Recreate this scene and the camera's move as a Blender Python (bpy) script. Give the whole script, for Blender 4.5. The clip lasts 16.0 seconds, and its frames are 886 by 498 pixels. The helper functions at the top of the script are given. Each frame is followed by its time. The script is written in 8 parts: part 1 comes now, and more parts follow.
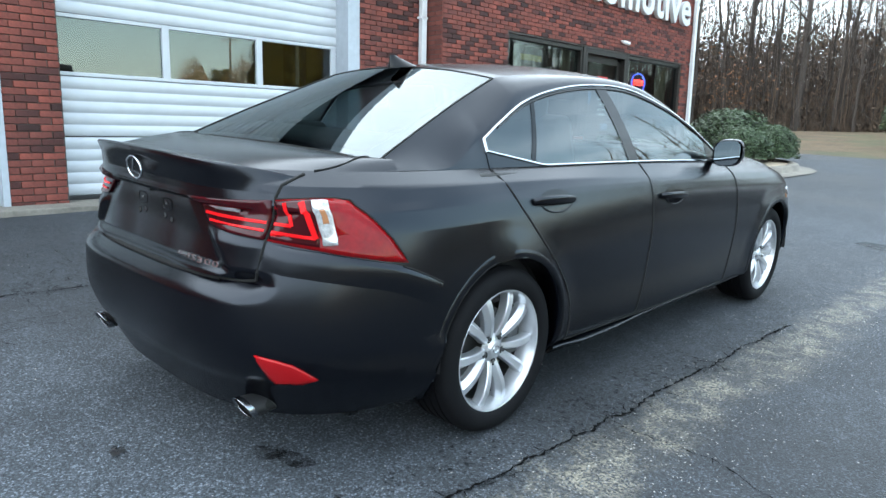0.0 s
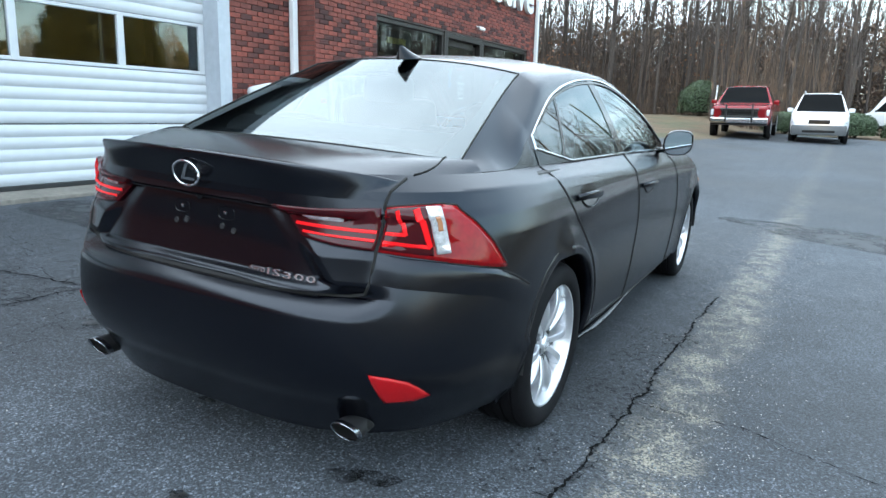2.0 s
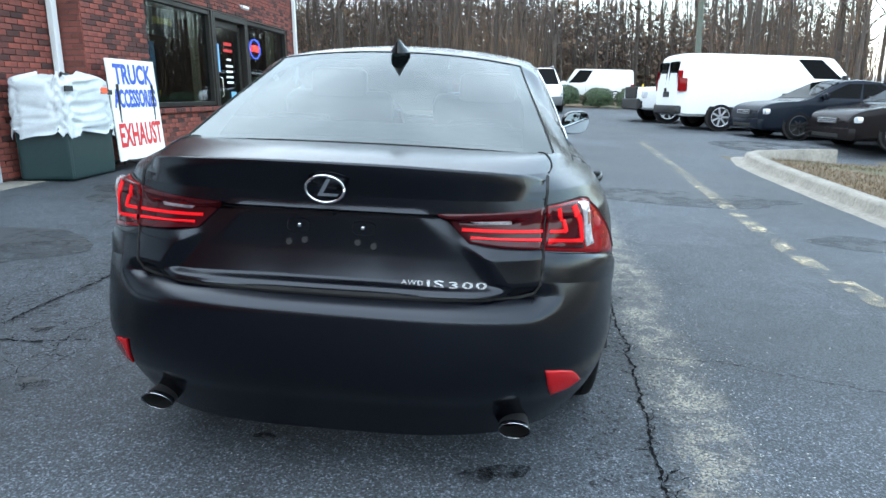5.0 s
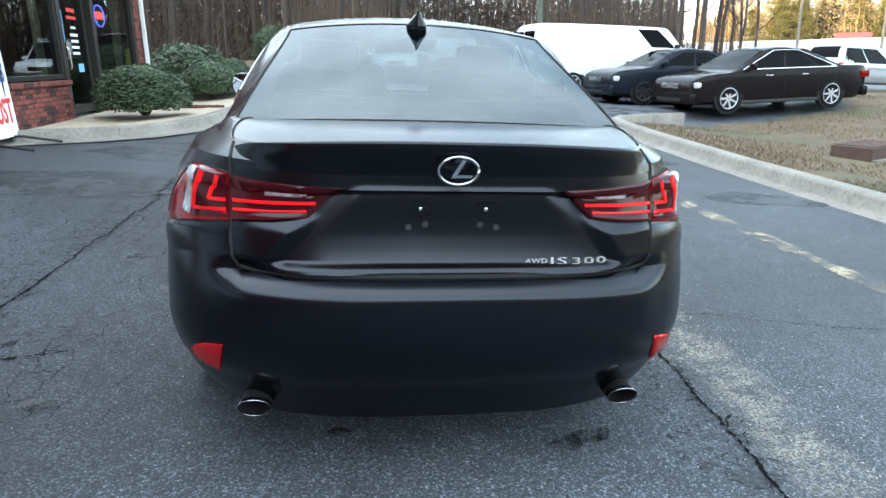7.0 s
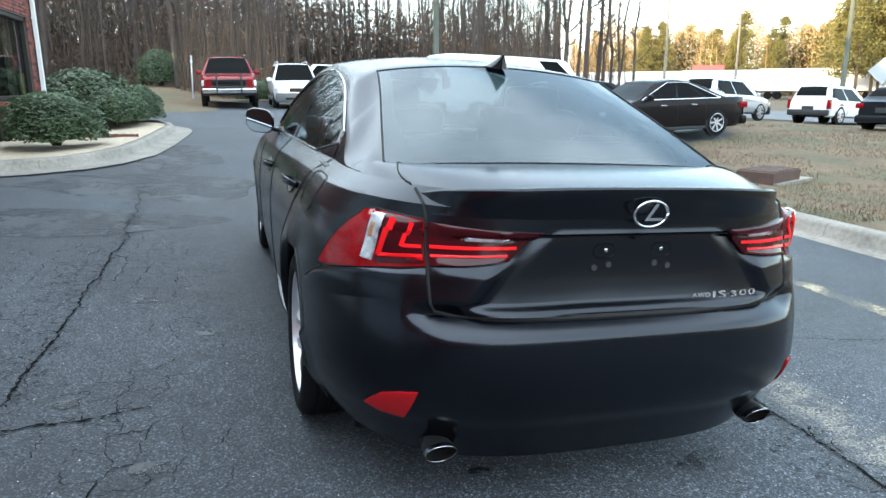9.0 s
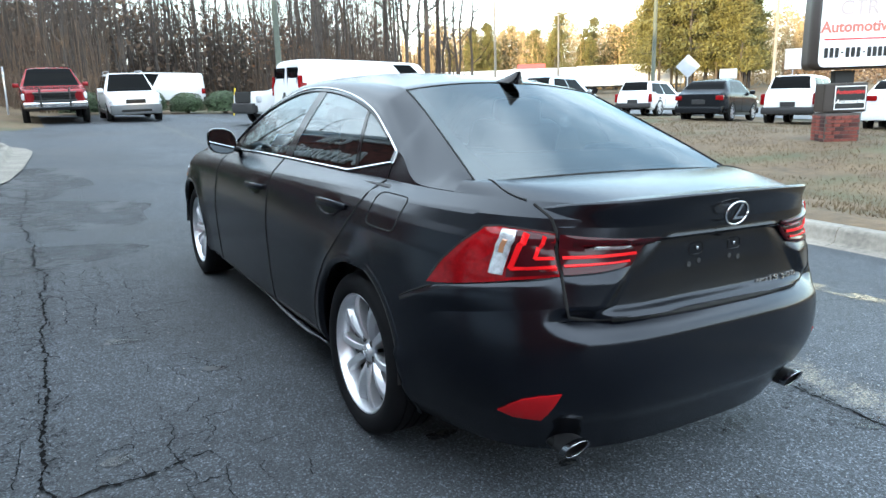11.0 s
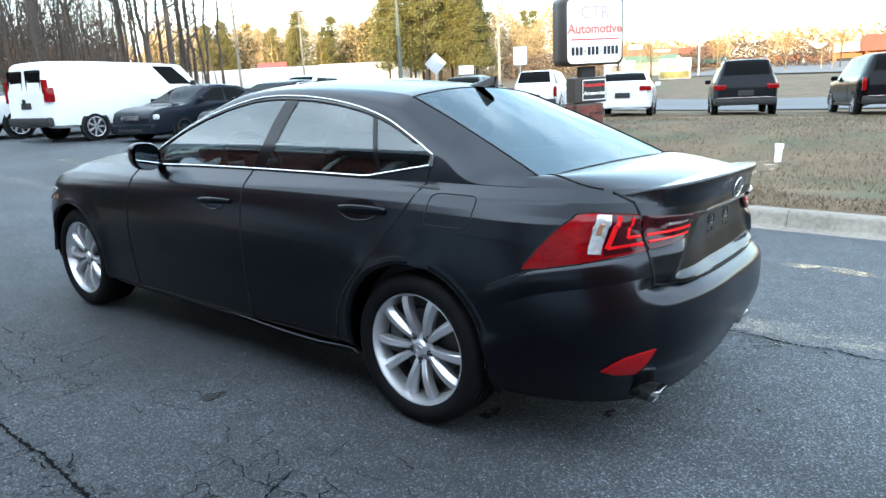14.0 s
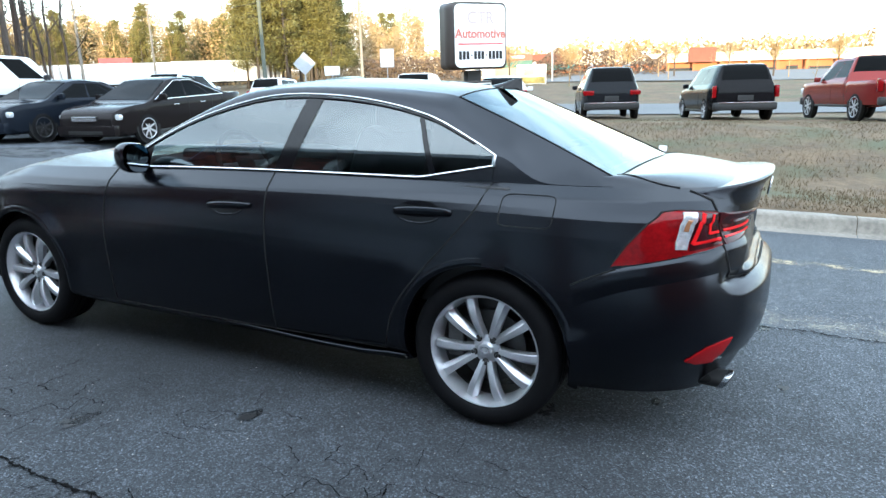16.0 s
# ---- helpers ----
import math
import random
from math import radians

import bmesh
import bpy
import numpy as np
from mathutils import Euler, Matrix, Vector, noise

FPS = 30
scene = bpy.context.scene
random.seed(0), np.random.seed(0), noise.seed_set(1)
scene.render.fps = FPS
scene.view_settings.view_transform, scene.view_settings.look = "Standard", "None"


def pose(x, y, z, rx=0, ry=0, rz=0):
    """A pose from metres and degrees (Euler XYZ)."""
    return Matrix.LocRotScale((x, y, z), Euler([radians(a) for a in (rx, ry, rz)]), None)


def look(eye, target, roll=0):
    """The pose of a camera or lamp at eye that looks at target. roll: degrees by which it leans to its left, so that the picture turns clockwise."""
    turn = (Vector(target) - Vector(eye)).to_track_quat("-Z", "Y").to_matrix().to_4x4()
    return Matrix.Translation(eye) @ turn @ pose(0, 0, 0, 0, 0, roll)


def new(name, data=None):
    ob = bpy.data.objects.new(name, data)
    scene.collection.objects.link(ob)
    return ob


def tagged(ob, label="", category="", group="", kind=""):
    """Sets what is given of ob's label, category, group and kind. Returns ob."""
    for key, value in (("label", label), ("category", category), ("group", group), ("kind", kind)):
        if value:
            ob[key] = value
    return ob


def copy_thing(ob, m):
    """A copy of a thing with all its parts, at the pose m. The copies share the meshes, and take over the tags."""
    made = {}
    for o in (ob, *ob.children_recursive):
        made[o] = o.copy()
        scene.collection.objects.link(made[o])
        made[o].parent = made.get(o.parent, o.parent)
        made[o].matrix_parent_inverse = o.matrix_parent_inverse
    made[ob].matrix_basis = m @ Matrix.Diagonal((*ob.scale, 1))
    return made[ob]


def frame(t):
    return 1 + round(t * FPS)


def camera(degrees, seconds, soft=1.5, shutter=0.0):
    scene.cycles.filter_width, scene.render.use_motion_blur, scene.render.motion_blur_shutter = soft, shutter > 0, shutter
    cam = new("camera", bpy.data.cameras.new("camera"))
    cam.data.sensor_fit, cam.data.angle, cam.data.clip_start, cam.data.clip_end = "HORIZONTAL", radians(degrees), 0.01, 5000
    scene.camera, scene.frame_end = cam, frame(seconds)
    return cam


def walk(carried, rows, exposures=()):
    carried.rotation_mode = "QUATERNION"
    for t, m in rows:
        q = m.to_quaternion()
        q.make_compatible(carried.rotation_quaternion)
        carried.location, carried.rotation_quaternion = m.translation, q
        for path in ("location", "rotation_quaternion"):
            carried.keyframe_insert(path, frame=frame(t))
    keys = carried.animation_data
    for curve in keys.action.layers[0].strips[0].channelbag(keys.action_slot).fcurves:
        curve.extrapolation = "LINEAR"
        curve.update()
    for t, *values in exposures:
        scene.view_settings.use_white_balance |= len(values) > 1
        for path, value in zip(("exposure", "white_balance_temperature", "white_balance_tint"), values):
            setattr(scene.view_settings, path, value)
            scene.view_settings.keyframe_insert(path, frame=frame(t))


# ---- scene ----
cam = camera(65.78, 16.0)
ROWS = [
    (0.0, pose(2.361, -1.937, 1.080, 80.04, -1.21, 43.15)),
    (0.5, pose(2.172, -2.025, 1.098, 79.10, -1.26, 40.39)),
    (1.0, pose(2.003, -2.140, 1.104, 79.47, -1.83, 37.79)),
    (1.5, pose(1.804, -2.301, 1.126, 79.20, -0.02, 31.69)),
    (2.0, pose(1.654, -2.369, 1.120, 78.81, -1.35, 28.45)),
    (2.5, pose(1.459, -2.423, 1.126, 78.52, 0.06, 24.75)),
    (3.0, pose(1.296, -2.492, 1.140, 78.10, -1.20, 23.37)),
    (3.5, pose(1.081, -2.622, 1.151, 77.47, 0.04, 18.42)),
    (4.0, pose(0.906, -2.692, 1.165, 77.68, 0.41, 12.26)),
    (4.2, pose(0.837, -2.697, 1.158, 78.12, 0.34, 10.90)),
    (6.3, pose(0.042, -2.765, 1.211, 75.26, 0.53, -2.42)),
    (6.5, pose(-0.028, -2.748, 1.208, 75.25, 0.43, -3.45)),
    (7.0, pose(-0.221, -2.684, 1.206, 74.59, 0.93, -7.70)),
    (7.5, pose(-0.382, -2.647, 1.232, 74.92, 0.69, -9.88)),
    (8.0, pose(-0.634, -2.634, 1.252, 75.65, 0.49, -13.87)),
    (8.5, pose(-0.857, -2.615, 1.275, 76.27, 0.67, -16.31)),
    (8.7, pose(-0.924, -2.588, 1.271, 76.41, 0.55, -16.44)),
    (10.8, pose(-1.745, -2.322, 1.359, 76.68, 1.51, -30.13)),
    (11.0, pose(-1.800, -2.295, 1.353, 76.45, 1.98, -31.04)),
    (11.5, pose(-1.946, -2.208, 1.356, 76.37, 2.72, -37.06)),
    (12.0, pose(-2.055, -2.149, 1.387, 75.93, 1.30, -41.21)),
    (12.5, pose(-2.254, -2.066, 1.406, 76.88, 1.82, -44.26)),
    (13.0, pose(-2.502, -1.977, 1.430, 76.00, 2.47, -47.66)),
    (13.5, pose(-2.629, -1.859, 1.414, 75.96, 2.02, -49.30)),
    (14.0, pose(-2.746, -1.701, 1.436, 75.37, 3.00, -52.21)),
    (14.5, pose(-2.829, -1.565, 1.447, 75.44, 1.98, -53.25)),
    (15.0, pose(-2.995, -1.373, 1.461, 75.79, 1.92, -57.64)),
    (15.5, pose(-3.109, -1.207, 1.466, 75.41, 1.83, -59.70)),
    (16.0, pose(-3.154, -1.005, 1.461, 75.06, 1.64, -63.80)),
]
walk(cam, ROWS, ((0.0, 2.48, 6260, 3), (3.5, 2.48, 6060, 3), (8.5, 2.54, 6200, 3), (12.0, 2.48, 6120, 3), (16.0, 2.44, 5960, 3)))

# ---- the light ----
SUN_EL, SUN_AZ = 7.0, 205.0          # low evening sun, behind the shop
world = bpy.data.worlds.new("sky")
scene.world = world
world.use_nodes = True
wn = world.node_tree.nodes
sky = wn.new("ShaderNodeTexSky")
sky.sky_type, sky.sun_disc = 'NISHITA', False
sky.sun_elevation, sky.sun_rotation = radians(SUN_EL), radians(90 - SUN_AZ)
sky.altitude, sky.air_density, sky.dust_density, sky.ozone_density = 200, 1.0, 0.6, 1.2
wn["Background"].inputs[1].default_value = 0.15
wl = world.node_tree.links
# broken evening cloud, the same all over the sky
geo, sep, flat_x, flat_y, add_z, com = (wn.new("ShaderNode" + k) for k in ("TexCoord", "SeparateXYZ", "Math", "Math", "Math", "CombineXYZ"))
wl.new(geo.outputs["Generated"], sep.inputs[0])
add_z.operation = 'ADD'
wl.new(sep.outputs[2], add_z.inputs[0]); add_z.inputs[1].default_value = 0.12
for node, out in ((flat_x, 0), (flat_y, 1)):
    node.operation = 'DIVIDE'
    wl.new(sep.outputs[out], node.inputs[0]); wl.new(add_z.outputs[0], node.inputs[1])
    wl.new(node.outputs[0], com.inputs[out])
puff, cover, cloud = wn.new("ShaderNodeTexNoise"), wn.new("ShaderNodeMapRange"), wn.new("ShaderNodeMix")
puff.inputs["Scale"].default_value, puff.inputs["Detail"].default_value, puff.inputs["Roughness"].default_value = 1.5, 7, 0.55
wl.new(com.outputs[0], puff.inputs["Vector"])
for k, v in ((1, 0.43), (2, 0.60), (3, 0.34), (4, 1.0)):
    cover.inputs[k].default_value = v
wl.new(puff.outputs[0], cover.inputs[0])
glow, thin = wn.new("ShaderNodeVectorMath"), wn.new("ShaderNodeMapRange")
glow.operation = 'DOT_PRODUCT'
wl.new(geo.outputs["Generated"], glow.inputs[0])
glow.inputs[1].default_value = (math.cos(radians(SUN_AZ)), math.sin(radians(SUN_AZ)), 0)
for k, v in ((1, -1.0), (2, 0.4), (3, 0.03), (4, 0.78)):
    thin.inputs[k].default_value = v
wl.new(glow.outputs["Value"], thin.inputs[0]); wl.new(thin.outputs[0], cover.inputs[3])
thick = wn.new("ShaderNodeMapRange")
for k, v in ((1, -1.0), (2, 0.2), (3, 0.38), (4, 1.0)):
    thick.inputs[k].default_value = v
wl.new(glow.outputs["Value"], thick.inputs[0]); wl.new(thick.outputs[0], cover.inputs[4])
cloud.data_type = 'RGBA'
# thin white haze towards the horizon
haze, both = wn.new("ShaderNodeMapRange"), wn.new("ShaderNodeMath")
for k, v in ((1, 0.24), (2, 0.03), (3, 0.0), (4, 0.5)):
    haze.inputs[k].default_value = v
haze.interpolation_type = 'SMOOTHSTEP'
wl.new(sep.outputs[2], haze.inputs[0])
both.operation = 'MAXIMUM'
wl.new(haze.outputs[0], both.inputs[0]); wl.new(cover.outputs[0], both.inputs[1])
wl.new(both.outputs[0], cloud.inputs["Factor"])
wl.new(sky.outputs[0], cloud.inputs[6])
cloud.inputs[7].default_value = (6.4, 6.9, 7.6, 1)
wl.new(cloud.outputs[2], wn["Background"].inputs[0])
sun_way = Vector((math.cos(radians(SUN_AZ)) * math.cos(radians(SUN_EL)), math.sin(radians(SUN_AZ)) * math.cos(radians(SUN_EL)), math.sin(radians(SUN_EL))))
sun = new("sun", bpy.data.lights.new("sun", 'SUN'))
sun.data.energy, sun.data.angle, sun.data.color = 3.6, radians(0.6), (1.0, 0.74, 0.42)
sun.matrix_world = look(sun_way * 50, (0, 0, 0))


# ---- materials ----
def mat(name, color, rough=0.6, metal=0.0, vary=0.15, scale=6.0, bump=0.0, bump_scale=60.0, coat=0.0, spec=0.5, rand=0.0, island=0.0, dirt=None):
    """A surface: its colour, varied at two scales, with fine relief."""
    m = bpy.data.materials.new(name)
    m.use_nodes = True
    n, l = m.node_tree.nodes, m.node_tree.links
    b = n["Principled BSDF"]
    b.inputs["Roughness"].default_value, b.inputs["Metallic"].default_value = rough, metal
    b.inputs["Coat Weight"].default_value, b.inputs["Specular IOR Level"].default_value = coat, spec
    b.inputs["Coat Roughness"].default_value = 0.06
    c = (*color, 1) if len(color) == 3 else color
    if vary <= 0 and bump <= 0:
        b.inputs["Base Color"].default_value = c
        return m
    co = n.new("ShaderNodeTexCoord")
    big, fine = n.new("ShaderNodeTexNoise"), n.new("ShaderNodeTexNoise")
    big.inputs["Scale"].default_value, fine.inputs["Scale"].default_value = scale, scale * 9
    big.inputs["Detail"].default_value, fine.inputs["Detail"].default_value = 5, 3
    for q in (big, fine):
        l.new(co.outputs["Object"], q.inputs["Vector"])
    mix = n.new("ShaderNodeMath"); mix.operation = 'ADD'
    l.new(big.outputs[0], mix.inputs[0]); l.new(fine.outputs[0], mix.inputs[1])
    fac = mix.outputs[0]
    lo, hi = 2 - 0.75, 2 + 0.75
    if rand or island:
        src = n.new("ShaderNodeObjectInfo").outputs["Random"] if rand else n.new("ShaderNodeNewGeometry").outputs["Random Per Island"]
        add = n.new("ShaderNodeMath"); add.operation = 'MULTIPLY_ADD'
        l.new(src, add.inputs[0]); add.inputs[1].default_value = 1.6 * (rand or island); l.new(fac, add.inputs[2])
        fac = add.outputs[0]
    ramp = n.new("ShaderNodeMapRange")
    ramp.inputs[1].default_value, ramp.inputs[2].default_value = 0.6, 1.4 + 1.6 * (rand or island)
    ramp.inputs[3].default_value, ramp.inputs[4].default_value = 1 - vary, 1 + vary
    l.new(fac, ramp.inputs[0])
    mul = n.new("ShaderNodeVectorMath"); mul.operation = 'SCALE'
    mul.inputs[0].default_value = c[:3]
    l.new(ramp.outputs[0], mul.inputs["Scale"])
    l.new(mul.outputs[0], b.inputs["Base Color"])
    if bump > 0:
        bn, bp = n.new("ShaderNodeTexNoise"), n.new("ShaderNodeBump")
        bn.inputs["Scale"].default_value, bn.inputs["Detail"].default_value = bump_scale, 6
        bp.inputs["Strength"].default_value, bp.inputs["Distance"].default_value = min(1, bump * 4), 0.01 * bump * 4
        l.new(co.outputs["Object"], bn.inputs["Vector"])
        l.new(bn.outputs[0], bp.inputs["Height"]); l.new(bp.outputs[0], b.inputs["Normal"])
    return m


def glass(name, tint, rough=0.0, ior=1.5):
    """A thin pane: tinted see-through, with the reflection of its surface."""
    m = bpy.data.materials.new(name)
    m.use_nodes = True
    n, l = m.node_tree.nodes, m.node_tree.links
    n.remove(n["Principled BSDF"])
    tr, gl, mx, fr = n.new("ShaderNodeBsdfTransparent"), n.new("ShaderNodeBsdfGlossy"), n.new("ShaderNodeMixShader"), n.new("ShaderNodeLayerWeight")
    gl.inputs[0].default_value = (0.92, 0.98, 1.0, 1)
    tr.inputs[0].default_value, gl.inputs["Roughness"].default_value, fr.inputs[0].default_value = (*tint, 1), rough, 0.5
    power, gloss = n.new("ShaderNodeMath"), n.new("ShaderNodeMath")
    power.operation, gloss.operation = 'POWER', 'MULTIPLY_ADD'
    f0 = ((ior - 1) / (ior + 1)) ** 2
    power.inputs[1].default_value, gloss.inputs[1].default_value, gloss.inputs[2].default_value = 5.2, 0.62, f0
    l.new(fr.outputs["Facing"], power.inputs[0]); l.new(power.outputs[0], gloss.inputs[0])
    l.new(gloss.outputs[0], mx.inputs[0]); l.new(tr.outputs[0], mx.inputs[1]); l.new(gl.outputs[0], mx.inputs[2])
    l.new(mx.outputs[0], n["Material Output"].inputs[0])
    return m


def lit(name, color, power):
    m = bpy.data.materials.new(name)
    m.use_nodes = True
    b = m.node_tree.nodes["Principled BSDF"]
    b.inputs["Base Color"].default_value = (*color, 1)
    b.inputs["Emission Color"].default_value = (*color, 1)
    b.inputs["Emission Strength"].default_value = power
    return m


SATIN = mat("satin black paint", (0.0007, 0.0008, 0.0018), 0.23, 0.0, 0.06, 3, 0.0, spec=0.42)
SATIN.node_tree.nodes["Principled BSDF"].inputs["Specular Tint"].default_value = (0.82, 0.88, 1.0, 1)
GLOSSK = mat("gloss black trim", (0.004, 0.004, 0.005), 0.10, vary=0, spec=0.25)
GAP = mat("panel gap", (0.003, 0.003, 0.003), 0.9, vary=0)
PLAST = mat("black plastic", (0.008, 0.008, 0.009), 0.55, vary=0.1, bump=0.02, bump_scale=300)
RUBBER = mat("tyre rubber", (0.005, 0.005, 0.006), 0.75, spec=0.12, vary=0.2, scale=20, bump=0.05, bump_scale=120)
ALLOY = mat("silver alloy", (0.55, 0.56, 0.59), 0.28, 0.7, 0.05, 8)
DARKMETAL = mat("dark metal", (0.09, 0.09, 0.09), 0.5, 0.8, 0.2, 15)
CHROME = mat("chrome", (0.62, 0.63, 0.65), 0.14, 1.0, vary=0)
REDLENS = mat("red lens", (0.16, 0.002, 0.004), 0.10, 0.0, 0.35, 7, spec=0.22)
REFLEX = mat("red reflector", (0.30, 0.005, 0.008), 0.15, 0.0, 0.05, 60, spec=0.3)
DARKRED = mat("dark red lens", (0.036, 0.002, 0.004), 0.12, vary=0, spec=0.3)
REDBAR = mat("bright red light bar", (0.70, 0.008, 0.012), 0.25, vary=0, spec=0.2)
CLEAR = mat("clear lens", (0.50, 0.51, 0.53), 0.14, 0.4, 0.7, 45, bump=0.05, bump_scale=90, coat=0.5)
AMBER = mat("amber lens", (0.34, 0.15, 0.07), 0.1, vary=0, coat=1.0)
CARGLASS = glass("car glass", (0.25, 0.31, 0.32), ior=2.0)
DARKGLASS = glass("dark car glass", (0.20, 0.22, 0.22), ior=1.9)
SHOPGLASS = glass("shop glass", (0.50, 0.53, 0.52), ior=1.7)
PIPE = mat("polished steel", (0.30, 0.31, 0.33), 0.22, 1.0, vary=0)
BADGE = mat("bright badge metal", (0.50, 0.51, 0.53), 0.25, 0.9, vary=0)
MIRROR = mat("mirror", (0.45, 0.51, 0.55), 0.015, 1.0, vary=0)
LEATHER = mat("black leather", (0.02, 0.02, 0.021), 0.5, vary=0.1, bump=0.03, bump_scale=150)
BLUEPAPER = mat("blue paper", (0.16, 0.36, 0.62), 0.6, vary=0.05)
WHITE = mat("white paint", (0.58, 0.59, 0.60), 0.45, vary=0.05, scale=1.5)


# ---- building blocks ----
def part(name, bm, material, parent=None, label="", smooth=None):
    """One mesh object, under a thing or a part. smooth: the angle up to which edges look rounded."""
    me = bpy.data.meshes.new(name)
    if smooth is not None:
        for f in bm.faces:
            f.smooth = True
        for e in bm.edges:
            if len(e.link_faces) == 2 and e.calc_face_angle(0) > radians(smooth):
                e.smooth = False
    bm.to_mesh(me)
    bm.free()
    for m in material if isinstance(material, (list, tuple)) else [material]:
        me.materials.append(m)
    ob = new(name, me)
    if parent is not None:
        ob.parent = parent
    return tagged(ob, label)


def thing(name, m, label, category, group="", kind=""):
    ob = new(name)
    ob.empty_display_size = 0.1
    ob.matrix_basis = m
    return tagged(ob, label, category, group, kind)


def box(size, at=(0, 0, 0), bevel=0.0, segs=2, bm=None, rot=None):
    """A box by its size and centre, with rounded edges."""
    bm = bm or bmesh.new()
    g = bmesh.ops.create_cube(bm, size=1, matrix=Matrix.Translation(at) @ (rot or Matrix()) @ Matrix.Diagonal((*size, 1)))
    if bevel:
        es = list({e for v in g["verts"] for e in v.link_edges})
        bmesh.ops.bevel(bm, geom=es, offset=bevel, segments=segs, profile=0.6, affect='EDGES')
    return bm


def grid(rows, bm=None, close=False):
    """A skin over rows of points."""
    bm = bm or bmesh.new()
    vs = [[bm.verts.new(p) for p in r] for r in rows]
    for a, b in zip(vs, vs[1:]):
        n = len(a)
        for i in range(n if close else n - 1):
            j = (i + 1) % n
            q = []
            for v in (a[i], a[j], b[j], b[i]):
                if all((v.co - u.co).length > 1e-6 for u in q):
                    q.append(v)
            if len(q) > 2:
                try:
                    bm.faces.new(q)
                except ValueError:
                    pass
    return bm


def tube(pts, r, sides=6, bm=None, taper=None, caps=True):
    """A pipe along points; taper: the radius at each."""
    pts = [Vector(p) for p in pts]
    rows = []
    up = Vector((0.13, 0.21, 0.97))
    for i, p in enumerate(pts):
        d = (pts[min(i + 1, len(pts) - 1)] - pts[max(i - 1, 0)]).normalized()
        a = d.cross(up)
        a = (a if a.length > 0.05 else d.cross(Vector((1, 0, 0)))).normalized()
        b = d.cross(a)
        rr = taper[i] if taper else r
        rows.append([p + rr * (math.cos(t) * a + math.sin(t) * b) for t in (2 * math.pi * k / sides for k in range(sides))])
    bm = bm or bmesh.new()
    n0 = len(bm.verts)
    grid(rows, bm, close=True)
    if caps:
        bm.verts.ensure_lookup_table()
        for base in (n0, len(bm.verts) - sides):
            try:
                bm.faces.new([bm.verts[base + k] for k in range(sides)])
            except ValueError:
                pass
    return bm


def lathe(profile, n=48, axis='x', bm=None):
    """A turned shape: profile of (along, radius) round the x axis (or z)."""
    rows = []
    for k in range(n):
        c, s = math.cos(2 * math.pi * k / n), math.sin(2 * math.pi * k / n)
        rows.append([(a, r * c, r * s) if axis == 'x' else (r * c, r * s, a) for a, r in profile])
    rows.append(rows[0])
    bm = grid(rows, bm)
    bmesh.ops.remove_doubles(bm, verts=bm.verts, dist=1e-5)
    return bm


def prism(poly, depth, m=None, bm=None, bevel=0.0):
    """A flat outline (x, y) raised by depth along z, placed by m."""
    bm = bm or bmesh.new()
    m = m or Matrix()
    lo = [bm.verts.new(m @ Vector((x, y, 0))) for x, y in poly]
    hi = [bm.verts.new(m @ Vector((x, y, depth))) for x, y in poly]
    fs = [bm.faces.new(hi), bm.faces.new(lo[::-1])]
    for i in range(len(poly)):
        j = (i + 1) % len(poly)
        fs.append(bm.faces.new((lo[i], lo[j], hi[j], hi[i])))
    if bevel:
        es = [e for e in fs[0].edges]
        bmesh.ops.bevel(bm, geom=es, offset=bevel, segments=2, affect='EDGES')
    return bm


def spline(table, t):
    """A smooth value through (t, value) pairs; values may be tuples."""
    n = len(table)
    if t <= table[0][0]:
        return table[0][1]
    if t >= table[-1][0]:
        return table[-1][1]
    i = max(k for k in range(n - 1) if table[k][0] <= t)
    x0, x1 = table[i][0], table[i + 1][0]
    h = x1 - x0
    u = (t - x0) / h

    def slope(k):
        if k == 0 or k == n - 1:
            a, b = (0, 1) if k == 0 else (n - 2, n - 1)
        else:
            a, b = k - 1, k + 1
        return (table[b][1] - table[a][1]) / (table[b][0] - table[a][0])
    return ((2 * u ** 3 - 3 * u * u + 1) * table[i][1] + (u ** 3 - 2 * u * u + u) * h * slope(i)
            + (3 * u * u - 2 * u ** 3) * table[i + 1][1] + (u ** 3 - u * u) * h * slope(i + 1))


def smooth01(x, a, b):
    t = min(1, max(0, (x - a) / (b - a)))
    return t * t * (3 - 2 * t)


def text_mesh(body, size, depth=0.004, shear=0.0, bold=0.0, space=1.0):
    cu = bpy.data.curves.new("lettering", 'FONT')
    cu.body, cu.size, cu.extrude, cu.shear, cu.offset, cu.space_character = body, size, depth / 2, shear, bold, space
    cu.align_x, cu.align_y, cu.resolution_u = 'CENTER', 'CENTER', 3
    tmp = bpy.data.objects.new("lettering", cu)
    scene.collection.objects.link(tmp)
    dg = bpy.context.evaluated_depsgraph_get()
    me = bpy.data.meshes.new_from_object(tmp.evaluated_get(dg))
    bpy.data.objects.remove(tmp)
    bm = bmesh.new()
    bm.from_mesh(me)
    bpy.data.meshes.remove(me)
    return bm


def upright(x, y, z, turn):
    """The pose of flat lettering that stands upright and faces the way that turn gives (degrees from -y)."""
    return pose(x, y, z, 90, 0, turn)


# ---- the lie of the land ----
KERB_X = 4.42


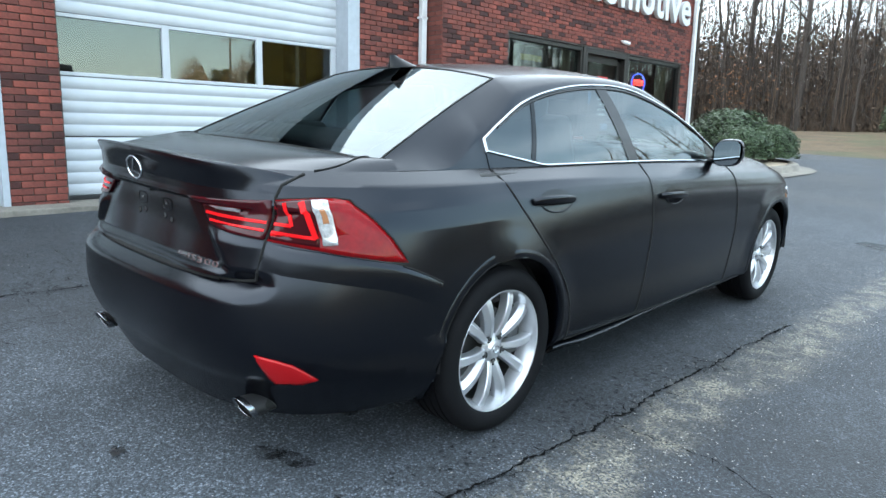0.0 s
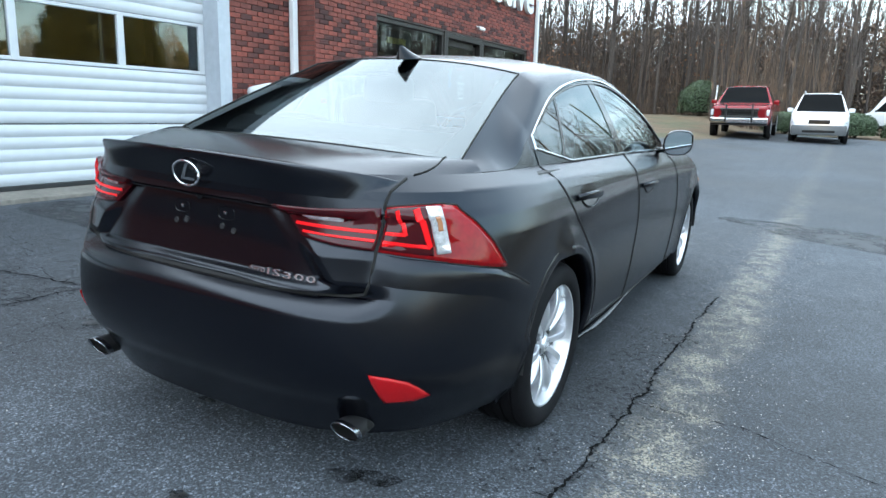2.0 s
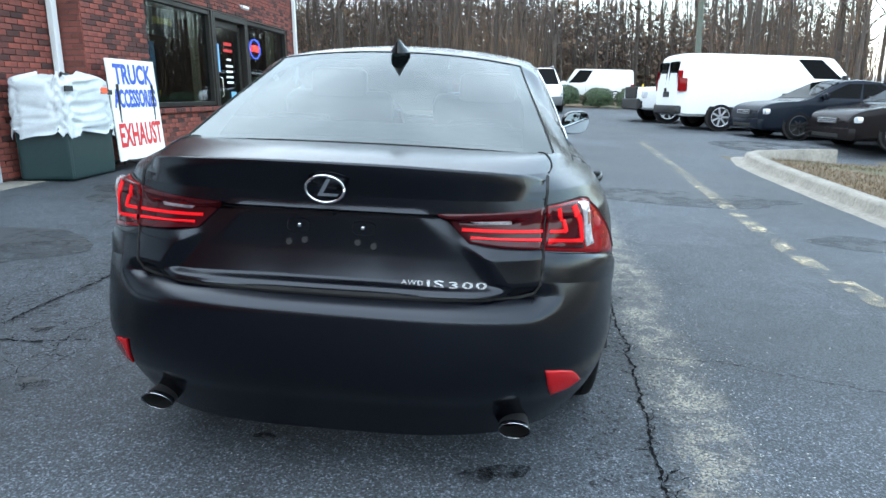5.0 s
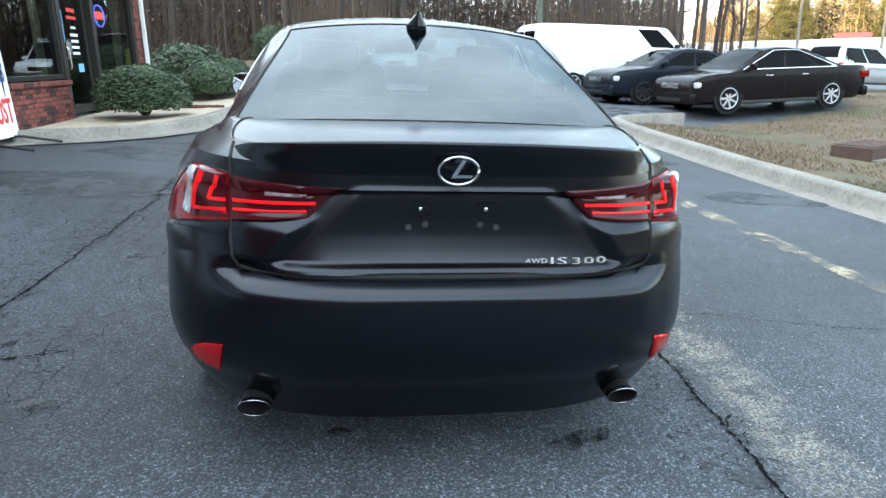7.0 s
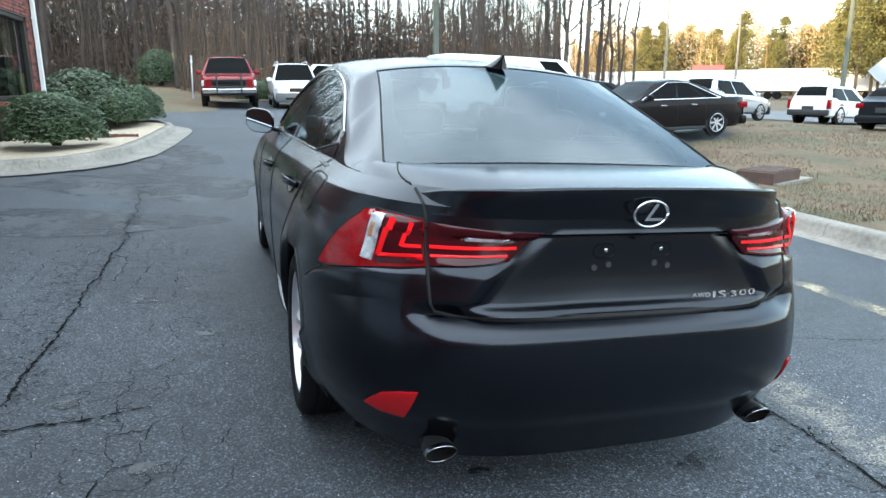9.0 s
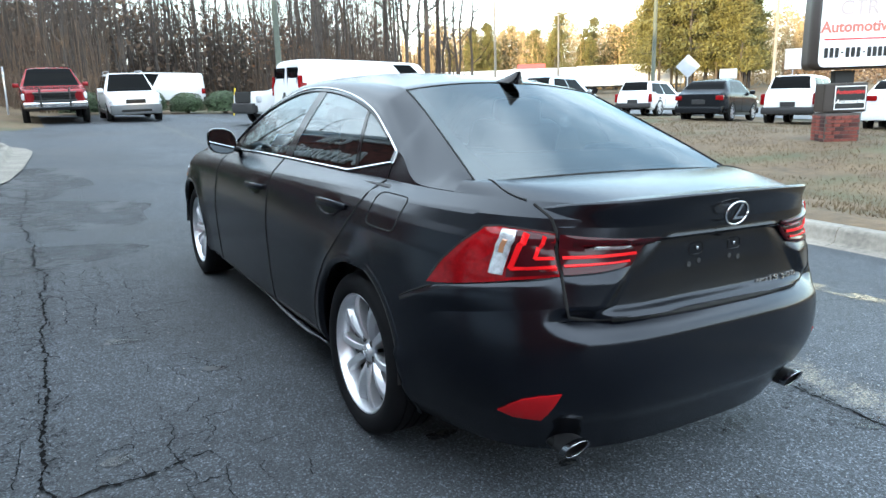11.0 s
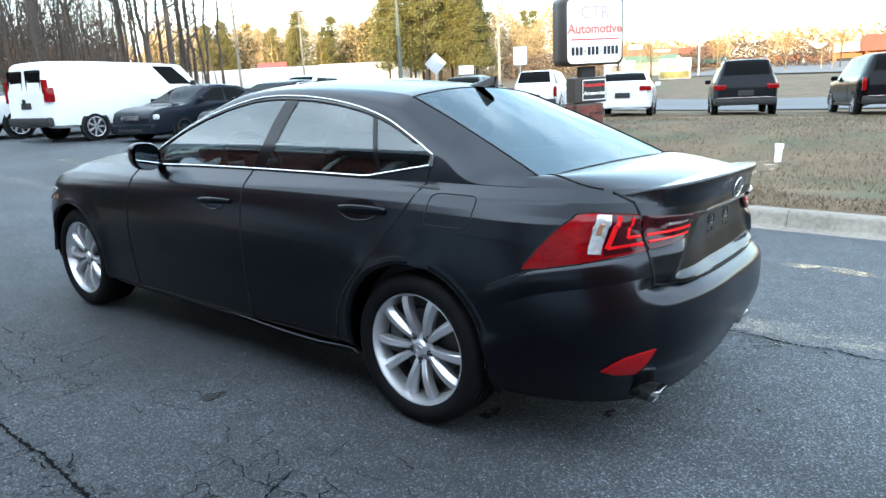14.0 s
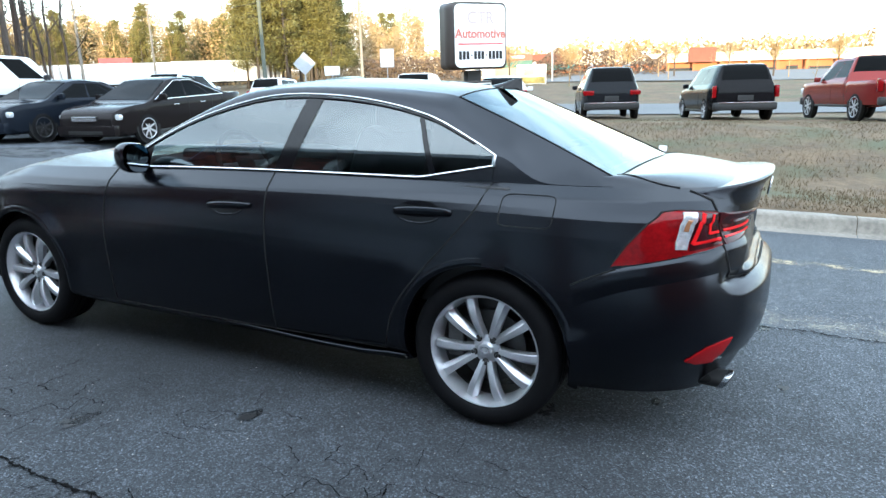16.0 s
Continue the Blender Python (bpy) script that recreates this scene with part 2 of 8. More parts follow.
def lot(x, y):
    s = smooth01(y, 3, 14)
    z = -(0.0506 * (1 - s) + 0.040 * s) * max(-4.2, min(x, 14)) + 0.0105 * y + 0.012 * max(0, min(y, 40) - 5)
    if x < -4.2:
        z += 0.02 * min(1.0, -4.2 - x)
    if x < -1.0 and y > 21:
        z += 0.34 * smooth01(y, 21.2, 36) * smooth01(-x, 1.0, 3.0)
    if y > 46:
        z += 3.0 * smooth01(y, 46, 92) * smooth01(-x, -38, -20)
    return z - 0.0105 * max(0, y - 40)


def land(x, y):
    """The height of the ground."""
    z = lot(x, y)
    if x > KERB_X and y < 12 + 0.2 * (x - 4):
        g = spline([(4.4, -0.09), (5.2, -0.10), (7.5, -0.34), (9.5, -0.33), (12.0, -0.20), (14.0, -0.16), (18.0, -0.30), (21.0, -0.47), (24.0, -0.62), (30.0, -0.95), (60, -0.9)], x)
        g += 0.012 * max(0, min(y, 25) - 6)
        return g
    if x > 9:
        g = spline([(9, 0), (14.0, 0.02), (18.0, -0.15), (21.0, -0.30), (24.0, -0.45), (30.0, -0.80), (60, -0.8)], x)
        return z + (g - z) * smooth01(x, 9, 13)
    return z


# ---- ground ----
def axis(cuts):
    out = []
    for a, b, n in cuts:
        out += [a + (b - a) * i / n for i in range(n)]
    return out + [cuts[-1][1]]


def asphalt_mat():
    m = mat("worn asphalt", (0.037, 0.042, 0.049), 0.78, vary=0.30, scale=0.7, bump=0.20, bump_scale=150, spec=0.32)
    n, l = m.node_tree.nodes, m.node_tree.links
    b = n["Principled BSDF"]
    old = b.inputs["Base Color"].links[0].from_socket
    co = n.new("ShaderNodeTexCoord")
    vor = n.new("ShaderNodeTexVoronoi")
    vor.inputs["Scale"].default_value = 165
    l.new(co.outputs["Object"], vor.inputs["Vector"])
    bw = n.new("ShaderNodeRGBToBW")
    l.new(vor.outputs["Color"], bw.inputs[0])
    chip = n.new("ShaderNodeMapRange")
    for k, v in ((1, 0.62), (2, 0.95), (3, 0.80), (4, 3.2)):
        chip.inputs[k].default_value = v
    l.new(bw.outputs[0], chip.inputs[0])
    stain = n.new("ShaderNodeTexNoise")
    stain.inputs["Scale"].default_value, stain.inputs["Detail"].default_value = 0.23, 6
    l.new(co.outputs["Object"], stain.inputs["Vector"])
    sm = n.new("ShaderNodeMapRange")
    for k, v in ((1, 0.38), (2, 0.62), (3, 0.55), (4, 1.32)):
        sm.inputs[k].default_value = v
    l.new(stain.outputs[0], sm.inputs[0])
    # dark pits between the stones
    pit, pr, pm = n.new("ShaderNodeTexNoise"), n.new("ShaderNodeMapRange"), n.new("ShaderNodeMath")
    pit.inputs["Scale"].default_value, pit.inputs["Detail"].default_value, pit.inputs["Roughness"].default_value = 95, 4, 0.75
    l.new(co.outputs["Object"], pit.inputs["Vector"])
    for k, v in ((1, 0.36), (2, 0.62), (3, 0.35), (4, 1.45)):
        pr.inputs[k].default_value = v
    l.new(pit.outputs[0], pr.inputs[0])
    pm.operation = 'MULTIPLY'
    l.new(chip.outputs[0], pm.inputs[0]); l.new(pr.outputs[0], pm.inputs[1])
    mu = n.new("ShaderNodeMath"); mu.operation = 'MULTIPLY'
    l.new(pm.outputs[0], mu.inputs[0]); l.new(sm.outputs[0], mu.inputs[1])
    # darker on the garage side, paler across the drive, with a wobbling edge
    sx, wob, side_tone, toned = n.new("ShaderNodeSeparateXYZ"), n.new("ShaderNodeMath"), n.new("ShaderNodeMapRange"), n.new("ShaderNodeMath")
    l.new(co.outputs["Object"], sx.inputs[0])
    wob.operation, toned.operation = 'MULTIPLY_ADD', 'MULTIPLY'
    l.new(stain.outputs[0], wob.inputs[0]); wob.inputs[1].default_value = 3.0; l.new(sx.outputs[0], wob.inputs[2])
    for k, v in ((1, 0.0), (2, 2.8), (3, 0.92), (4, 1.16)):
        side_tone.inputs[k].default_value = v
    l.new(wob.outputs[0], side_tone.inputs[0])
    l.new(mu.outputs[0], toned.inputs[0]); l.new(side_tone.outputs[0], toned.inputs[1])
    sc = n.new("ShaderNodeVectorMath"); sc.operation = 'SCALE'
    l.new(old, sc.inputs[0]); l.new(toned.outputs[0], sc.inputs["Scale"])
    # pale grit scuffed in a line along the drive, blotchy and thinning out ahead
    def node(kind, op=None, *sources):
        q = n.new("ShaderNode" + kind)
        if op:
            q.operation = op
        for k, v in enumerate(sources):
            if isinstance(v, (int, float)):
                q.inputs[k].default_value = v
            else:
                l.new(v, q.inputs[k])
        return q

    def ramp(src, *four):
        q = node("MapRange", None, src, *four)
        q.interpolation_type = 'SMOOTHSTEP'
        return q.outputs[0]

    def speck(scale, detail=4, rough=0.7):
        q = n.new("ShaderNodeTexNoise")
        q.inputs["Scale"].default_value, q.inputs["Detail"].default_value, q.inputs["Roughness"].default_value = scale, detail, rough
        l.new(co.outputs["Object"], q.inputs["Vector"])
        return q.outputs[0]
    bend = node("Math", 'MULTIPLY_ADD', sx.outputs[1], -0.033, sx.outputs[0]).outputs[0]
    wander = node("Math", 'MULTIPLY_ADD', speck(1.6), 0.34, bend).outputs[0]
    off = node("Math", 'ABSOLUTE', node("Math", 'SUBTRACT', wander, 1.43).outputs[0]).outputs[0]
    near = ramp(off, 0.02, 0.21, 1.0, 0.0)
    ahead = ramp(sx.outputs[1], 3.0, 11.0, 1.0, 0.25)
    grain = ramp(speck(90), 0.42, 0.60, 0.0, 1.0)
    blotch = ramp(speck(8), 0.40, 0.64, 0.12, 0.9)
    grit = node("Math", 'MULTIPLY', node("Math", 'MULTIPLY', near, ahead).outputs[0], node("Math", 'MULTIPLY', grain, blotch).outputs[0]).outputs[0]
    pale = n.new("ShaderNodeMix")
    pale.data_type = 'RGBA'
    l.new(grit, pale.inputs["Factor"]); l.new(sc.outputs[0], pale.inputs[6])
    pale.inputs[7].default_value = (0.30, 0.27, 0.21, 1)
    l.new(pale.outputs[2], b.inputs["Base Color"])
    rr = n.new("ShaderNodeMapRange")
    for k, v in ((1, 0.36), (2, 0.6), (3, 0.60), (4, 0.82)):
        rr.inputs[k].default_value = v
    l.new(stain.outputs[0], rr.inputs[0]); l.new(rr.outputs[0], b.inputs["Roughness"])
    return m


def patchy(name, color, scale, cover, rough=0.9, soft=0.12):
    """Worn paint, stains or dust: a thin coat that noise breaks up."""
    m = mat(name, color, rough, vary=0.25, scale=5)
    n, l = m.node_tree.nodes, m.node_tree.links
    b = n["Principled BSDF"]
    co, no, mr = n.new("ShaderNodeTexCoord"), n.new("ShaderNodeTexNoise"), n.new("ShaderNodeMapRange")
    no.inputs["Scale"].default_value, no.inputs["Detail"].default_value, no.inputs["Roughness"].default_value = scale, 8, 0.7
    l.new(co.outputs["Object"], no.inputs["Vector"])
    for k, v in ((1, 1 - cover - soft), (2, 1 - cover + soft), (3, 0), (4, 1)):
        mr.inputs[k].default_value = v
    l.new(no.outputs[0], mr.inputs[0])
    l.new(mr.outputs[0], b.inputs["Alpha"])
    return m


def grass_mat():
    m = mat("dormant grass", (0.080, 0.053, 0.027), 0.95, vary=0.6, scale=0.8, bump=0.25, bump_scale=40)
    n, l = m.node_tree.nodes, m.node_tree.links
    b = n["Principled BSDF"]
    old = b.inputs["Base Color"].links[0].from_socket
    co, no, mr, mx = n.new("ShaderNodeTexCoord"), n.new("ShaderNodeTexNoise"), n.new("ShaderNodeMapRange"), n.new("ShaderNodeMix")
    no.inputs["Scale"].default_value, no.inputs["Detail"].default_value = 0.45, 5
    l.new(co.outputs["Object"], no.inputs["Vector"])
    for k, v in ((1, 0.50), (2, 0.66), (3, 0), (4, 0.8)):
        mr.inputs[k].default_value = v
    mx.data_type = 'RGBA'
    l.new(no.outputs[0], mr.inputs[0]); l.new(mr.outputs[0], mx.inputs["Factor"])
    l.new(old, mx.inputs[6]); mx.inputs[7].default_value = (0.040, 0.048, 0.018, 1)
    l.new(mx.outputs[2], b.inputs["Base Color"])
    return m


ASPHALT, GRASS = asphalt_mat(), grass_mat()
CONCRETE = mat("weathered concrete", (0.165, 0.15, 0.128), 0.85, vary=0.4, scale=2.5, bump=0.08, bump_scale=70)
CRACK = mat("crack filler", (0.005, 0.005, 0.0055), 0.95, vary=0.2, spec=0.05)
YELLOW = patchy("worn road paint", (0.29, 0.25, 0.175), 5.0, 0.43, soft=0.12)
OIL = patchy("oil stain", (0.010, 0.010, 0.011), 7, 0.52, 0.5)
CRAZE = patchy("crazed asphalt", (0.012, 0.013, 0.014), 34, 0.38, 0.9, soft=0.09)
DAMP = patchy("damp asphalt", (0.022, 0.025, 0.029), 1.3, 0.55, 0.72)

gx = axis([(-70, -6, 30), (-6, 4.0, 30), (4.0, 5.4, 7), (5.4, 30, 50), (30, 160, 20), (160, 1200, 8)])
gy = axis([(-400, -20, 14), (-20, 20, 60), (20, 24, 16), (24, 60, 24), (60, 1500, 14)])


def paved(x, y):
    if x < -1.3 - 0.5 * smooth01(22.5 - y, 0, 1.0) and y > 21.3 + 0.5 * math.sin(0.5 * x):
        return False
    return (x < KERB_X or (y > 10.6 and x < 12.5 and y > 10.6 + 0.35 * (x - 5))) and y < 30 and x > -70


bm = bmesh.new()
grid([[Vector((x, y, land(x, y))) for x in gx] for y in gy], bm)
for f in bm.faces:
    c = f.calc_center_median()
    f.material_index = 0 if paved(c.x, c.y) else 1
    f.smooth = True
tagged(part("ground", bm, [ASPHALT, GRASS]), "grey asphalt drive with brown winter grass beyond the kerb", "ground", kind="structure")


def strip(name, pts, width, material, label, lift=0.004, ragged=0.0, category="marking", rng=None):
    """A thin band along points on the ground."""
    r = rng or random.Random(len(pts) * 7 + int(width * 1000))
    fine = []
    for a, b in zip(pts, pts[1:]):
        m = max(1, int(math.hypot(b[0] - a[0], b[1] - a[1]) / 0.12)) if ragged else max(1, int(math.hypot(b[0] - a[0], b[1] - a[1]) / 0.5))
        fine += [(a[0] + (b[0] - a[0]) * k / m, a[1] + (b[1] - a[1]) * k / m) for k in range(m)]
    fine.append(pts[-1])
    rows = []
    for i, (x, y) in enumerate(fine):
        a, b = fine[max(i - 1, 0)], fine[min(i + 1, len(fine) - 1)]
        d = math.hypot(b[0] - a[0], b[1] - a[1])
        nx, ny = -(b[1] - a[1]) / d, (b[0] - a[0]) / d
        jit = r.uniform(-ragged, ragged)
        w = width / 2 * (1 if not ragged else r.uniform(0.35, 1.2))
        row = []
        for t in (-1, 0, 1):
            px, py = x + nx * (jit + t * w), y + ny * (jit + t * w)
            row.append((px, py, land(px, py) + lift))
        rows.append(row)
    return tagged(part(name, grid(rows), material), label, category, kind="structure")


def blot(name, x, y, rx, ry, material, label, lift=0.0045, seed=0):
    r = random.Random(seed)
    ph = [r.uniform(0, 6.28) for _ in range(4)]
    rows = []
    for t in (1.0, 0.6, 0.05):
        row = []
        for k in range(28):
            a = 2 * math.pi * k / 28
            q = t * (1 + 0.16 * math.sin(2 * a + ph[0]) + 0.12 * math.sin(3 * a + ph[1]) + 0.08 * math.sin(5 * a + ph[2]))
            px, py = x + rx * q * math.cos(a), y + ry * q * math.sin(a)
            row.append((px, py, land(px, py) + lift))
        rows.append(row)
    return tagged(part(name, grid(rows, close=True), material), label, "marking", kind="structure")


strip("road_marking", [(2.86, -6), (2.84, 1.0), (2.80, 3.0), (3.0, 6.0), (3.2, 9.5), (3.4, 13)], 0.17, YELLOW, "worn yellowish lane paint on asphalt", 0.004)
def ragged_crack(pts, width, label, seed, branch=0.35):
    """A wandering broken crack with short side cracks."""
    r = random.Random(seed)
    bm = bmesh.new()

    def run(path, w0):
        rows = []
        for i, (x, y) in enumerate(path):
            p, q = path[max(i - 1, 0)], path[min(i + 1, len(path) - 1)]
            d = math.hypot(q[0] - p[0], q[1] - p[1]) or 1
            nx, ny = -(q[1] - p[1]) / d, (q[0] - p[0]) / d
            w = w0 * r.choice((0.15, 0.4, 0.6, 0.8, 1.2)) * (0.3 if i in (0, len(path) - 1) else 1)
            rows.append([(x + nx * w / 2, y + ny * w / 2, land(x, y) + 0.0055), (x - nx * w / 2, y - ny * w / 2, land(x, y) + 0.0055)])
        grid(rows, bm)
    path = []
    for (x0, y0), (x1, y1) in zip(pts, pts[1:]):
        m = max(2, int(math.hypot(x1 - x0, y1 - y0) / 0.014))
        for k in range(m):
            path.append((x0 + (x1 - x0) * k / m, y0 + (y1 - y0) * k / m))
    drift, out = 0.0, []
    d = math.hypot(pts[-1][0] - pts[0][0], pts[-1][1] - pts[0][1])
    nx, ny = -(pts[-1][1] - pts[0][1]) / d, (pts[-1][0] - pts[0][0]) / d
    for x, y in path:
        drift = 0.93 * drift + r.uniform(-0.0085, 0.0085)
        out.append((x + nx * drift, y + ny * drift))
        if r.random() < branch * 0.4:
            a = math.atan2(ny, nx) + r.choice((0, math.pi)) + r.uniform(-0.9, 0.9)
            px, py = out[-1]
            twig = [(px, py)]
            for _ in range(r.randint(2, 6)):
                a += r.uniform(-0.8, 0.8)
                px, py = px + 0.024 * math.cos(a), py + 0.024 * math.sin(a)
                twig.append((px, py))
            run(twig, width * 0.35)
    run(out, width)
    return tagged(part("crack", bm, CRACK), label, "crack", kind="structure")


ragged_crack([(0.98, -2.4), (1.03, -0.6), (1.09, 0.1), (1.12, 0.5), (1.12, 1.2), (1.18, 2.4)], 0.014, "ragged dark crack in the asphalt", 3, 0.5)
ragged_crack([(1.10, 0.37), (1.5, 0.42), (2.1, 0.20), (2.8, 0.05), (3.9, -0.2)], 0.007, "fine branching crack in the asphalt", 5, 0.1)
strip("crazing", [(0.93, -1.0), (1.0, 0.0), (1.02, 0.6), (1.06, 1.4)], 0.32, CRAZE, "crazed asphalt beside a crack", 0.0035)
ragged_crack([(-2.2, -2.2), (-1.95, -0.4), (-1.9, 1.2), (-1.85, 3.2), (-2.0, 5.5), (-1.9, 8.0)], 0.016, "ragged dark crack in the asphalt", 7, 0.6)
strip("crazing", [(-2.35, -2.6), (-2.0, 0.0), (-1.95, 3.0), (-1.95, 6.0)], 0.30, CRAZE, "crazed asphalt beside a crack", 0.0035)
ragged_crack([(-5.0, 0.9), (-3.6, 0.2), (-2.6, -0.1), (-1.4, 0.1)], 0.014, "ragged dark crack in the asphalt", 9, 0.4)
for i, (x, y, rx, ry) in enumerate(((0.44, -0.73, 0.055, 0.035), (0.53, -0.69, 0.065, 0.04), (0.98, -0.98, 0.07, 0.035), (-0.31, -0.60, 0.03, 0.02), (-0.6, -0.2, 0.05, 0.03), (0.1, -1.1, 0.03, 0.02), (-1.7, 0.2, 0.05, 0.03), (-1.35, -0.35, 0.06, 0.04), (-2.05, -0.9, 0.05, 0.03), (-1.2, 0.9, 0.05, 0.03), (-1.55, 1.5, 0.07, 0.04), (0.3, -0.3, 0.09, 0.05))):
    blot("oil_spot", x, y, rx * 1.15, ry * 1.15, OIL, "black oil spot on the asphalt", seed=i)
for i, (x, y, rx, ry) in enumerate(((-2.0, 6.0, 1.3, 1.0), (-2.6, 3.9, 1.2, 0.7), (2.4, 5.6, 1.6, 0.5), (-3.4, 1.5, 1.0, 0.6), (3.7, 3.4, 0.5, 0.35), (6.0, 13.0, 1.0, 1.2), (-1.7, 8.8, 0.6, 1.6))):
    blot("damp_patch", x, y, rx, ry, DAMP, "dark damp patch on the asphalt", 0.003, seed=40 + i)

# fine map cracking on the old surface: a web of jagged cells, denser in patches: stuff
rc = random.Random(11)
bm = bmesh.new()


def web_node(i, j):
    """A corner of the web: a honeycomb, well shaken."""
    q = random.Random(i * 7919 + j * 104729)
    return 0.125 * i + q.uniform(-0.038, 0.038), 0.098 * j + q.uniform(-0.034, 0.034)


def web_run(p, q, w):
    """One jagged crack between two corners."""
    n = max(3, int(math.hypot(q[0] - p[0], q[1] - p[1]) / 0.018))
    nx, ny = -(q[1] - p[1]), q[0] - p[0]
    d = math.hypot(nx, ny) or 1
    rows = []
    for k in range(n + 1):
        t = k / n
        o = 0 if k in (0, n) else rc.gauss(0, 0.0065)
        x, y = p[0] + (q[0] - p[0]) * t + nx / d * o, p[1] + (q[1] - p[1]) * t + ny / d * o
        ww = w * rc.uniform(0.4, 1.3) / d
        z = land(x, y) + 0.0042
        rows.append([(x - nx * ww, y - ny * ww, z), (x + nx * ww, y + ny * ww, z)])
    grid(rows, bm)


for i in range(-35, -6):
    for j in range(-28, 46):
        x, y = web_node(i, j)
        patch = noise.noise((x * 0.6, y * 0.6, 2.0)) + 0.6 * noise.noise((x * 1.9, y * 1.9, 5.0))
        hold = smooth01(-x, 0.95, 1.5) * smooth01(patch, -0.50, 0.05)
        for link in [(i, j + 1)] + ([(i + 1, j)] if (i + j) % 2 else []):
            if rc.random() < 0.04 + 0.88 * hold:
                web_run((x, y), web_node(*link), rc.choice((0.0009, 0.0013, 0.0018, 0.0026)) * (0.5 + 0.6 * hold))
FINECRACK = mat("fine crack", (0.007, 0.007, 0.0075), 0.95, vary=0.2, spec=0.05)
tagged(part("fine_cracks", bm, FINECRACK), "web of fine dark cracks in old asphalt", "crack", kind="stuff")

# loose pale chips of stone on the asphalt: stuff
bm = bmesh.new()
CHIP = mat("pale stone chip", (0.30, 0.29, 0.27), 0.8, vary=0.3, island=0.5)
for _ in range(5000):
    x, y = rc.uniform(-4.0, 4.2), rc.uniform(-2.6, 6.0)
    if rc.random() < 0.5:
        x = rc.gauss(1.34, 0.16)
    r = rc.uniform(0.0015, 0.0048)
    z = land(x, y) + 0.001
    vs = [bm.verts.new((x + r * rc.uniform(0.6, 1.2) * math.cos(q), y + r * rc.uniform(0.6, 1.2) * math.sin(q), z)) for q in (0, 1.6, 3.1, 4.7)]
    top = bm.verts.new((x, y, z + r * 0.7))
    for k in range(4):
        bm.faces.new((vs[k], vs[(k + 1) % 4], top))
tagged(part("stone_chips", bm, CHIP), "scattered pale stone chips on asphalt", "gravel", kind="stuff")


# ---- kerbs ----
def kerb(name, pts, height, width, label, inside=1, seg=1.5):
    """Concrete kerb lengths with a rolled front edge and a gutter, along points."""
    root = thing(name, Matrix(), label, "kerb", kind="structure")
    fine = [pts[0]]
    for a, b in zip(pts, pts[1:]):
        d = math.hypot(b[0] - a[0], b[1] - a[1])
        m = max(1, round(d / 0.3))
        fine += [(a[0] + (b[0] - a[0]) * k / m, a[1] + (b[1] - a[1]) * k / m) for k in range(1, m + 1)]
    per = max(2, int(seg / 0.3))
    for i in range(0, len(fine) - 1, per):
        run = fine[i:i + per + 1]
        rows = []
        for j, (x, y) in enumerate(run):
            a, b = fine[max(i + j - 1, 0)], fine[min(i + j + 1, len(fine) - 1)]
            d = math.hypot(b[0] - a[0], b[1] - a[1])
            nx, ny = -(b[1] - a[1]) / d * inside, (b[0] - a[0]) / d * inside
            z = lot(x, y)
            prof = ((-0.34, 0.004), (-0.05, 0.014), (0.0, 0.03), (0.025, height * 0.8), (0.055, height), (width, height), (width, -0.15))
            row = [(x + nx * o, y + ny * o, z + h) for o, h in prof]
            rows.append(row)
        e0, e1 = Vector(rows[0][3]), Vector(rows[1][3])
        dv = (e1 - e0).normalized() * 0.006
        rows[0] = [tuple(Vector(p) + dv) for p in rows[0]]
        part("kerb_stone", grid(rows), CONCRETE, root, smooth=35)
    return root


kerb("kerb_east", [(KERB_X, -26 + k * 2.0) for k in range(18)] + [(4.47, 9.2), (4.62, 9.9), (4.95, 10.4), (5.6, 10.75), (6.6, 11.2)], 0.15, 0.22, "pale concrete kerb with a gutter, dirt along its foot", -1)
ISLAND = [(-4.64, 6.45), (-4.3, 6.58), (-3.6, 6.95), (-3.05, 7.45), (-2.75, 8.0), (-2.45, 9.0), (-2.28, 10.5), (-2.15, 12.5), (-2.1, 13.6), (-2.2, 14.3), (-2.5, 14.9), (-3.2, 15.6), (-4.2, 16.0), (-5.5, 16.1)]
kerb("kerb_island", ISLAND, 0.15, 0.2, "pale concrete kerb round a planting bed", 1)
GRAVEL = mat("tan bed gravel", (0.36, 0.30, 0.22), 0.9, vary=0.4, scale=12, bump=0.3, bump_scale=60)
bm = bmesh.new()
rows = [[(x + (-4.66 - x) * t + (0.15 * (1 - t)) * -1, y, lot(x, y) + 0.12 + 0.02 * math.sin(9 * t)) for t in (0, 0.2, 0.4, 0.6, 0.8, 1)] for x, y in ISLAND[:-2]]
tagged(part("planting_bed", grid(rows), GRAVEL), "tan gravel planting bed in front of the shop", "ground", kind="structure")


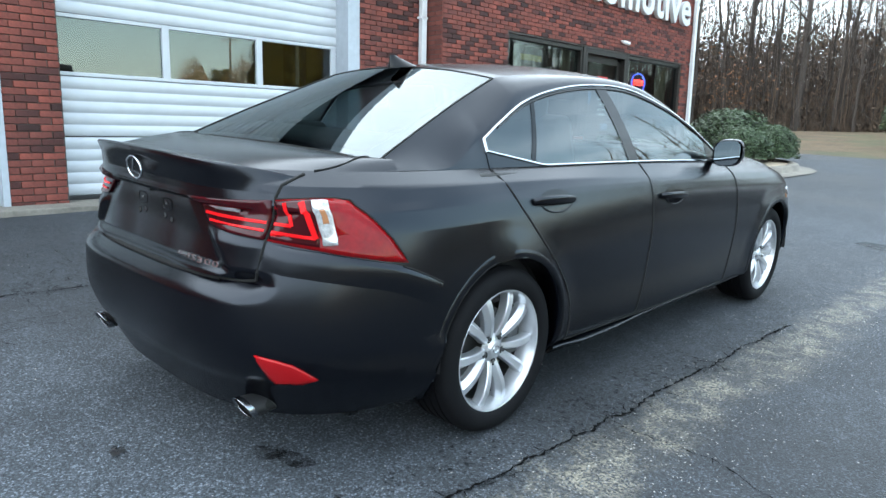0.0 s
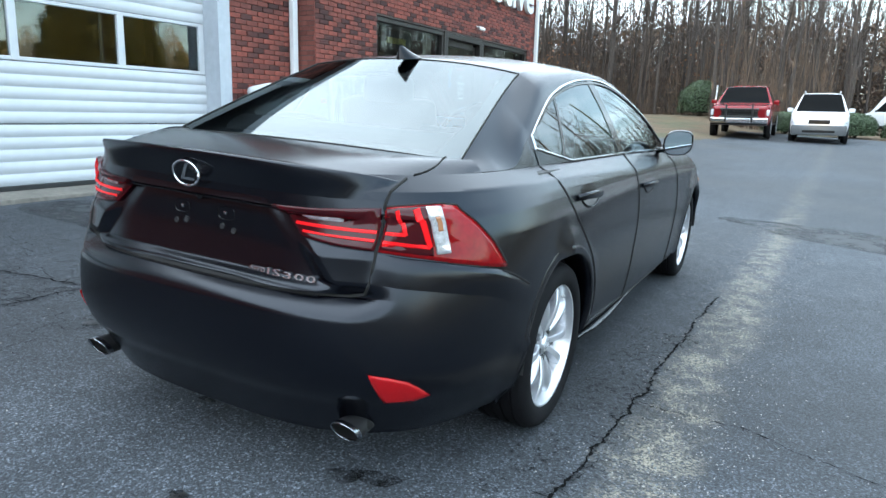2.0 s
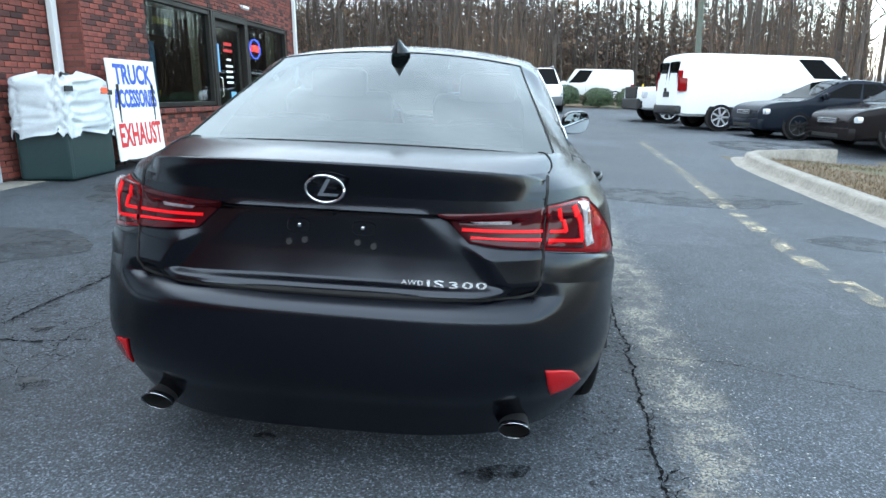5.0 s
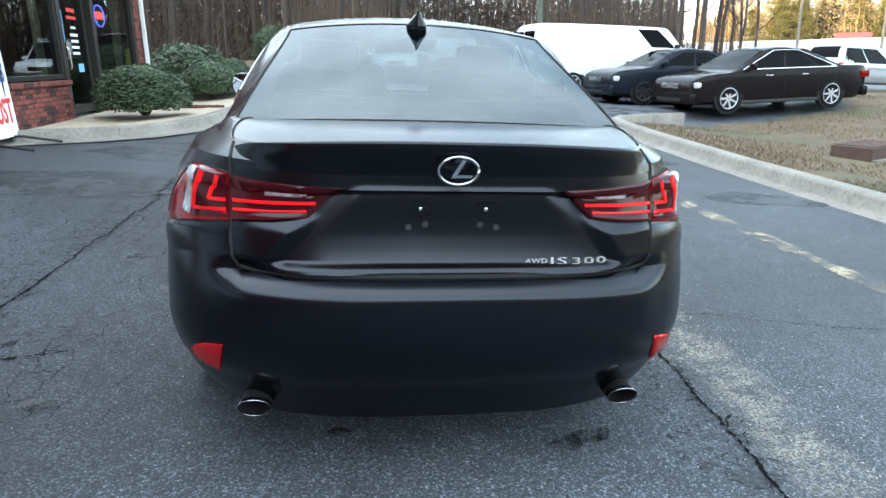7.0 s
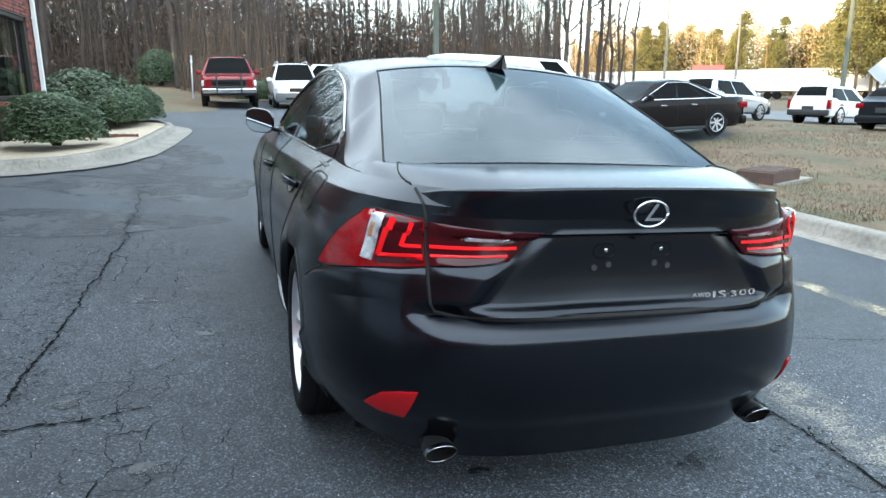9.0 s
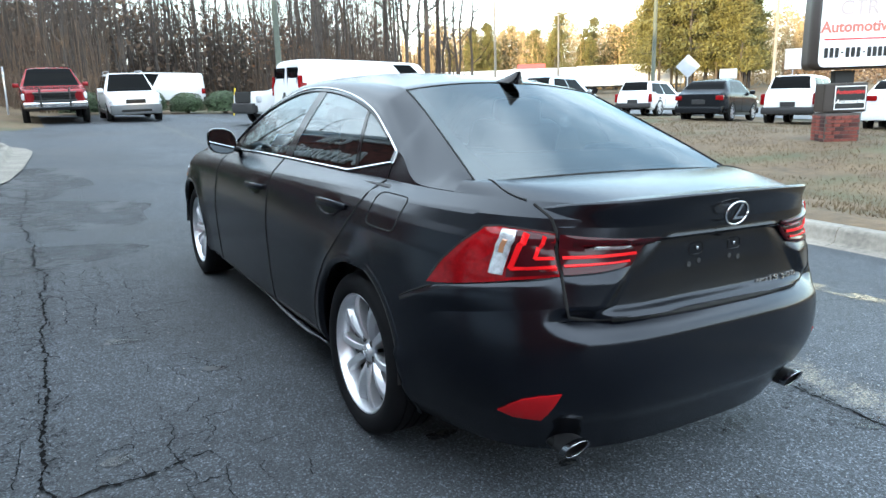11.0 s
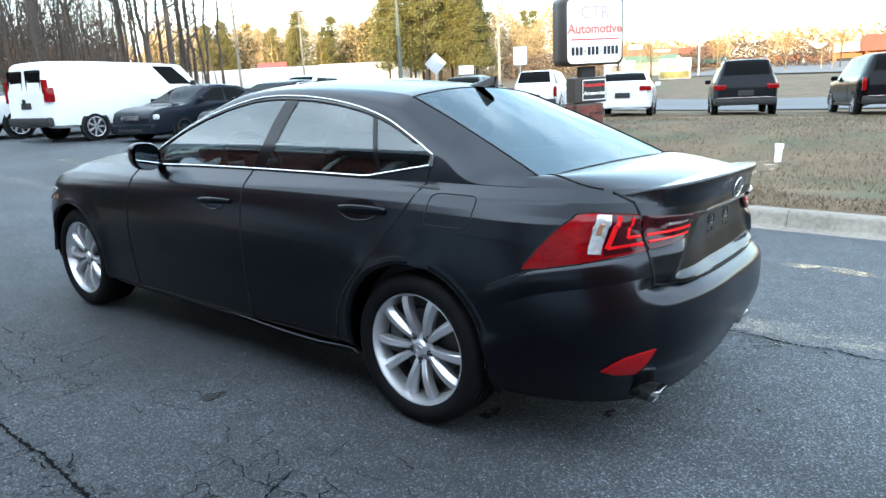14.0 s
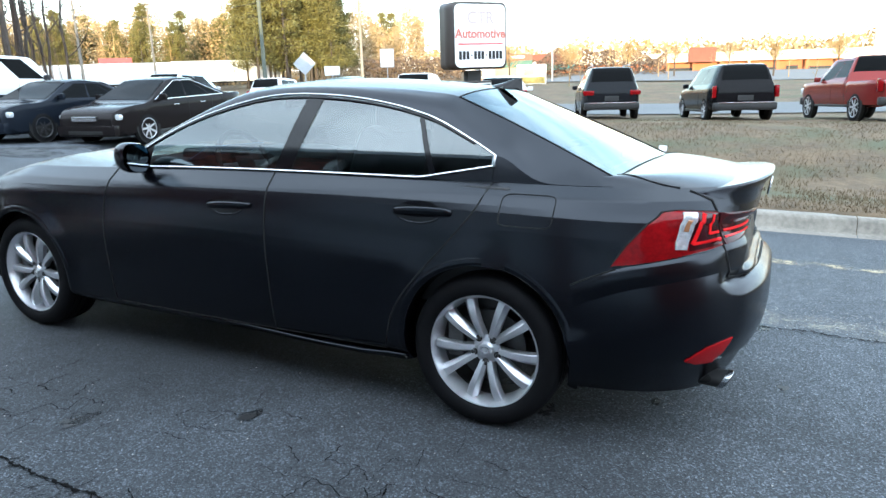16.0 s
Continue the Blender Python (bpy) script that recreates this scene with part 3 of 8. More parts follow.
# ---- the brick building ----
def brick_mat():
    m = mat("red and charred brick", (0.135, 0.037, 0.028), 0.85, vary=0.45, scale=5, bump=0.06, bump_scale=50)
    n, l = m.node_tree.nodes, m.node_tree.links
    b = n["Principled BSDF"]
    old = b.inputs["Base Color"].links[0].from_socket
    geo, obj, add, fr, ramp, mul = n.new("ShaderNodeNewGeometry"), n.new("ShaderNodeObjectInfo"), n.new("ShaderNodeMath"), n.new("ShaderNodeMath"), n.new("ShaderNodeValToRGB"), n.new("ShaderNodeMix")
    add.operation, fr.operation = 'ADD', 'FRACT'
    l.new(geo.outputs["Random Per Island"], add.inputs[0]); l.new(obj.outputs["Random"], add.inputs[1]); l.new(add.outputs[0], fr.inputs[0])
    l.new(fr.outputs[0], ramp.inputs[0])
    e = ramp.color_ramp.elements
    e[0].position, e[0].color = 0.0, (0.20, 0.22, 0.25, 1)
    e[1].position, e[1].color = 1.0, (1.35, 1.2, 1.1, 1)
    k = ramp.color_ramp.elements.new(0.22); k.color = (0.42, 0.45, 0.5, 1)
    k = ramp.color_ramp.elements.new(0.35); k.color = (0.9, 0.9, 0.9, 1)
    mul.data_type, mul.blend_type = 'RGBA', 'MULTIPLY'
    mul.inputs["Factor"].default_value = 1
    l.new(old, mul.inputs[6]); l.new(ramp.outputs[0], mul.inputs[7])
    l.new(mul.outputs[2], b.inputs["Base Color"])
    return m


BRICK = brick_mat()
MORTAR = mat("grey mortar", (0.070, 0.060, 0.055), 0.95, vary=0.3, scale=8, bump=0.1, bump_scale=90)
STEPBRICK = mat("red brick of the step", (0.150, 0.046, 0.035), 0.85, vary=0.5, scale=5, bump=0.06, bump_scale=50, island=0.6)
JAMB = mat("pale grey jamb paint", (0.36, 0.39, 0.43), 0.5, vary=0.12, scale=1.5)
BRONZE = mat("dark bronze frame", (0.020, 0.017, 0.015), 0.4, 0.4, vary=0.1)
PANEL = mat("white steel panel", (0.46, 0.48, 0.51), 0.45, vary=0.06, scale=0.8, bump=0.01, bump_scale=30)
GREYMETAL = mat("grey galvanised metal", (0.34, 0.36, 0.39), 0.5, 0.3, vary=0.1)
BLACKW = mat("black sheet", (0.010, 0.010, 0.010), 0.6, vary=0)
# the rooms' low light is put into this one dark colour
DARKROOM = mat("dimmed room surface", (0.16, 0.15, 0.13), 0.9, vary=0.2)
X_SHOP, X_GAR, X_DOOR = -4.66, -5.00, -5.25
TOP = 5.0
wall_shop = tagged(new("wall_shop"), "red and charred brick shop wall", "wall", kind="structure")
wall_garage = tagged(new("wall_garage"), "red and charred brick garage wall", "wall", kind="structure")
pier = tagged(new("wall_pier"), "red and charred brick pier between garage doors", "wall", kind="structure")
OPEN_SHOP = [(7.05, 9.36, 0.99, 2.62), (9.36, 10.98, 0.30, 2.62), (10.98, 13.42, 1.04, 2.62)]


def core(parent, x, y0, y1, z0, z1, holes=(), thick=0.3):
    """The wall behind the bricks, in blocks that leave its openings free."""
    ys = sorted({y0, y1, *[h[0] for h in holes], *[h[1] for h in holes]})
    bm = bmesh.new()
    for a, b in zip(ys, ys[1:]):
        zs = [z0] + sorted(z for h in holes if h[0] <= a and h[1] >= b for z in h[2:]) + [z1]
        for c, d in zip(zs[::2], zs[1::2]):
            if d - c > 0.01:
                box((thick, b - a, d - c), (x - 0.012 - thick / 2, (a + b) / 2, (c + d) / 2), bm=bm)
    part("wall_core", bm, MORTAR, parent)


brick_me = {}


def brick_mesh(w, h, d):
    key = (round(w, 3), round(h, 3))
    if key not in brick_me:
        bm = box((d, w, h), (0, 0, 0), 0.004, 1)
        me = bpy.data.meshes.new("brick")
        bm.to_mesh(me); bm.free()
        me.materials.append(BRICK)
        brick_me[key] = me
    return brick_me[key]


def lay_bricks(parent, x, y0, y1, z0, z1, holes=(), near=None, seed=1):
    """Running bond. Bricks inside near (y0, y1, z0, z1) are pieces of their own, the rest one mesh."""
    r = random.Random(seed)
    L, H, J = 0.203, 0.067, 0.008
    verts, faces, count = [], [], 0
    row, z = 0, z0
    while z < z1:
        y = y0 - (L / 2 if row % 2 else 0)
        while y < y1:
            a, b = max(y, y0) + J / 2, min(y + L, y1) - J / 2
            for h in holes:
                if h[2] < z + H / 2 < h[3]:
                    if h[0] <= a < h[1]:
                        a = h[1] + J / 2
                    if h[0] < b <= h[1]:
                        b = h[0] - J / 2
                    if a < h[0] and b > h[1]:
                        b = h[0] - J / 2
            if b - a > 0.03:
                yc, zc, w, hh = (a + b) / 2, z + H / 2, round((b - a) / 0.02) * 0.02 if b - a < L - J - 0.002 else L - J, H - J
                off = r.uniform(-0.002, 0.003)
                if near and near[0] < yc < near[1] and near[2] < zc < near[3] and count < 290:
                    ob = new("brick", brick_mesh(w, hh, 0.03))
                    ob.parent = parent
                    ob.location = (x - 0.012 + off, yc, zc)
                    count += 1
                else:
                    n0 = len(verts)
                    x0, x1 = x - 0.02, x + 0.003 + off
                    c = 0.004
                    for xx, e in ((x0, 0), (x1 - c, 0), (x1, c)):
                        for sy, sz in ((-1, -1), (1, -1), (1, 1), (-1, 1)):
                            verts.append((xx, yc + sy * (w / 2 - e), zc + sz * (hh / 2 - e)))
                    for k in range(2):
                        for q in range(4):
                            p, s = n0 + 4 * k + q, n0 + 4 * k + (q + 1) % 4
                            faces.append((p, s, s + 4, p + 4))
                    faces.append((n0 + 8, n0 + 9, n0 + 10, n0 + 11))
            y += L
        z += H
        row += 1
    me = bpy.data.meshes.new("brickwork")
    me.from_pydata(verts, [], faces)
    me.materials.append(BRICK)
    ob = new("brickwork", me)
    ob.parent = parent
    tagged(ob, "red and charred brickwork", kind="stuff")


core(wall_shop, X_SHOP, 5.5, 13.9, -0.2, TOP, OPEN_SHOP)
core(wall_garage, X_GAR, 4.08, 5.52, -0.2, TOP)
core(pier, X_GAR, -0.02, 0.50, -0.2, TOP)
# the rest of the shell: side step, far side, roof, back, garage to the south
back = bmesh.new()
box((0.33, 0.3, TOP + 0.2), (X_SHOP - 0.17 - 0.012, 5.66, TOP / 2 - 0.1), bm=back)
part("wall_step", back, MORTAR, wall_shop)
bm = bmesh.new()
for k in range(int(TOP / 0.067)):
    for x0, w in ((-0.345, 0.20), (-0.140, 0.135)) if k % 2 else ((-0.345, 0.095), (-0.245, 0.20), (-0.04, 0.035)):
        box((w, 0.02, 0.058), (X_SHOP + x0 + w / 2, 5.502, 0.10 + 0.067 * k), 0.003, 1, bm)
tagged(part("step_brickwork", bm, STEPBRICK, wall_shop), "red and charred brickwork", kind="stuff")
tagged(part("wall_north", box((9, 0.3, TOP + 0.2), (-9.2, 13.75, TOP / 2 - 0.1)), BRICK), "red brick end wall", "wall", kind="structure")
tagged(part("wall_back", box((0.3, 40, TOP + 0.2), (-13.8, -6, TOP / 2 - 0.1)), BRICK), "red brick back wall", "wall", kind="structure")
tagged(part("wall_south", box((9, 0.3, TOP + 0.2), (-9.4, -26, TOP / 2 - 0.1)), BRICK), "red brick end wall", "wall", kind="structure")
tagged(part("roof", box((9.5, 40.2, 0.2), (-9.3, -6.1, TOP + 0.1)), GREYMETAL), "flat roof of the shop", "roof", kind="structure")
tagged(part("parapet_trim", box((0.08, 8.5, 0.25), (X_SHOP + 0.03, 9.7, TOP - 0.05), 0.01), WHITE), "white roof-edge trim", "trim", kind="structure")


# garage doors
def garage_door(y0, y1, label):
    d = thing("garage_door", Matrix(), label, "garage door")
    z0 = lot(X_DOOR, (y0 + y1) / 2) + 0.06
    h = 0.605
    w = y1 - y0
    for k in range(8):
        zb = z0 + k * h
        if zb > TOP - 0.5:
            break
        glazed = k == 2
        if glazed:
            # stiles and rails round three panes
            bm = bmesh.new()
            for y in (y0 + 0.03, y0 + w / 3 - 0.01, y0 + 2 * w / 3 - 0.01, y1 - 0.05):
                box((0.05, 0.085, h), (X_DOOR, y, zb + h / 2), 0.006, 1, bm)
            for z in (zb + 0.02, zb + h - 0.02):
                box((0.046, w - 0.01, 0.04), (X_DOOR, (y0 + y1) / 2, z), 0.006, 1, bm)
            sec = part("door_section", bm, PANEL, d)
            for i in range(3):
                a = y0 + 0.03 + i * (w - 0.06) / 3
                part("pane", box((0.006, (w - 0.06) / 3 - 0.06, h - 0.07), (X_DOOR - 0.005, a + (w - 0.06) / 6, zb + h / 2)), SHOPGLASS, sec)
        else:
            rows = []
            prof = []
            for i in range(5):
                b = zb + 0.006 + i * (h - 0.012) / 5
                s = (h - 0.012) / 5
                prof += [(0.0, b), (0.006, b + 0.005), (0.006, b + s - 0.012), (0.0, b + s - 0.007)]
            prof.append((0.0, zb + h - 0.006))
            rows = [[(X_DOOR + 0.012 + o, y, z) for o, z in prof] for y in (y0, y1)]
            bm = grid(rows)
            part("door_section", bm, PANEL, d, smooth=20)
    part("bottom_seal", box((0.05, w, 0.05), (X_DOOR, (y0 + y1) / 2, z0 - 0.02), 0.01), BLACKW, d)
    return d


garage_door(0.50, 4.03, "white ribbed sectional garage door with a row of windows")
garage_door(-3.55, -0.02, "white ribbed sectional garage door with a row of windows")
jamb = bmesh.new()
box((0.27, 0.05, TOP), (X_GAR - 0.125, 4.055, TOP / 2 - 0.05), 0.004, 1, jamb)
box((0.02, 0.20, TOP), (X_GAR + 0.008, 4.13, TOP / 2 - 0.05), 0.004, 1, jamb)
tagged(part("door_jamb", jamb, JAMB), "white metal garage door jamb", "door frame", kind="structure")
tagged(part("door_jamb", box((0.3, 0.06, TOP), (X_GAR - 0.125, -0.05, TOP / 2 - 0.05), 0.004), JAMB), "white metal garage door jamb", "door frame", kind="structure")
# unseen southern length, added so the building's shadow covers the drive
tagged(part("wall_garage_end", box((0.3, 22.3, TOP + 0.2), (X_GAR - 0.16, -14.75, TOP / 2 - 0.1)), BRICK), "unseen red brick wall added to shade the drive", "wall", kind="structure")
tagged(part("garage_apron", box((0.9, 8.2, 0.12), (-5.05, 0.3, lot(-5.1, 0.3) - 0.02), 0.01), CONCRETE), "concrete garage threshold", "floor", kind="structure")
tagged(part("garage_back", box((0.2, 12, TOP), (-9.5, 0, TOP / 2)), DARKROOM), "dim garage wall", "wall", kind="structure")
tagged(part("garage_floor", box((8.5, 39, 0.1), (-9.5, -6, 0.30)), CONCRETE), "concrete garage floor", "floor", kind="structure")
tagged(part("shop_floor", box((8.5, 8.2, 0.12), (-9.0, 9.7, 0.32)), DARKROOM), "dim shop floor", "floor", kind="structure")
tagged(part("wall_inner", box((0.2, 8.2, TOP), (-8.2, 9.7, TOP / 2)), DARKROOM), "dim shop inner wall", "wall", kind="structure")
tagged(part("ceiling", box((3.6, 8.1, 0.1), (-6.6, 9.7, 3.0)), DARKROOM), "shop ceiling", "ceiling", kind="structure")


# down pipes, conduit
def down_pipe(x, y, z0, label):
    bm = box((0.075, 0.10, TOP - z0), (x, y, (TOP + z0) / 2), 0.012, 2)
    d = thing("down_pipe", Matrix(), label, "down pipe")
    part("pipe", bm, WHITE, d)
    for z in (z0 + 0.5, z0 + 2.2):
        part("bracket", box((0.085, 0.14, 0.03), (x - 0.005, y, z), 0.004), WHITE, d)
    part("shoe", box((0.16, 0.10, 0.08), (x + 0.05, y, z0 + 0.02), 0.012, 2, rot=Matrix.Rotation(radians(25), 4, 'Y')), WHITE, d)


down_pipe(X_GAR + 0.06, 5.38, 0.45, "white metal down pipe on red brick")
down_pipe(X_SHOP + 0.06, 13.82, 0.45, "white metal down pipe at the building corner")


# shop front: two windows and a door in dark bronze frames
def shop_window(name, y0, y1, z0, z1, x=X_SHOP - 0.10):
    w = tagged(new(name), "large shop window in a dark bronze frame", "window", kind="structure")
    bm = bmesh.new()
    for y in (y0 + 0.03, y1 - 0.03):
        box((0.12, 0.06, z1 - z0), (x, y, (z0 + z1) / 2), 0.005, 1, bm)
    for z in (z0 + 0.03, z1 - 0.04):
        box((0.118, y1 - y0 - 0.12, 0.07), (x, (y0 + y1) / 2, z), 0.005, 1, bm)
    part("window_frame", bm, BRONZE, w)
    part("pane", box((0.006, y1 - y0 - 0.12, z1 - z0 - 0.14), (x - 0.01, (y0 + y1) / 2, (z0 + z1) / 2)), SHOPGLASS, w)
    return w


shop_window("window_1", 7.05, 9.32, 1.02, 2.62)
shop_window("window_2", 11.02, 13.42, 1.07, 2.62)
bm = bmesh.new()
for y in (9.36, 9.44, 10.90, 10.98):
    box((0.20, 0.08, 2.35), (X_SHOP - 0.12, y, 1.46), 0.006, 1, bm)
box((0.198, 1.42, 0.10), (X_SHOP - 0.12, 10.17, 2.57), 0.006, 1, bm)
tagged(part("door_frame", bm, BRONZE), "dark bronze shop door frame", "door frame", kind="structure")
door = tagged(new("door_1"), "glass shop door in a dark bronze frame with notices", "door", kind="structure")
bm = bmesh.new()
for y in (9.54, 10.80):
    box((0.05, 0.10, 2.05), (X_SHOP - 0.15, y, 1.44), 0.006, 1, bm)
for z in (0.50, 2.46):
    box((0.048, 1.16, 0.14), (X_SHOP - 0.15, 10.17, z), 0.006, 1, bm)
part("door_leaf", bm, BRONZE, door)
part("pane", box((0.006, 1.16, 1.9), (X_SHOP - 0.155, 10.17, 1.47)), SHOPGLASS, door)
part("door_handle", tube([(X_SHOP - 0.08, 9.66, 1.15), (X_SHOP - 0.04, 9.66, 1.18), (X_SHOP - 0.04, 9.66, 1.48), (X_SHOP - 0.08, 9.66, 1.51)], 0.012, 8), CHROME, door)
REDINK = mat("red print", (0.55, 0.02, 0.02), 0.5, vary=0.05)
BLUEINK = mat("blue print", (0.03, 0.08, 0.42), 0.5, vary=0.05)
PAPER = mat("white paper", (0.75, 0.75, 0.72), 0.7, vary=0.05)
YELLOWP = mat("yellow paper", (0.62, 0.52, 0.12), 0.7, vary=0.05)
for k, (y, z, w, h, m) in enumerate(((10.25, 2.12, 0.36, 0.06, REDINK), (10.25, 2.00, 0.42, 0.05, REDINK), (10.27, 1.84, 0.20, 0.035, PAPER), (10.27, 1.72, 0.32, 0.045, PAPER), (10.27, 1.62, 0.30, 0.04, PAPER), (10.27, 1.52, 0.32, 0.04, PAPER), (10.27, 1.42, 0.30, 0.04, PAPER), (9.80, 1.85, 0.09, 0.50, BLUEPAPER), (10.40, 1.18, 0.24, 0.14, BLUEPAPER))):
    part("notice", box((0.004, w, h), (X_SHOP - 0.148, y, z)), m, door)
# brick sill course under the windows, pieces of the wall
for y0, y1, z in ((7.0, 9.36, 0.965), (10.98, 13.45, 1.015)):
    n = int((y1 - y0) / 0.075)
    for k in range(n):
        ob = new("sill_brick", brick_mesh(0.066, 0.07, 0.10))
        ob.parent = wall_shop
        ob.location = (X_SHOP + 0.01, y0 + 0.037 + k * 0.075, z)


# sign letters on the wall, window signs
def letters(name, words, size, m, material, label, category="sign", depth=0.05, bold=0.0, parent=None, shear=0.0, space=1.0):
    bm = text_mesh(words, size, depth, shear=shear, bold=bold, space=space)
    bm.transform(m)
    ob = part(name, bm, material, parent)
    return tagged(ob, label, category) if parent is None else ob


letters("wall_sign", "Automotive", 1.02, pose(X_SHOP + 0.05, 10.75, 3.78, 90, 0, 90), WHITE, "white raised letters reading Automotive on brick", depth=0.08, bold=0.022, space=1.12)
letters("wall_sign", "CTR", 0.9, pose(X_SHOP + 0.05, 10.75, 4.72, 90, 0, 90), WHITE, "white raised letters reading CTR on brick", depth=0.08, bold=0.022)
neon = thing("open_sign", Matrix(), "lit red and blue open sign hanging in the shop window", "sign")
NEONR, NEONB = lit("red tube light", (1.0, 0.05, 0.04), 3.0), lit("blue tube light", (0.10, 0.16, 1.0), 2.0)
letters("lettering", "OPEN", 0.17, pose(X_SHOP - 0.17, 11.75, 2.12, 90, 0, 90), NEONR, "", parent=neon, depth=0.01, bold=0.004)
part("tube_ring", tube([(X_SHOP - 0.17, 11.75 + 0.29 * math.cos(a), 2.12 + 0.19 * math.sin(a)) for a in [2 * math.pi * k / 32 for k in range(33)]], 0.010, 6), NEONB, neon)
part("backing", box((0.02, 0.60, 0.42), (X_SHOP - 0.21, 11.75, 2.12), 0.01), BLACKW, neon)


def poster(name, y, z, w, h, material, label, x=X_SHOP - 0.13):
    return tagged(part(name, box((0.004, w, h), (x, y, z), 0.001, 1), material), label, "poster")


p = poster("poster", 7.27, 1.50, 0.36, 0.95, BLUEPAPER, "blue poster inside the shop window")
for k in range(3):
    part("print_bar", box((0.002, 0.26, 0.06), (X_SHOP - 0.126, 7.27, 1.30 + 0.18 * k)), PAPER, p)
poster("notice", 13.05, 1.33, 0.36, 0.42, YELLOWP, "yellow notice in the shop window")
p = poster("window_sign", 8.0, 2.30, 1.0, 0.42, BLACKW, "dark sign with yellow bars inside the shop window", X_SHOP - 0.25)
part("print_bar", box((0.004, 0.6, 0.10), (X_SHOP - 0.245, 8.0, 2.32)), YELLOWP, p)
camw = thing("wall_camera", Matrix(), "small white wall camera on brick", "camera")
part("housing", tube([(X_SHOP + 0.05, 10.62, 2.83), (X_SHOP + 0.12, 10.74, 2.80)], 0.035, 10), WHITE, camw)
part("arm", tube([(X_SHOP, 10.62, 2.86), (X_SHOP + 0.05, 10.64, 2.83)], 0.015, 6), WHITE, camw)
CLOTH = mat("tan curtain", (0.42, 0.35, 0.24), 0.9, vary=0.15)
cur = grid([[(X_SHOP - 0.3 + 0.03 * math.sin(k * 1.7), 12.75 + 0.04 * k, z) for k in range(15)] for z in (1.05, 1.8, 2.6)])
tagged(part("curtain", cur, CLOTH), "tan curtain inside the shop window", "curtain")
cur = grid([[(X_SHOP - 0.3 + 0.03 * math.sin(k * 1.7), 9.0 + 0.022 * k, z) for k in range(15)] for z in (1.0, 1.8, 2.6)])
tagged(part("curtain", cur, CLOTH), "tan curtain inside the shop window", "curtain")
shelf = thing("display_shelf", pose(-6.6, 8.4, 0.38), "dim display shelf inside the shop", "shelf")
for z in (0.3, 0.75, 1.2):
    part("shelf_board", box((0.4, 1.5, 0.03), (0, 0, z)), GREYMETAL, shelf)
for y in (-0.73, 0.73):
    part("shelf_side", box((0.4, 0.03, 1.5), (0, y, 0.75)), GREYMETAL, shelf)


# ---- the parked black sedan ----
# The lower shell is a stack of level lines. Each has its heights at (tail, rear axle, mid, front axle, nose),
# the y of its tail and nose, its half widths at (rear axle, mid, front axle) and the squareness of its corners.
WB = 2.80
LINES = [
    ((0.208, 0.225, 0.215, 0.21, 0.19), -0.895, 3.50, (0.790, 0.800, 0.80), 3.2),
    ((0.318, 0.290, 0.255, 0.26, 0.25), -0.945, 3.58, (0.845, 0.850, 0.86), 3.3),
    ((0.450, 0.430, 0.400, 0.42, 0.45), -0.992, 3.66, (0.872, 0.872, 0.88), 3.4),
    ((0.593, 0.590, 0.560, 0.57, 0.60), -0.996, 3.64, (0.880, 0.882, 0.89), 3.3),
    ((0.624, 0.640, 0.640, 0.63, 0.65), -0.985, 3.62, (0.880, 0.884, 0.885), 3.1),
    ((0.652, 0.690, 0.700, 0.68, 0.69), -0.944, 3.60, (0.875, 0.882, 0.88), 3.0),
    ((0.720, 0.750, 0.760, 0.74, 0.72), -0.927, 3.58, (0.866, 0.876, 0.87), 3.1),
    ((0.800, 0.815, 0.825, 0.79, 0.75), -0.914, 3.56, (0.850, 0.866, 0.86), 3.2),
    ((0.868, 0.875, 0.870, 0.83, 0.77), -0.907, 3.54, (0.829, 0.852, 0.84), 3.15),
    ((0.885, 0.905, 0.886, 0.85, 0.79), -0.946, 3.52, (0.813, 0.845, 0.825), 3.0),
    ((0.945, 0.938, 0.898, 0.868, 0.80), -0.950, 3.50, (0.788, 0.838, 0.81), 2.9),
    ((0.985, 0.978, 0.968, 0.92, 0.81), -0.930, 3.48, (0.715, 0.772, 0.73), 2.8),
]
CREASES = {5, 8, 9, 10}


def line_point(k, s):
    """Point of level line k: s in 0..1 tail to rear axle, 1..2 along the doors, 2..3 front axle to nose (right side)."""
    zs, tail, nose, ws, n = LINES[k]
    if s <= 1:
        a = s * math.pi / 2
        x = ws[0] * math.sin(a) ** (2 / n)
        y = tail * max(0.0, math.cos(a)) ** (2 / n)
        y0 = 1 - abs(y / tail)
        z = zs[0] + (zs[1] - zs[0]) * smooth01(y0, 0.0, 1.0)
        return Vector((x, y, z))
    if s <= 2:
        u = s - 1
        w = ws[0] * (1 - u) * (1 - 2 * u) + ws[1] * 4 * u * (1 - u) + ws[2] * u * (2 * u - 1)
        z = spline([(-0.5, zs[1]), (0, zs[1]), (0.5, zs[2]), (1, zs[3]), (1.5, zs[3])], u)
        return Vector((w, WB * u, z))
    a = (s - 2) * math.pi / 2
    n = 2.6
    x = ws[2] * max(0.0, math.cos(a)) ** (2 / n)
    y = WB + (nose - WB) * math.sin(a) ** (2 / n)
    return Vector((x, y, zs[3] + (zs[4] - zs[3]) * (y - WB) / (nose - WB)))


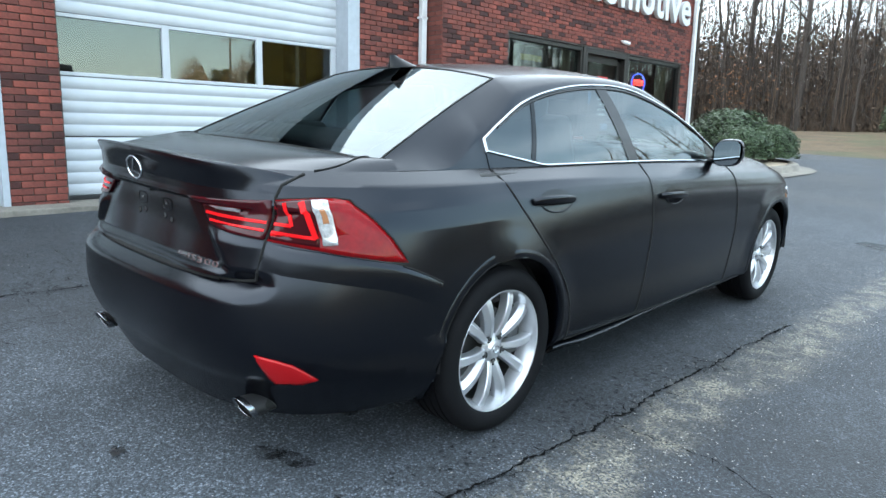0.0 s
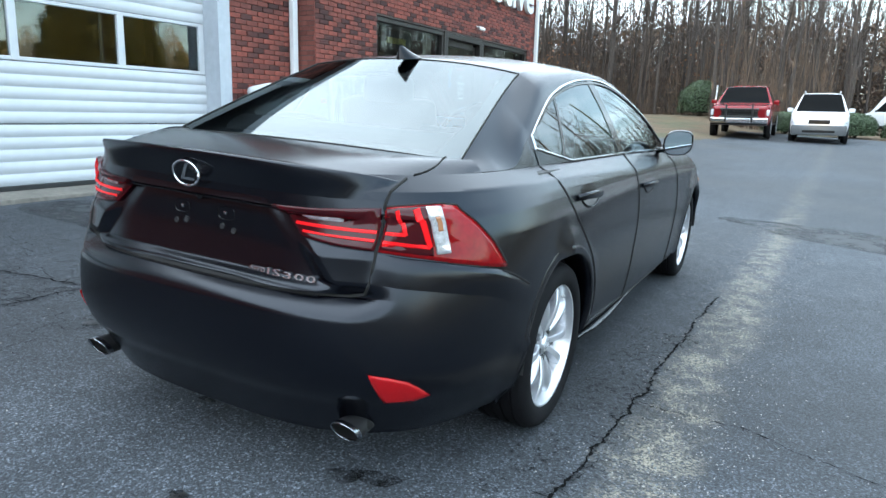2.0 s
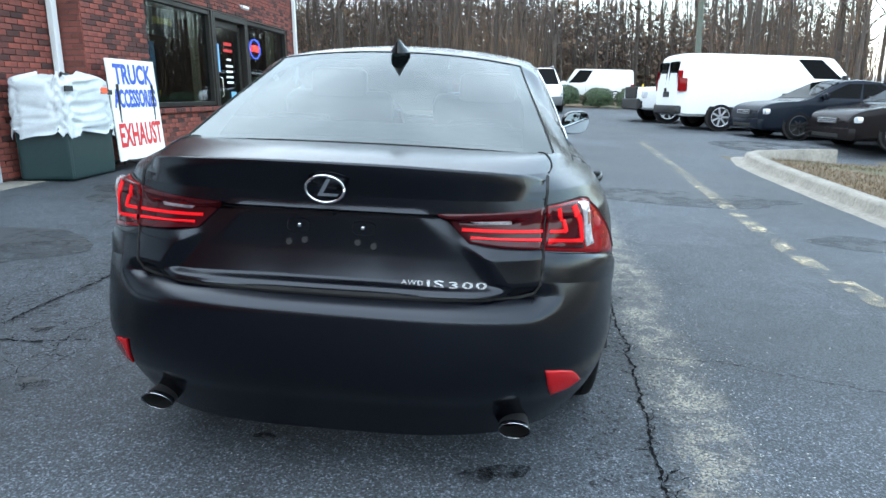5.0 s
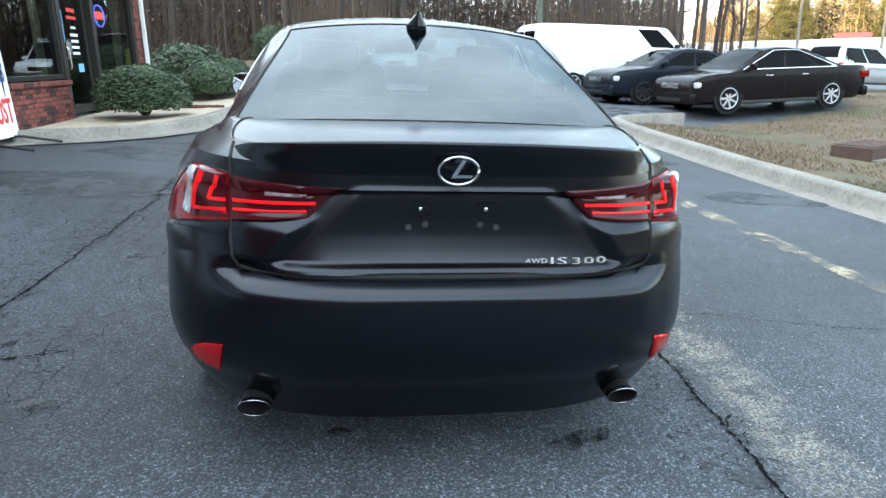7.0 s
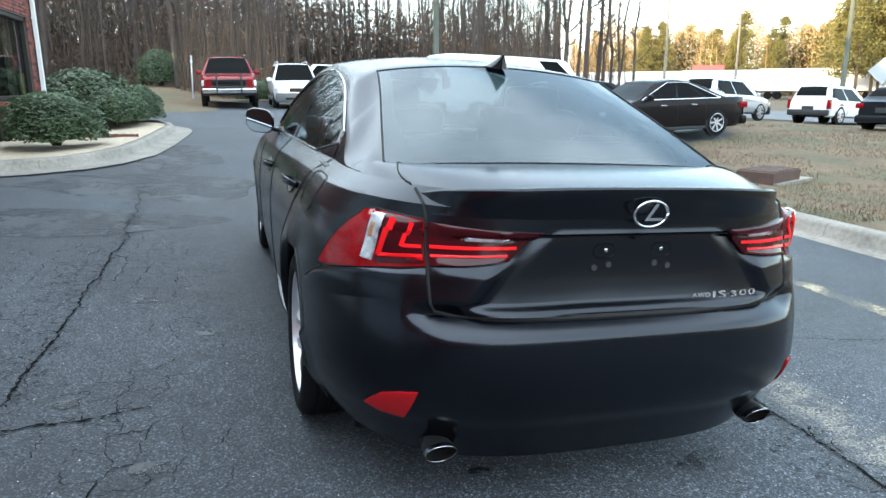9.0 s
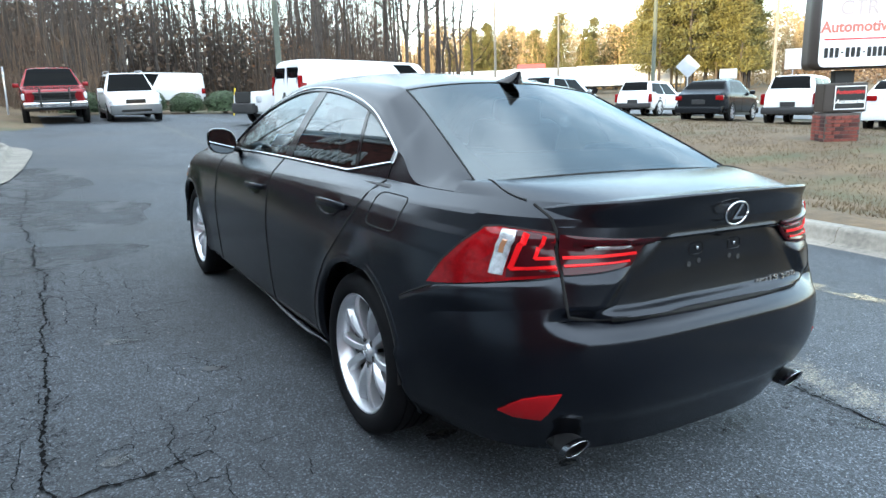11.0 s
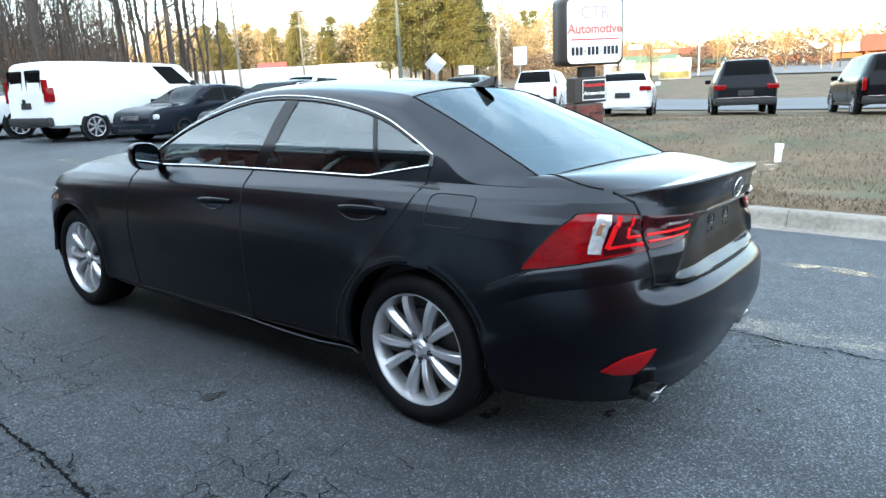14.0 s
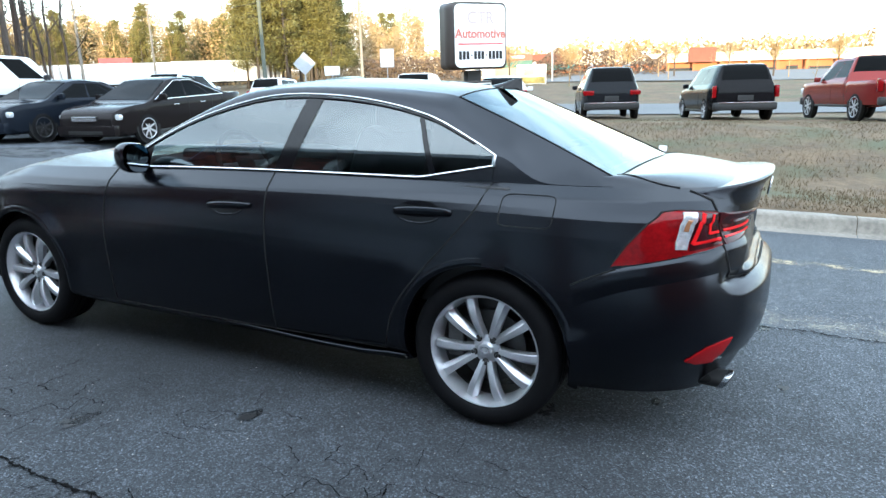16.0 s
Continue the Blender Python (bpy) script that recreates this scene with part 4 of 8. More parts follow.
def shell(s, v):
    """Point of the shell between the level lines, v in 0..11."""
    n = len(LINES)
    k = min(int(v), n - 2)
    u = v - k
    p = [line_point(min(max(j, 0), n - 1), s) for j in (k - 1, k, k + 1, k + 2)]
    m1 = (p[2] - p[1]) if k in CREASES else (p[2] - p[0]) * 0.5
    m2 = (p[2] - p[1]) if k + 1 in CREASES else (p[3] - p[1]) * 0.5
    lim = (p[2] - p[1]).length * 1.3
    m1 = m1 * min(1, lim / max(m1.length, 1e-6))
    m2 = m2 * min(1, lim / max(m2.length, 1e-6))
    q = (2 * u ** 3 - 3 * u * u + 1) * p[1] + (u ** 3 - 2 * u * u + u) * m1 + (3 * u * u - 2 * u ** 3) * p[2] + (u ** 3 - u * u) * m2
    if s < 1 and 0.655 < q.z < 0.89:
        # the haunch beside the sunken number-plate field
        edge = 0.30 + (0.885 - q.z) * 0.78
        q.y -= 0.026 * smooth01(q.x, edge - 0.020, edge + 0.055) * smooth01(q.z, 0.655, 0.70) * (1 - smooth01(q.z, 0.76, 0.82)) * (1 - smooth01(q.x, 0.56, 0.74))
    if s < 1 and 0.65 < q.z < 0.99:
        # the boot lid is flatter than the bumper across the middle
        q.y += 0.027 * (1 - smooth01(q.x, 0.12, 0.47)) * smooth01(q.z, 0.650, 0.668) * (1 - smooth01(q.z, 0.945, 0.985))
    if q.z < 0.80 and q.x > 0.6:
        # flared lips round the wheels
        for yc in (0.0, WB):
            d = math.hypot(q.y - yc, q.z - 0.325)
            if d < 0.50:
                q.x += 0.013 * (1 - smooth01(d, 0.352, 0.47))
    if s < 1:
        # the bumper's corner runs up smoothly to the lamp beside the lid
        low, top = line_point(2, s), line_point(7, s)
        f = (q.z - low.z) / (top.z - low.z)
        if 0 < f < 1:
            full = smooth01(q.x, 0.550, 0.650)
            w = f ** 2.2
            q.x += (low.x + (top.x - low.x) * w - q.x) * full
            q.y += (low.y + (top.y - low.y) * w - q.y) * full
    if s < 1 and 0.74 < q.z < 0.90:
        edge = 0.30 + (0.885 - q.z) * 0.78
        q.y -= 0.010 * smooth01(q.z, 0.75, 0.875) * (1 - smooth01(q.x, edge - 0.07, edge)) * (1 - smooth01(q.z, 0.875, 0.895))
    if s < 1 and 0.654 < q.z < 0.71:
        # the lip along the foot of the boot lid
        q.y -= 0.020 * (1 - smooth01(q.x, 0.44, 0.54)) * (1 - smooth01(q.z, 0.668, 0.690)) * smooth01(q.z, 0.655, 0.661)
    if s < 1 and q.z < 0.37:
        # chamfer over the lower apron
        q.y += 0.014 * (1 - smooth01(q.z, 0.335, 0.362)) * smooth01(-q.y, 0.3, 0.6)
    return q


def s_of_x(x, v):
    lo, hi = 0.0, 1.0
    for _ in range(26):
        mid = (lo + hi) / 2
        lo, hi = (mid, hi) if shell(mid, v).x < x else (lo, mid)
    return (lo + hi) / 2


def v_of_z(s, z):
    lo, hi = 0.0, len(LINES) - 1.001
    for _ in range(26):
        mid = (lo + hi) / 2
        lo, hi = (mid, hi) if shell(s, mid).z < z else (lo, mid)
    return (lo + hi) / 2


def s_of_y(y, v):
    lo, hi = 0.0, 3.0
    for _ in range(26):
        mid = (lo + hi) / 2
        lo, hi = (mid, hi) if shell(mid, v).y < y else (lo, mid)
    return (lo + hi) / 2


def on_shell(s, z, off=0.0):
    v = v_of_z(s, z)
    p = shell(s, v)
    n = (shell(s + 1e-3, v) - shell(s - 1e-3 if s > 1e-3 else s, v)).cross(shell(s, v + 1e-2) - shell(s, max(0, v - 1e-2)))
    n = n.normalized() if n.length > 1e-9 else Vector((0, -1, 0))
    return p + n * off


def at_x(x, z, off=0.0):
    """On the tail, by x and height."""
    s = 0.2
    for _ in range(3):
        s = s_of_x(abs(x), v_of_z(s, z))
    p = on_shell(max(s, 1e-4), z, off)
    return Vector((math.copysign(p.x, x) if x else 0.0, p.y, p.z))


def at_y(y, z, off=0.0, side=1):
    """On the flank, by y and height."""
    s = 1.2
    for _ in range(4):
        s = s_of_y(y, v_of_z(s, z))
    p = on_shell(s, z, off)
    return Vector((p.x * side, p.y, p.z))


# the cabin: belt (the shell's top line), top of the side glass, rail and middle of the roof, all along y
ARCH = [(0.02, 1.072), (0.14, 1.135), (0.34, 1.222), (0.60, 1.282), (0.90, 1.312), (1.20, 1.305), (1.50, 1.235), (1.75, 1.135), (2.02, 0.985)]
MIDDLE = [(0.20, 1.320), (0.27, 1.3458), (0.34, 1.361), (0.60, 1.385), (0.95, 1.400), (1.25, 1.392), (1.45, 1.362), (1.80, 1.215), (2.10, 1.065), (2.3, 0.97)]
RAIL_X = [(-0.44, 0.628), (-0.2, 0.585), (0.1, 0.530), (0.30, 0.505), (0.8, 0.515), (1.2, 0.525), (1.45, 0.545), (1.75, 0.615), (2.1, 0.69)]
RAIL_DROP = [(-0.44, 0.012), (0.0, 0.030), (0.30, 0.040), (0.8, 0.045), (1.3, 0.048), (1.6, 0.06), (2.1, 0.075)]
GLASS_REAR, GLASS_TOP, SCREEN_TOP, SCREEN_BASE = -0.44, 0.27, 1.36, 2.16
DLO0, DLO1 = 0.03, 2.0
QUARTER = -0.28       # the panel behind the side windows starts here


def middle(y):
    """Height of the roof's centre line; the rear window is one even curve."""
    d = y - GLASS_REAR
    return 1.020 + 0.505 * d - 0.065 * d * d if y <= GLASS_TOP else spline(MIDDLE, y)


def tumble(z):
    """How far the side glass leans in at a height."""
    h = max(0.0, z - 0.968)
    return 0.36 * h + 0.45 * h * h


def belt(y):
    return shell(s_of_y(y, len(LINES) - 1.0), len(LINES) - 1.0)


def cabin_keys(y):
    b = belt(y)
    c = Vector((0, y, middle(y)))
    e = Vector((spline(RAIL_X, y), y, c.z - spline(RAIL_DROP, y)))
    za = spline(ARCH, y)
    if QUARTER < y < DLO0:
        za = b.z + 0.002 + (spline(ARCH, DLO0) - b.z - 0.002) * smooth01(y, QUARTER, DLO0) ** 2
        a = Vector((b.x - tumble(za), y, za))
    elif y < DLO0 or y > DLO1 or za < b.z + 0.004:
        a = b + Vector((-0.001, 0, 0.002))
    else:
        a = Vector((b.x - tumble(za), y, za))
    return b, a, e, c


def roof_point(y, x):
    b, a, e, c = cabin_keys(y)
    u = min(1, abs(x) / e.x)
    return Vector((x, y, c.z + (e.z - c.z) * u ** 2.2))


def build_sedan():
    car = thing("sedan_car", Matrix(), "satin black four-door sedan with silver alloy wheels, parked on asphalt", "car")
    R_ARCH, ARCH_Z = 0.352, 0.325
    NV = len(LINES) - 1

    # lower shell: both sides, with the wheel openings cut out
    ss = [0.45 * i / 100 for i in range(100)] + [0.45 + 0.55 * i / 40 for i in range(40)] + [1 + i / 84 for i in range(84)] + [2 + i / 40 for i in range(41)]
    vs = sorted({round(i / 6, 5) for i in range(NV * 6 + 1)} | {round(5 + i / 24, 5) for i in range(73)})
    half = [[shell(s, v) for s in ss] for v in vs]
    bm = bmesh.new()
    rows = [[Vector((-p.x, p.y, p.z)) for p in r[:0:-1]] + r for r in half]
    grid(rows, bm)
    bmesh.ops.remove_doubles(bm, verts=bm.verts, dist=1e-5)
    for yc in (0.0, WB):
        cut = [v for v in bm.verts if math.hypot(v.co.y - yc, v.co.z - ARCH_Z) < R_ARCH - 0.012]
        bmesh.ops.delete(bm, geom=cut, context='VERTS')
        for e in bm.edges:
            if len(e.link_faces) == 1:
                for v in e.verts:
                    d = Vector((v.co.y - yc, v.co.z - ARCH_Z))
                    if d.length < R_ARCH + 0.035 and d.length > 0:
                        d = d * (R_ARCH / d.length)
                        v.co.y, v.co.z = yc + d.x, ARCH_Z + d.y
    bmesh.ops.recalc_face_normals(bm, faces=bm.faces)
    part("body", bm, SATIN, car, smooth=34)

    # boot deck, bonnet and the roof with its pillars
    def deck(u, w):
        s = u
        p = line_point(NV, s)
        gx = 0.628 * math.sin(u * math.pi / 2) ** 0.9
        q = Vector((gx, -0.44 + 0.10 * u ** 4 + 0.02 * u * u, middle(-0.44) - 0.012 * (gx / 0.628) ** 2))
        r = p.lerp(q, w)
        r.z += 0.022 * math.sin(math.pi * w)
        return r
    us = [i / 30 for i in range(25)]
    bm = bmesh.new()
    rows = []
    for w in [i / 12 for i in range(13)]:
        h = [deck(u, w) for u in us]
        rows.append([Vector((-p.x, p.y, p.z)) for p in h[:0:-1]] + h)
    grid(rows, bm)
    bmesh.ops.recalc_face_normals(bm, faces=bm.faces)
    part("boot_lid", bm, SATIN, car, smooth=50)

    bm = bmesh.new()
    rows = []
    for i in range(41):
        y = 2.02 + (3.475 - 2.02) * (i / 40)
        b = belt(y)
        rise = 0.055 * smooth01(3.48 - y, 0, 0.5)
        rows.append([Vector((b.x * t, y, b.z + rise * (1 - t ** 4) * 1.0)) for t in [k / 12 for k in range(-12, 13)]])
    grid(rows, bm)
    part("bonnet", bm, SATIN, car, smooth=50)

    ys = sorted({-0.44 + i * (2.16 + 0.44) / 110 for i in range(111)} | {DLO0, DLO1, GLASS_TOP, SCREEN_TOP})
    keys = {y: cabin_keys(y) for y in ys}

    def pillar(y, t):
        """From the belt or the window's top up to the roof rail; behind the window it flows out of the haunch."""
        b, a, e, c = keys[y]
        p = a.lerp(e, t)
        out = Vector((e.z - a.z, 0, a.x - e.x)).normalized() * (e - a).length * (0.03 + 0.13 * smooth01(y, -0.10, 0.40))
        p = p + out * math.sin(math.pi * t) * (1 - 0.35 * t)
        flow = 1 - smooth01(y, DLO0, 0.28)
        if flow > 0:
            n = (e - a).length
            m0 = Vector((-0.80, 0, 0.60)).lerp(Vector((-0.42, 0, 0.90)), smooth01(y, QUARTER, DLO0)) * n
            m1 = Vector((-0.62, 0, 0.78)) * n
            h = (2 * t ** 3 - 3 * t * t + 1) * a + (t ** 3 - 2 * t * t + t) * m0 + (3 * t * t - 2 * t ** 3) * e + (t ** 3 - t * t) * m1
            p = p.lerp(h, flow)
        return p
    for side, name in ((1, "roof_pillar"), (-1, "roof_pillar")):
        bm = grid([[Vector((p.x * side, p.y, p.z)) for p in (pillar(y, t / 8) for t in range(9))] for y in ys])
        bmesh.ops.recalc_face_normals(bm, faces=bm.faces)
        part(name, bm, SATIN, car, smooth=60)
    xs = [t / 10 for t in range(-10, 11)]

    def across(y, lift=0.0):
        e = keys[y][2] if y in keys else cabin_keys(y)[2]
        return [roof_point(y, e.x * t) + Vector((0, 0, lift)) for t in xs]
    part("roof", grid([across(y) for y in ys if GLASS_TOP <= y <= SCREEN_TOP]), SATIN, car, smooth=60)
    part("rear_window", grid([across(y) for y in ys if y <= GLASS_TOP]), CARGLASS, car, smooth=60)
    part("windscreen", grid([across(y) for y in ys if y >= SCREEN_TOP]), CARGLASS, car, smooth=60)
    # dark band printed round the rear window
    for side in (-1, 1):
        rows = []
        for y in [q for q in ys if q <= GLASS_TOP + 0.001]:
            e = keys[y][2]
            wdt = 0.050 + 0.05 * smooth01(y, -0.1, -0.44)
            rows.append([roof_point(y, side * (e.x - wdt * k / 2)) + Vector((0, 0, -0.004)) for k in range(3)])
        part("window_border", grid(rows), GLOSSK, car, smooth=60)
    rows = [[roof_point(y, cabin_keys(y)[2].x * t) + Vector((0, 0, -0.004)) for t in xs] for y in (-0.435, -0.415, -0.40)]
    part("window_border", grid(rows), GLOSSK, car, smooth=60)
    # the seams round the rear window
    edge = [roof_point(y, cabin_keys(y)[2].x) + Vector((0, 0, 0.001)) for y in ys if y <= GLASS_TOP]
    for side in (-1, 1):
        part("window_seal", tube([Vector((p.x * side, p.y, p.z)) for p in edge], 0.0035), GAP, car)
    part("window_seal", tube([p + Vector((0, 0, 0.0005)) for p in across(GLASS_TOP)], 0.003), GAP, car)
    part("window_seal", tube([p + Vector((0, 0, 0.001)) for p in across(-0.44)], 0.004), GAP, car)

    # side windows: rear quarter, rear door, front door, with pillars between
    def side_pt(y, t, side, off=0.0):
        b, a, _, _ = cabin_keys(y)
        z = b.z + (a.z - b.z) * t
        lean = 0.36 + 0.90 * max(0.0, z - 0.968)
        p = Vector((b.x - tumble(z), y, z)) + Vector((1, 0, lean)).normalized() * off
        return Vector((p.x * side, p.y, p.z))

    def slanted(y0, y1, slope0, slope1, side, off, n=20, top=1.0):
        rows = []
        for k in range(9):
            t = top * k / 8
            ya, yb = y0 + slope0 * t, y1 + slope1 * t
            rows.append([side_pt(min(max(ya + (yb - ya) * i / n, DLO0 + 0.005), DLO1 - 0.005), t, side, off) for i in range(n + 1)])
        return grid(rows)
    for side in (-1, 1):
        part("quarter_window", slanted(DLO0 + 0.01, 0.262, 0.0, 0.12, side, 0.0), DARKGLASS, car, smooth=60)
        part("window_post", slanted(0.262, 0.292, 0.12, 0.115, side, 0.002), GLOSSK, car, smooth=60)
        part("side_window", slanted(0.292, 0.985, 0.115, -0.085, side, 0.0), CARGLASS, car, smooth=60)
        part("centre_pillar", slanted(0.985, 1.075, -0.085, -0.085, side, 0.003), GLOSSK, car, smooth=60)
        part("side_window", slanted(1.075, 1.86, -0.085, -0.0, side, 0.0), CARGLASS, car, smooth=60)
        part("window_post", slanted(1.86, 1.995, 0.0, 0.0, side, 0.002), GLOSSK, car, smooth=60)
        ring_y = [DLO0 + (DLO1 - DLO0) * i / 60 for i in range(61)]
        # the trim kicks up towards the rear corner over a filler panel
        def kick_t(y):
            b, a, _, _ = cabin_keys(y)
            return 0.056 * max(0.0, (0.34 - y) / 0.31) / max(0.02, a.z - b.z)
        tail_y = [QUARTER + (DLO0 - QUARTER) * i / 14 for i in range(15)]
        part("quarter_panel", grid([[side_pt(y, f / 5, side, 0.0005) for y in tail_y] for f in range(6)]), SATIN, car, smooth=60)
        fill = [y for y in ring_y if y < 0.36]
        part("quarter_panel", grid([[side_pt(y, kick_t(y) * f / 3, side, 0.0035) for y in fill] for f in range(4)]), SATIN, car, smooth=60)
        lowl = [side_pt(y, kick_t(y), side, 0.005) + Vector((0, 0, 0.004)) for y in ring_y]
        high = [side_pt(y, 1, side, 0.004) for y in ring_y]
        k0 = kick_t(DLO0 + 0.002)
        kick = [side_pt(DLO0 + 0.002, k0 + (1 - k0) * t / 6, side, 0.004) for t in range(7)]
        part("chrome_strip", tube(lowl, 0.0046), CHROME, car, "bright chrome window trim")
        part("chrome_strip", tube(high, 0.0040), CHROME, car, "bright chrome window trim")
        part("chrome_strip", tube(kick, 0.0085), CHROME, car, "bright chrome window trim")
        inner = [side_pt(y, 0.955, side, 0.001) for y in ring_y[3:]]
        part("window_seal", tube(inner, 0.007), GLOSSK, car)

    # seams of doors, bonnet, bumper and fuel flap
    def seam(pts, r=0.0034, name="panel_gap"):
        part(name, tube(pts, r, 5), GAP, car)
    REAR_DOOR = [(0.985, 0.022), (0.95, 0.028), (0.90, 0.045), (0.84, 0.082), (0.773, 0.135), (0.70, 0.195), (0.62, 0.265), (0.52, 0.348), (0.42, 0.405), (0.32, 0.435), (0.225, 0.46)]
    for side in (-1, 1):
        zs = [0.975 - i * 0.0238 for i in range(31)]
        tab = [(z, y) for z, y in reversed(REAR_DOOR)]
        seam([at_y(spline(tab, z), z, 0.0005, side) for z in zs])
        seam([at_y(1.065 - 0.03 * (0.97 - z) / 0.75, z, 0.0005, side) for z in zs])
        seam([at_y(2.11 - 0.05 * abs(z - 0.6), z, 0.0005, side) for z in zs[1:]])
        seam([at_y(0.46 + i * 0.08, 0.252, 0.0005, side) for i in range(21)])
        # boot shut line down the corner
        line = []
        for i in range(19):
            t = i / 18
            y, x = -0.715 + 0.285 * t, 0.587 + 0.030 * math.sin(math.pi * t) - 0.012 * t
            best = min((deck(a / 60, w / 20) for a in range(20, 49) for w in range(21)), key=lambda p: (p.x - x) ** 2 + (p.y - y) ** 2)
            line.append(Vector((side * x, y, best.z + 0.002)))
        seam([(line[k - 1] + line[k] + line[k + 1]) / 3 for k in range(3, 18)] + [line[-1]], 0.0024)
        seam([at_x(side * x, z, 0.0005) for x, z in ((0.594, 0.975), (0.592, 0.945), (0.589, 0.91), (0.588, 0.84), (0.588, 0.785), (0.589, 0.737), (0.585, 0.691), (0.571, 0.664), (0.53, 0.655), (0.45, 0.652))], 0.005)
    seam([at_x(0.45 * i / 16, 0.6525, 0.001) for i in range(-16, 17)], 0.0095)
    # fuel flap
    flap = []
    for i in range(41):
        a = 2 * math.pi * i / 40
        c, s = math.cos(a), math.sin(a)
        flap.append(at_y(-0.152 + 0.105 * math.copysign(abs(c) ** 0.3, c) - 0.006 * s, 0.889 + 0.057 * math.copysign(abs(s) ** 0.3, s), 0.0005, -1))
    seam(flap, 0.0024, "fuel_flap_seam")

    # wheel openings: rounded lips and dark wells
    for yc in (0.0, WB):
        for side in (-1, 1):
            rows = []
            for i in range(49):
                a = radians(-18 + 216 * i / 48)
                ring = []
                for dr, dx in ((0.034, -0.003), (0.028, 0.0012), (0.004, 0.0018), (-0.004, -0.004), (-0.006, -0.03), (-0.006, -0.10)):
                    r = R_ARCH + dr
                    y, z = yc + r * math.cos(a), ARCH_Z + r * math.sin(a)
                    if z < 0.2:
                        z = 0.2 + (z - 0.2) * 0.3
                    p = at_y(y, max(z, 0.2), 0.0, 1)
                    ring.append(Vector((side * (p.x + dx), y, z)))
                rows.append(ring)
            bm = grid(rows)
            bmesh.ops.recalc_face_normals(bm, faces=bm.faces)
            part("wheel_arch", bm, SATIN, car, smooth=60)
            bm = bmesh.new()
            rows = [[Vector((side * x, yc + (R_ARCH + 0.0) * math.cos(a), ARCH_Z + R_ARCH * math.sin(a))) for a in [math.pi * k / 24 for k in range(25)]] for x in (0.87, 0.5)]
            grid(rows, bm)
            bm.faces.new([bm.verts.new((side * 0.5, yc + R_ARCH * math.cos(a), ARCH_Z + R_ARCH * math.sin(a))) for a in [math.pi * k / 12 for k in range(13)]])
            part("wheel_well", bm, PLAST, car)
    part("underbody", box((1.2, 3.7, 0.06), (0, 1.35, 0.28)), PLAST, car)
    # sill blades between the wheels
    for side in (-1, 1):
        rows = []
        for i in range(31):
            u = i / 30
            y = 0.36 + 2.04 * u
            flare = 0.016 * smooth01(y, 1.3, 0.75) * smooth01(y, 0.38, 0.6)
            rows.append([(side * 0.80, y, 0.235), (side * (0.842 + flare), y, 0.246 - flare * 0.5), (side * (0.848 + flare), y, 0.238 - flare * 0.5), (side * (0.82 + flare * 0.6), y, 0.210 - flare * 0.3), (side * 0.74, y, 0.205)])
        part("sill_trim", grid(rows), SATIN, car, smooth=40)
    return car


sedan = build_sedan()


def slab(outline, thick, put, n_in=5):
    """A low cap over an outline on the shell: put(a, b, off) gives its points; the rim is rounded."""
    cx = sum(p[0] for p in outline) / len(outline)
    cy = sum(p[1] for p in outline) / len(outline)
    fine = []
    for i, p in enumerate(outline):
        q = outline[(i + 1) % len(outline)]
        m = max(2, int(math.hypot(q[0] - p[0], (q[1] - p[1])) / 0.02))
        fine += [(p[0] + (q[0] - p[0]) * k / m, p[1] + (q[1] - p[1]) * k / m) for k in range(m)]
    rings = [[put(a, b, 0.0) for a, b in fine]]
    for k in range(n_in + 1):
        t = 1 - k / n_in
        off = thick * (0.8 if k == 0 else 1.0)
        rings.append([put(cx + (a - cx) * t, cy + (b - cy) * t, off) for a, b in fine])
    return grid(rings, close=True)


def unroll(u, z, off=0.0):
    """On the tail and its corner: u is x up to 0.66 and from there 0.66 plus the way forward along the flank."""
    if u <= 0.66:
        return at_x(u, z, off)
    y0 = at_x(0.66, z).y
    return at_y(y0 + (u - 0.66), z, off)


def mirrored(bm, side):
    if side < 0:
        bmesh.ops.scale(bm, vec=(-1, 1, 1), verts=bm.verts)
        bmesh.ops.reverse_faces(bm, faces=bm.faces)
    return bm


def ribbon(pts, width, off, put, thick=0.003):
    """A flat raised bar along (u, z) points."""
    out = []
    n = len(pts)
    for i, (u, z) in enumerate(pts):
        a, b = pts[max(i - 1, 0)], pts[min(i + 1, n - 1)]
        d = math.hypot(b[0] - a[0], b[1] - a[1])
        nx, nz = -(b[1] - a[1]) / d * width / 2, (b[0] - a[0]) / d * width / 2
        out.append([put(u + nx, z + nz, off - thick), put(u + nx * 0.8, z + nz * 0.8, off), put(u - nx * 0.8, z - nz * 0.8, off), put(u - nx, z - nz, off - thick)])
    return grid(out)


def along(a, b, n=6):
    return [(a[0] + (b[0] - a[0]) * i / n, a[1] + (b[1] - a[1]) * i / n) for i in range(n + 1)]


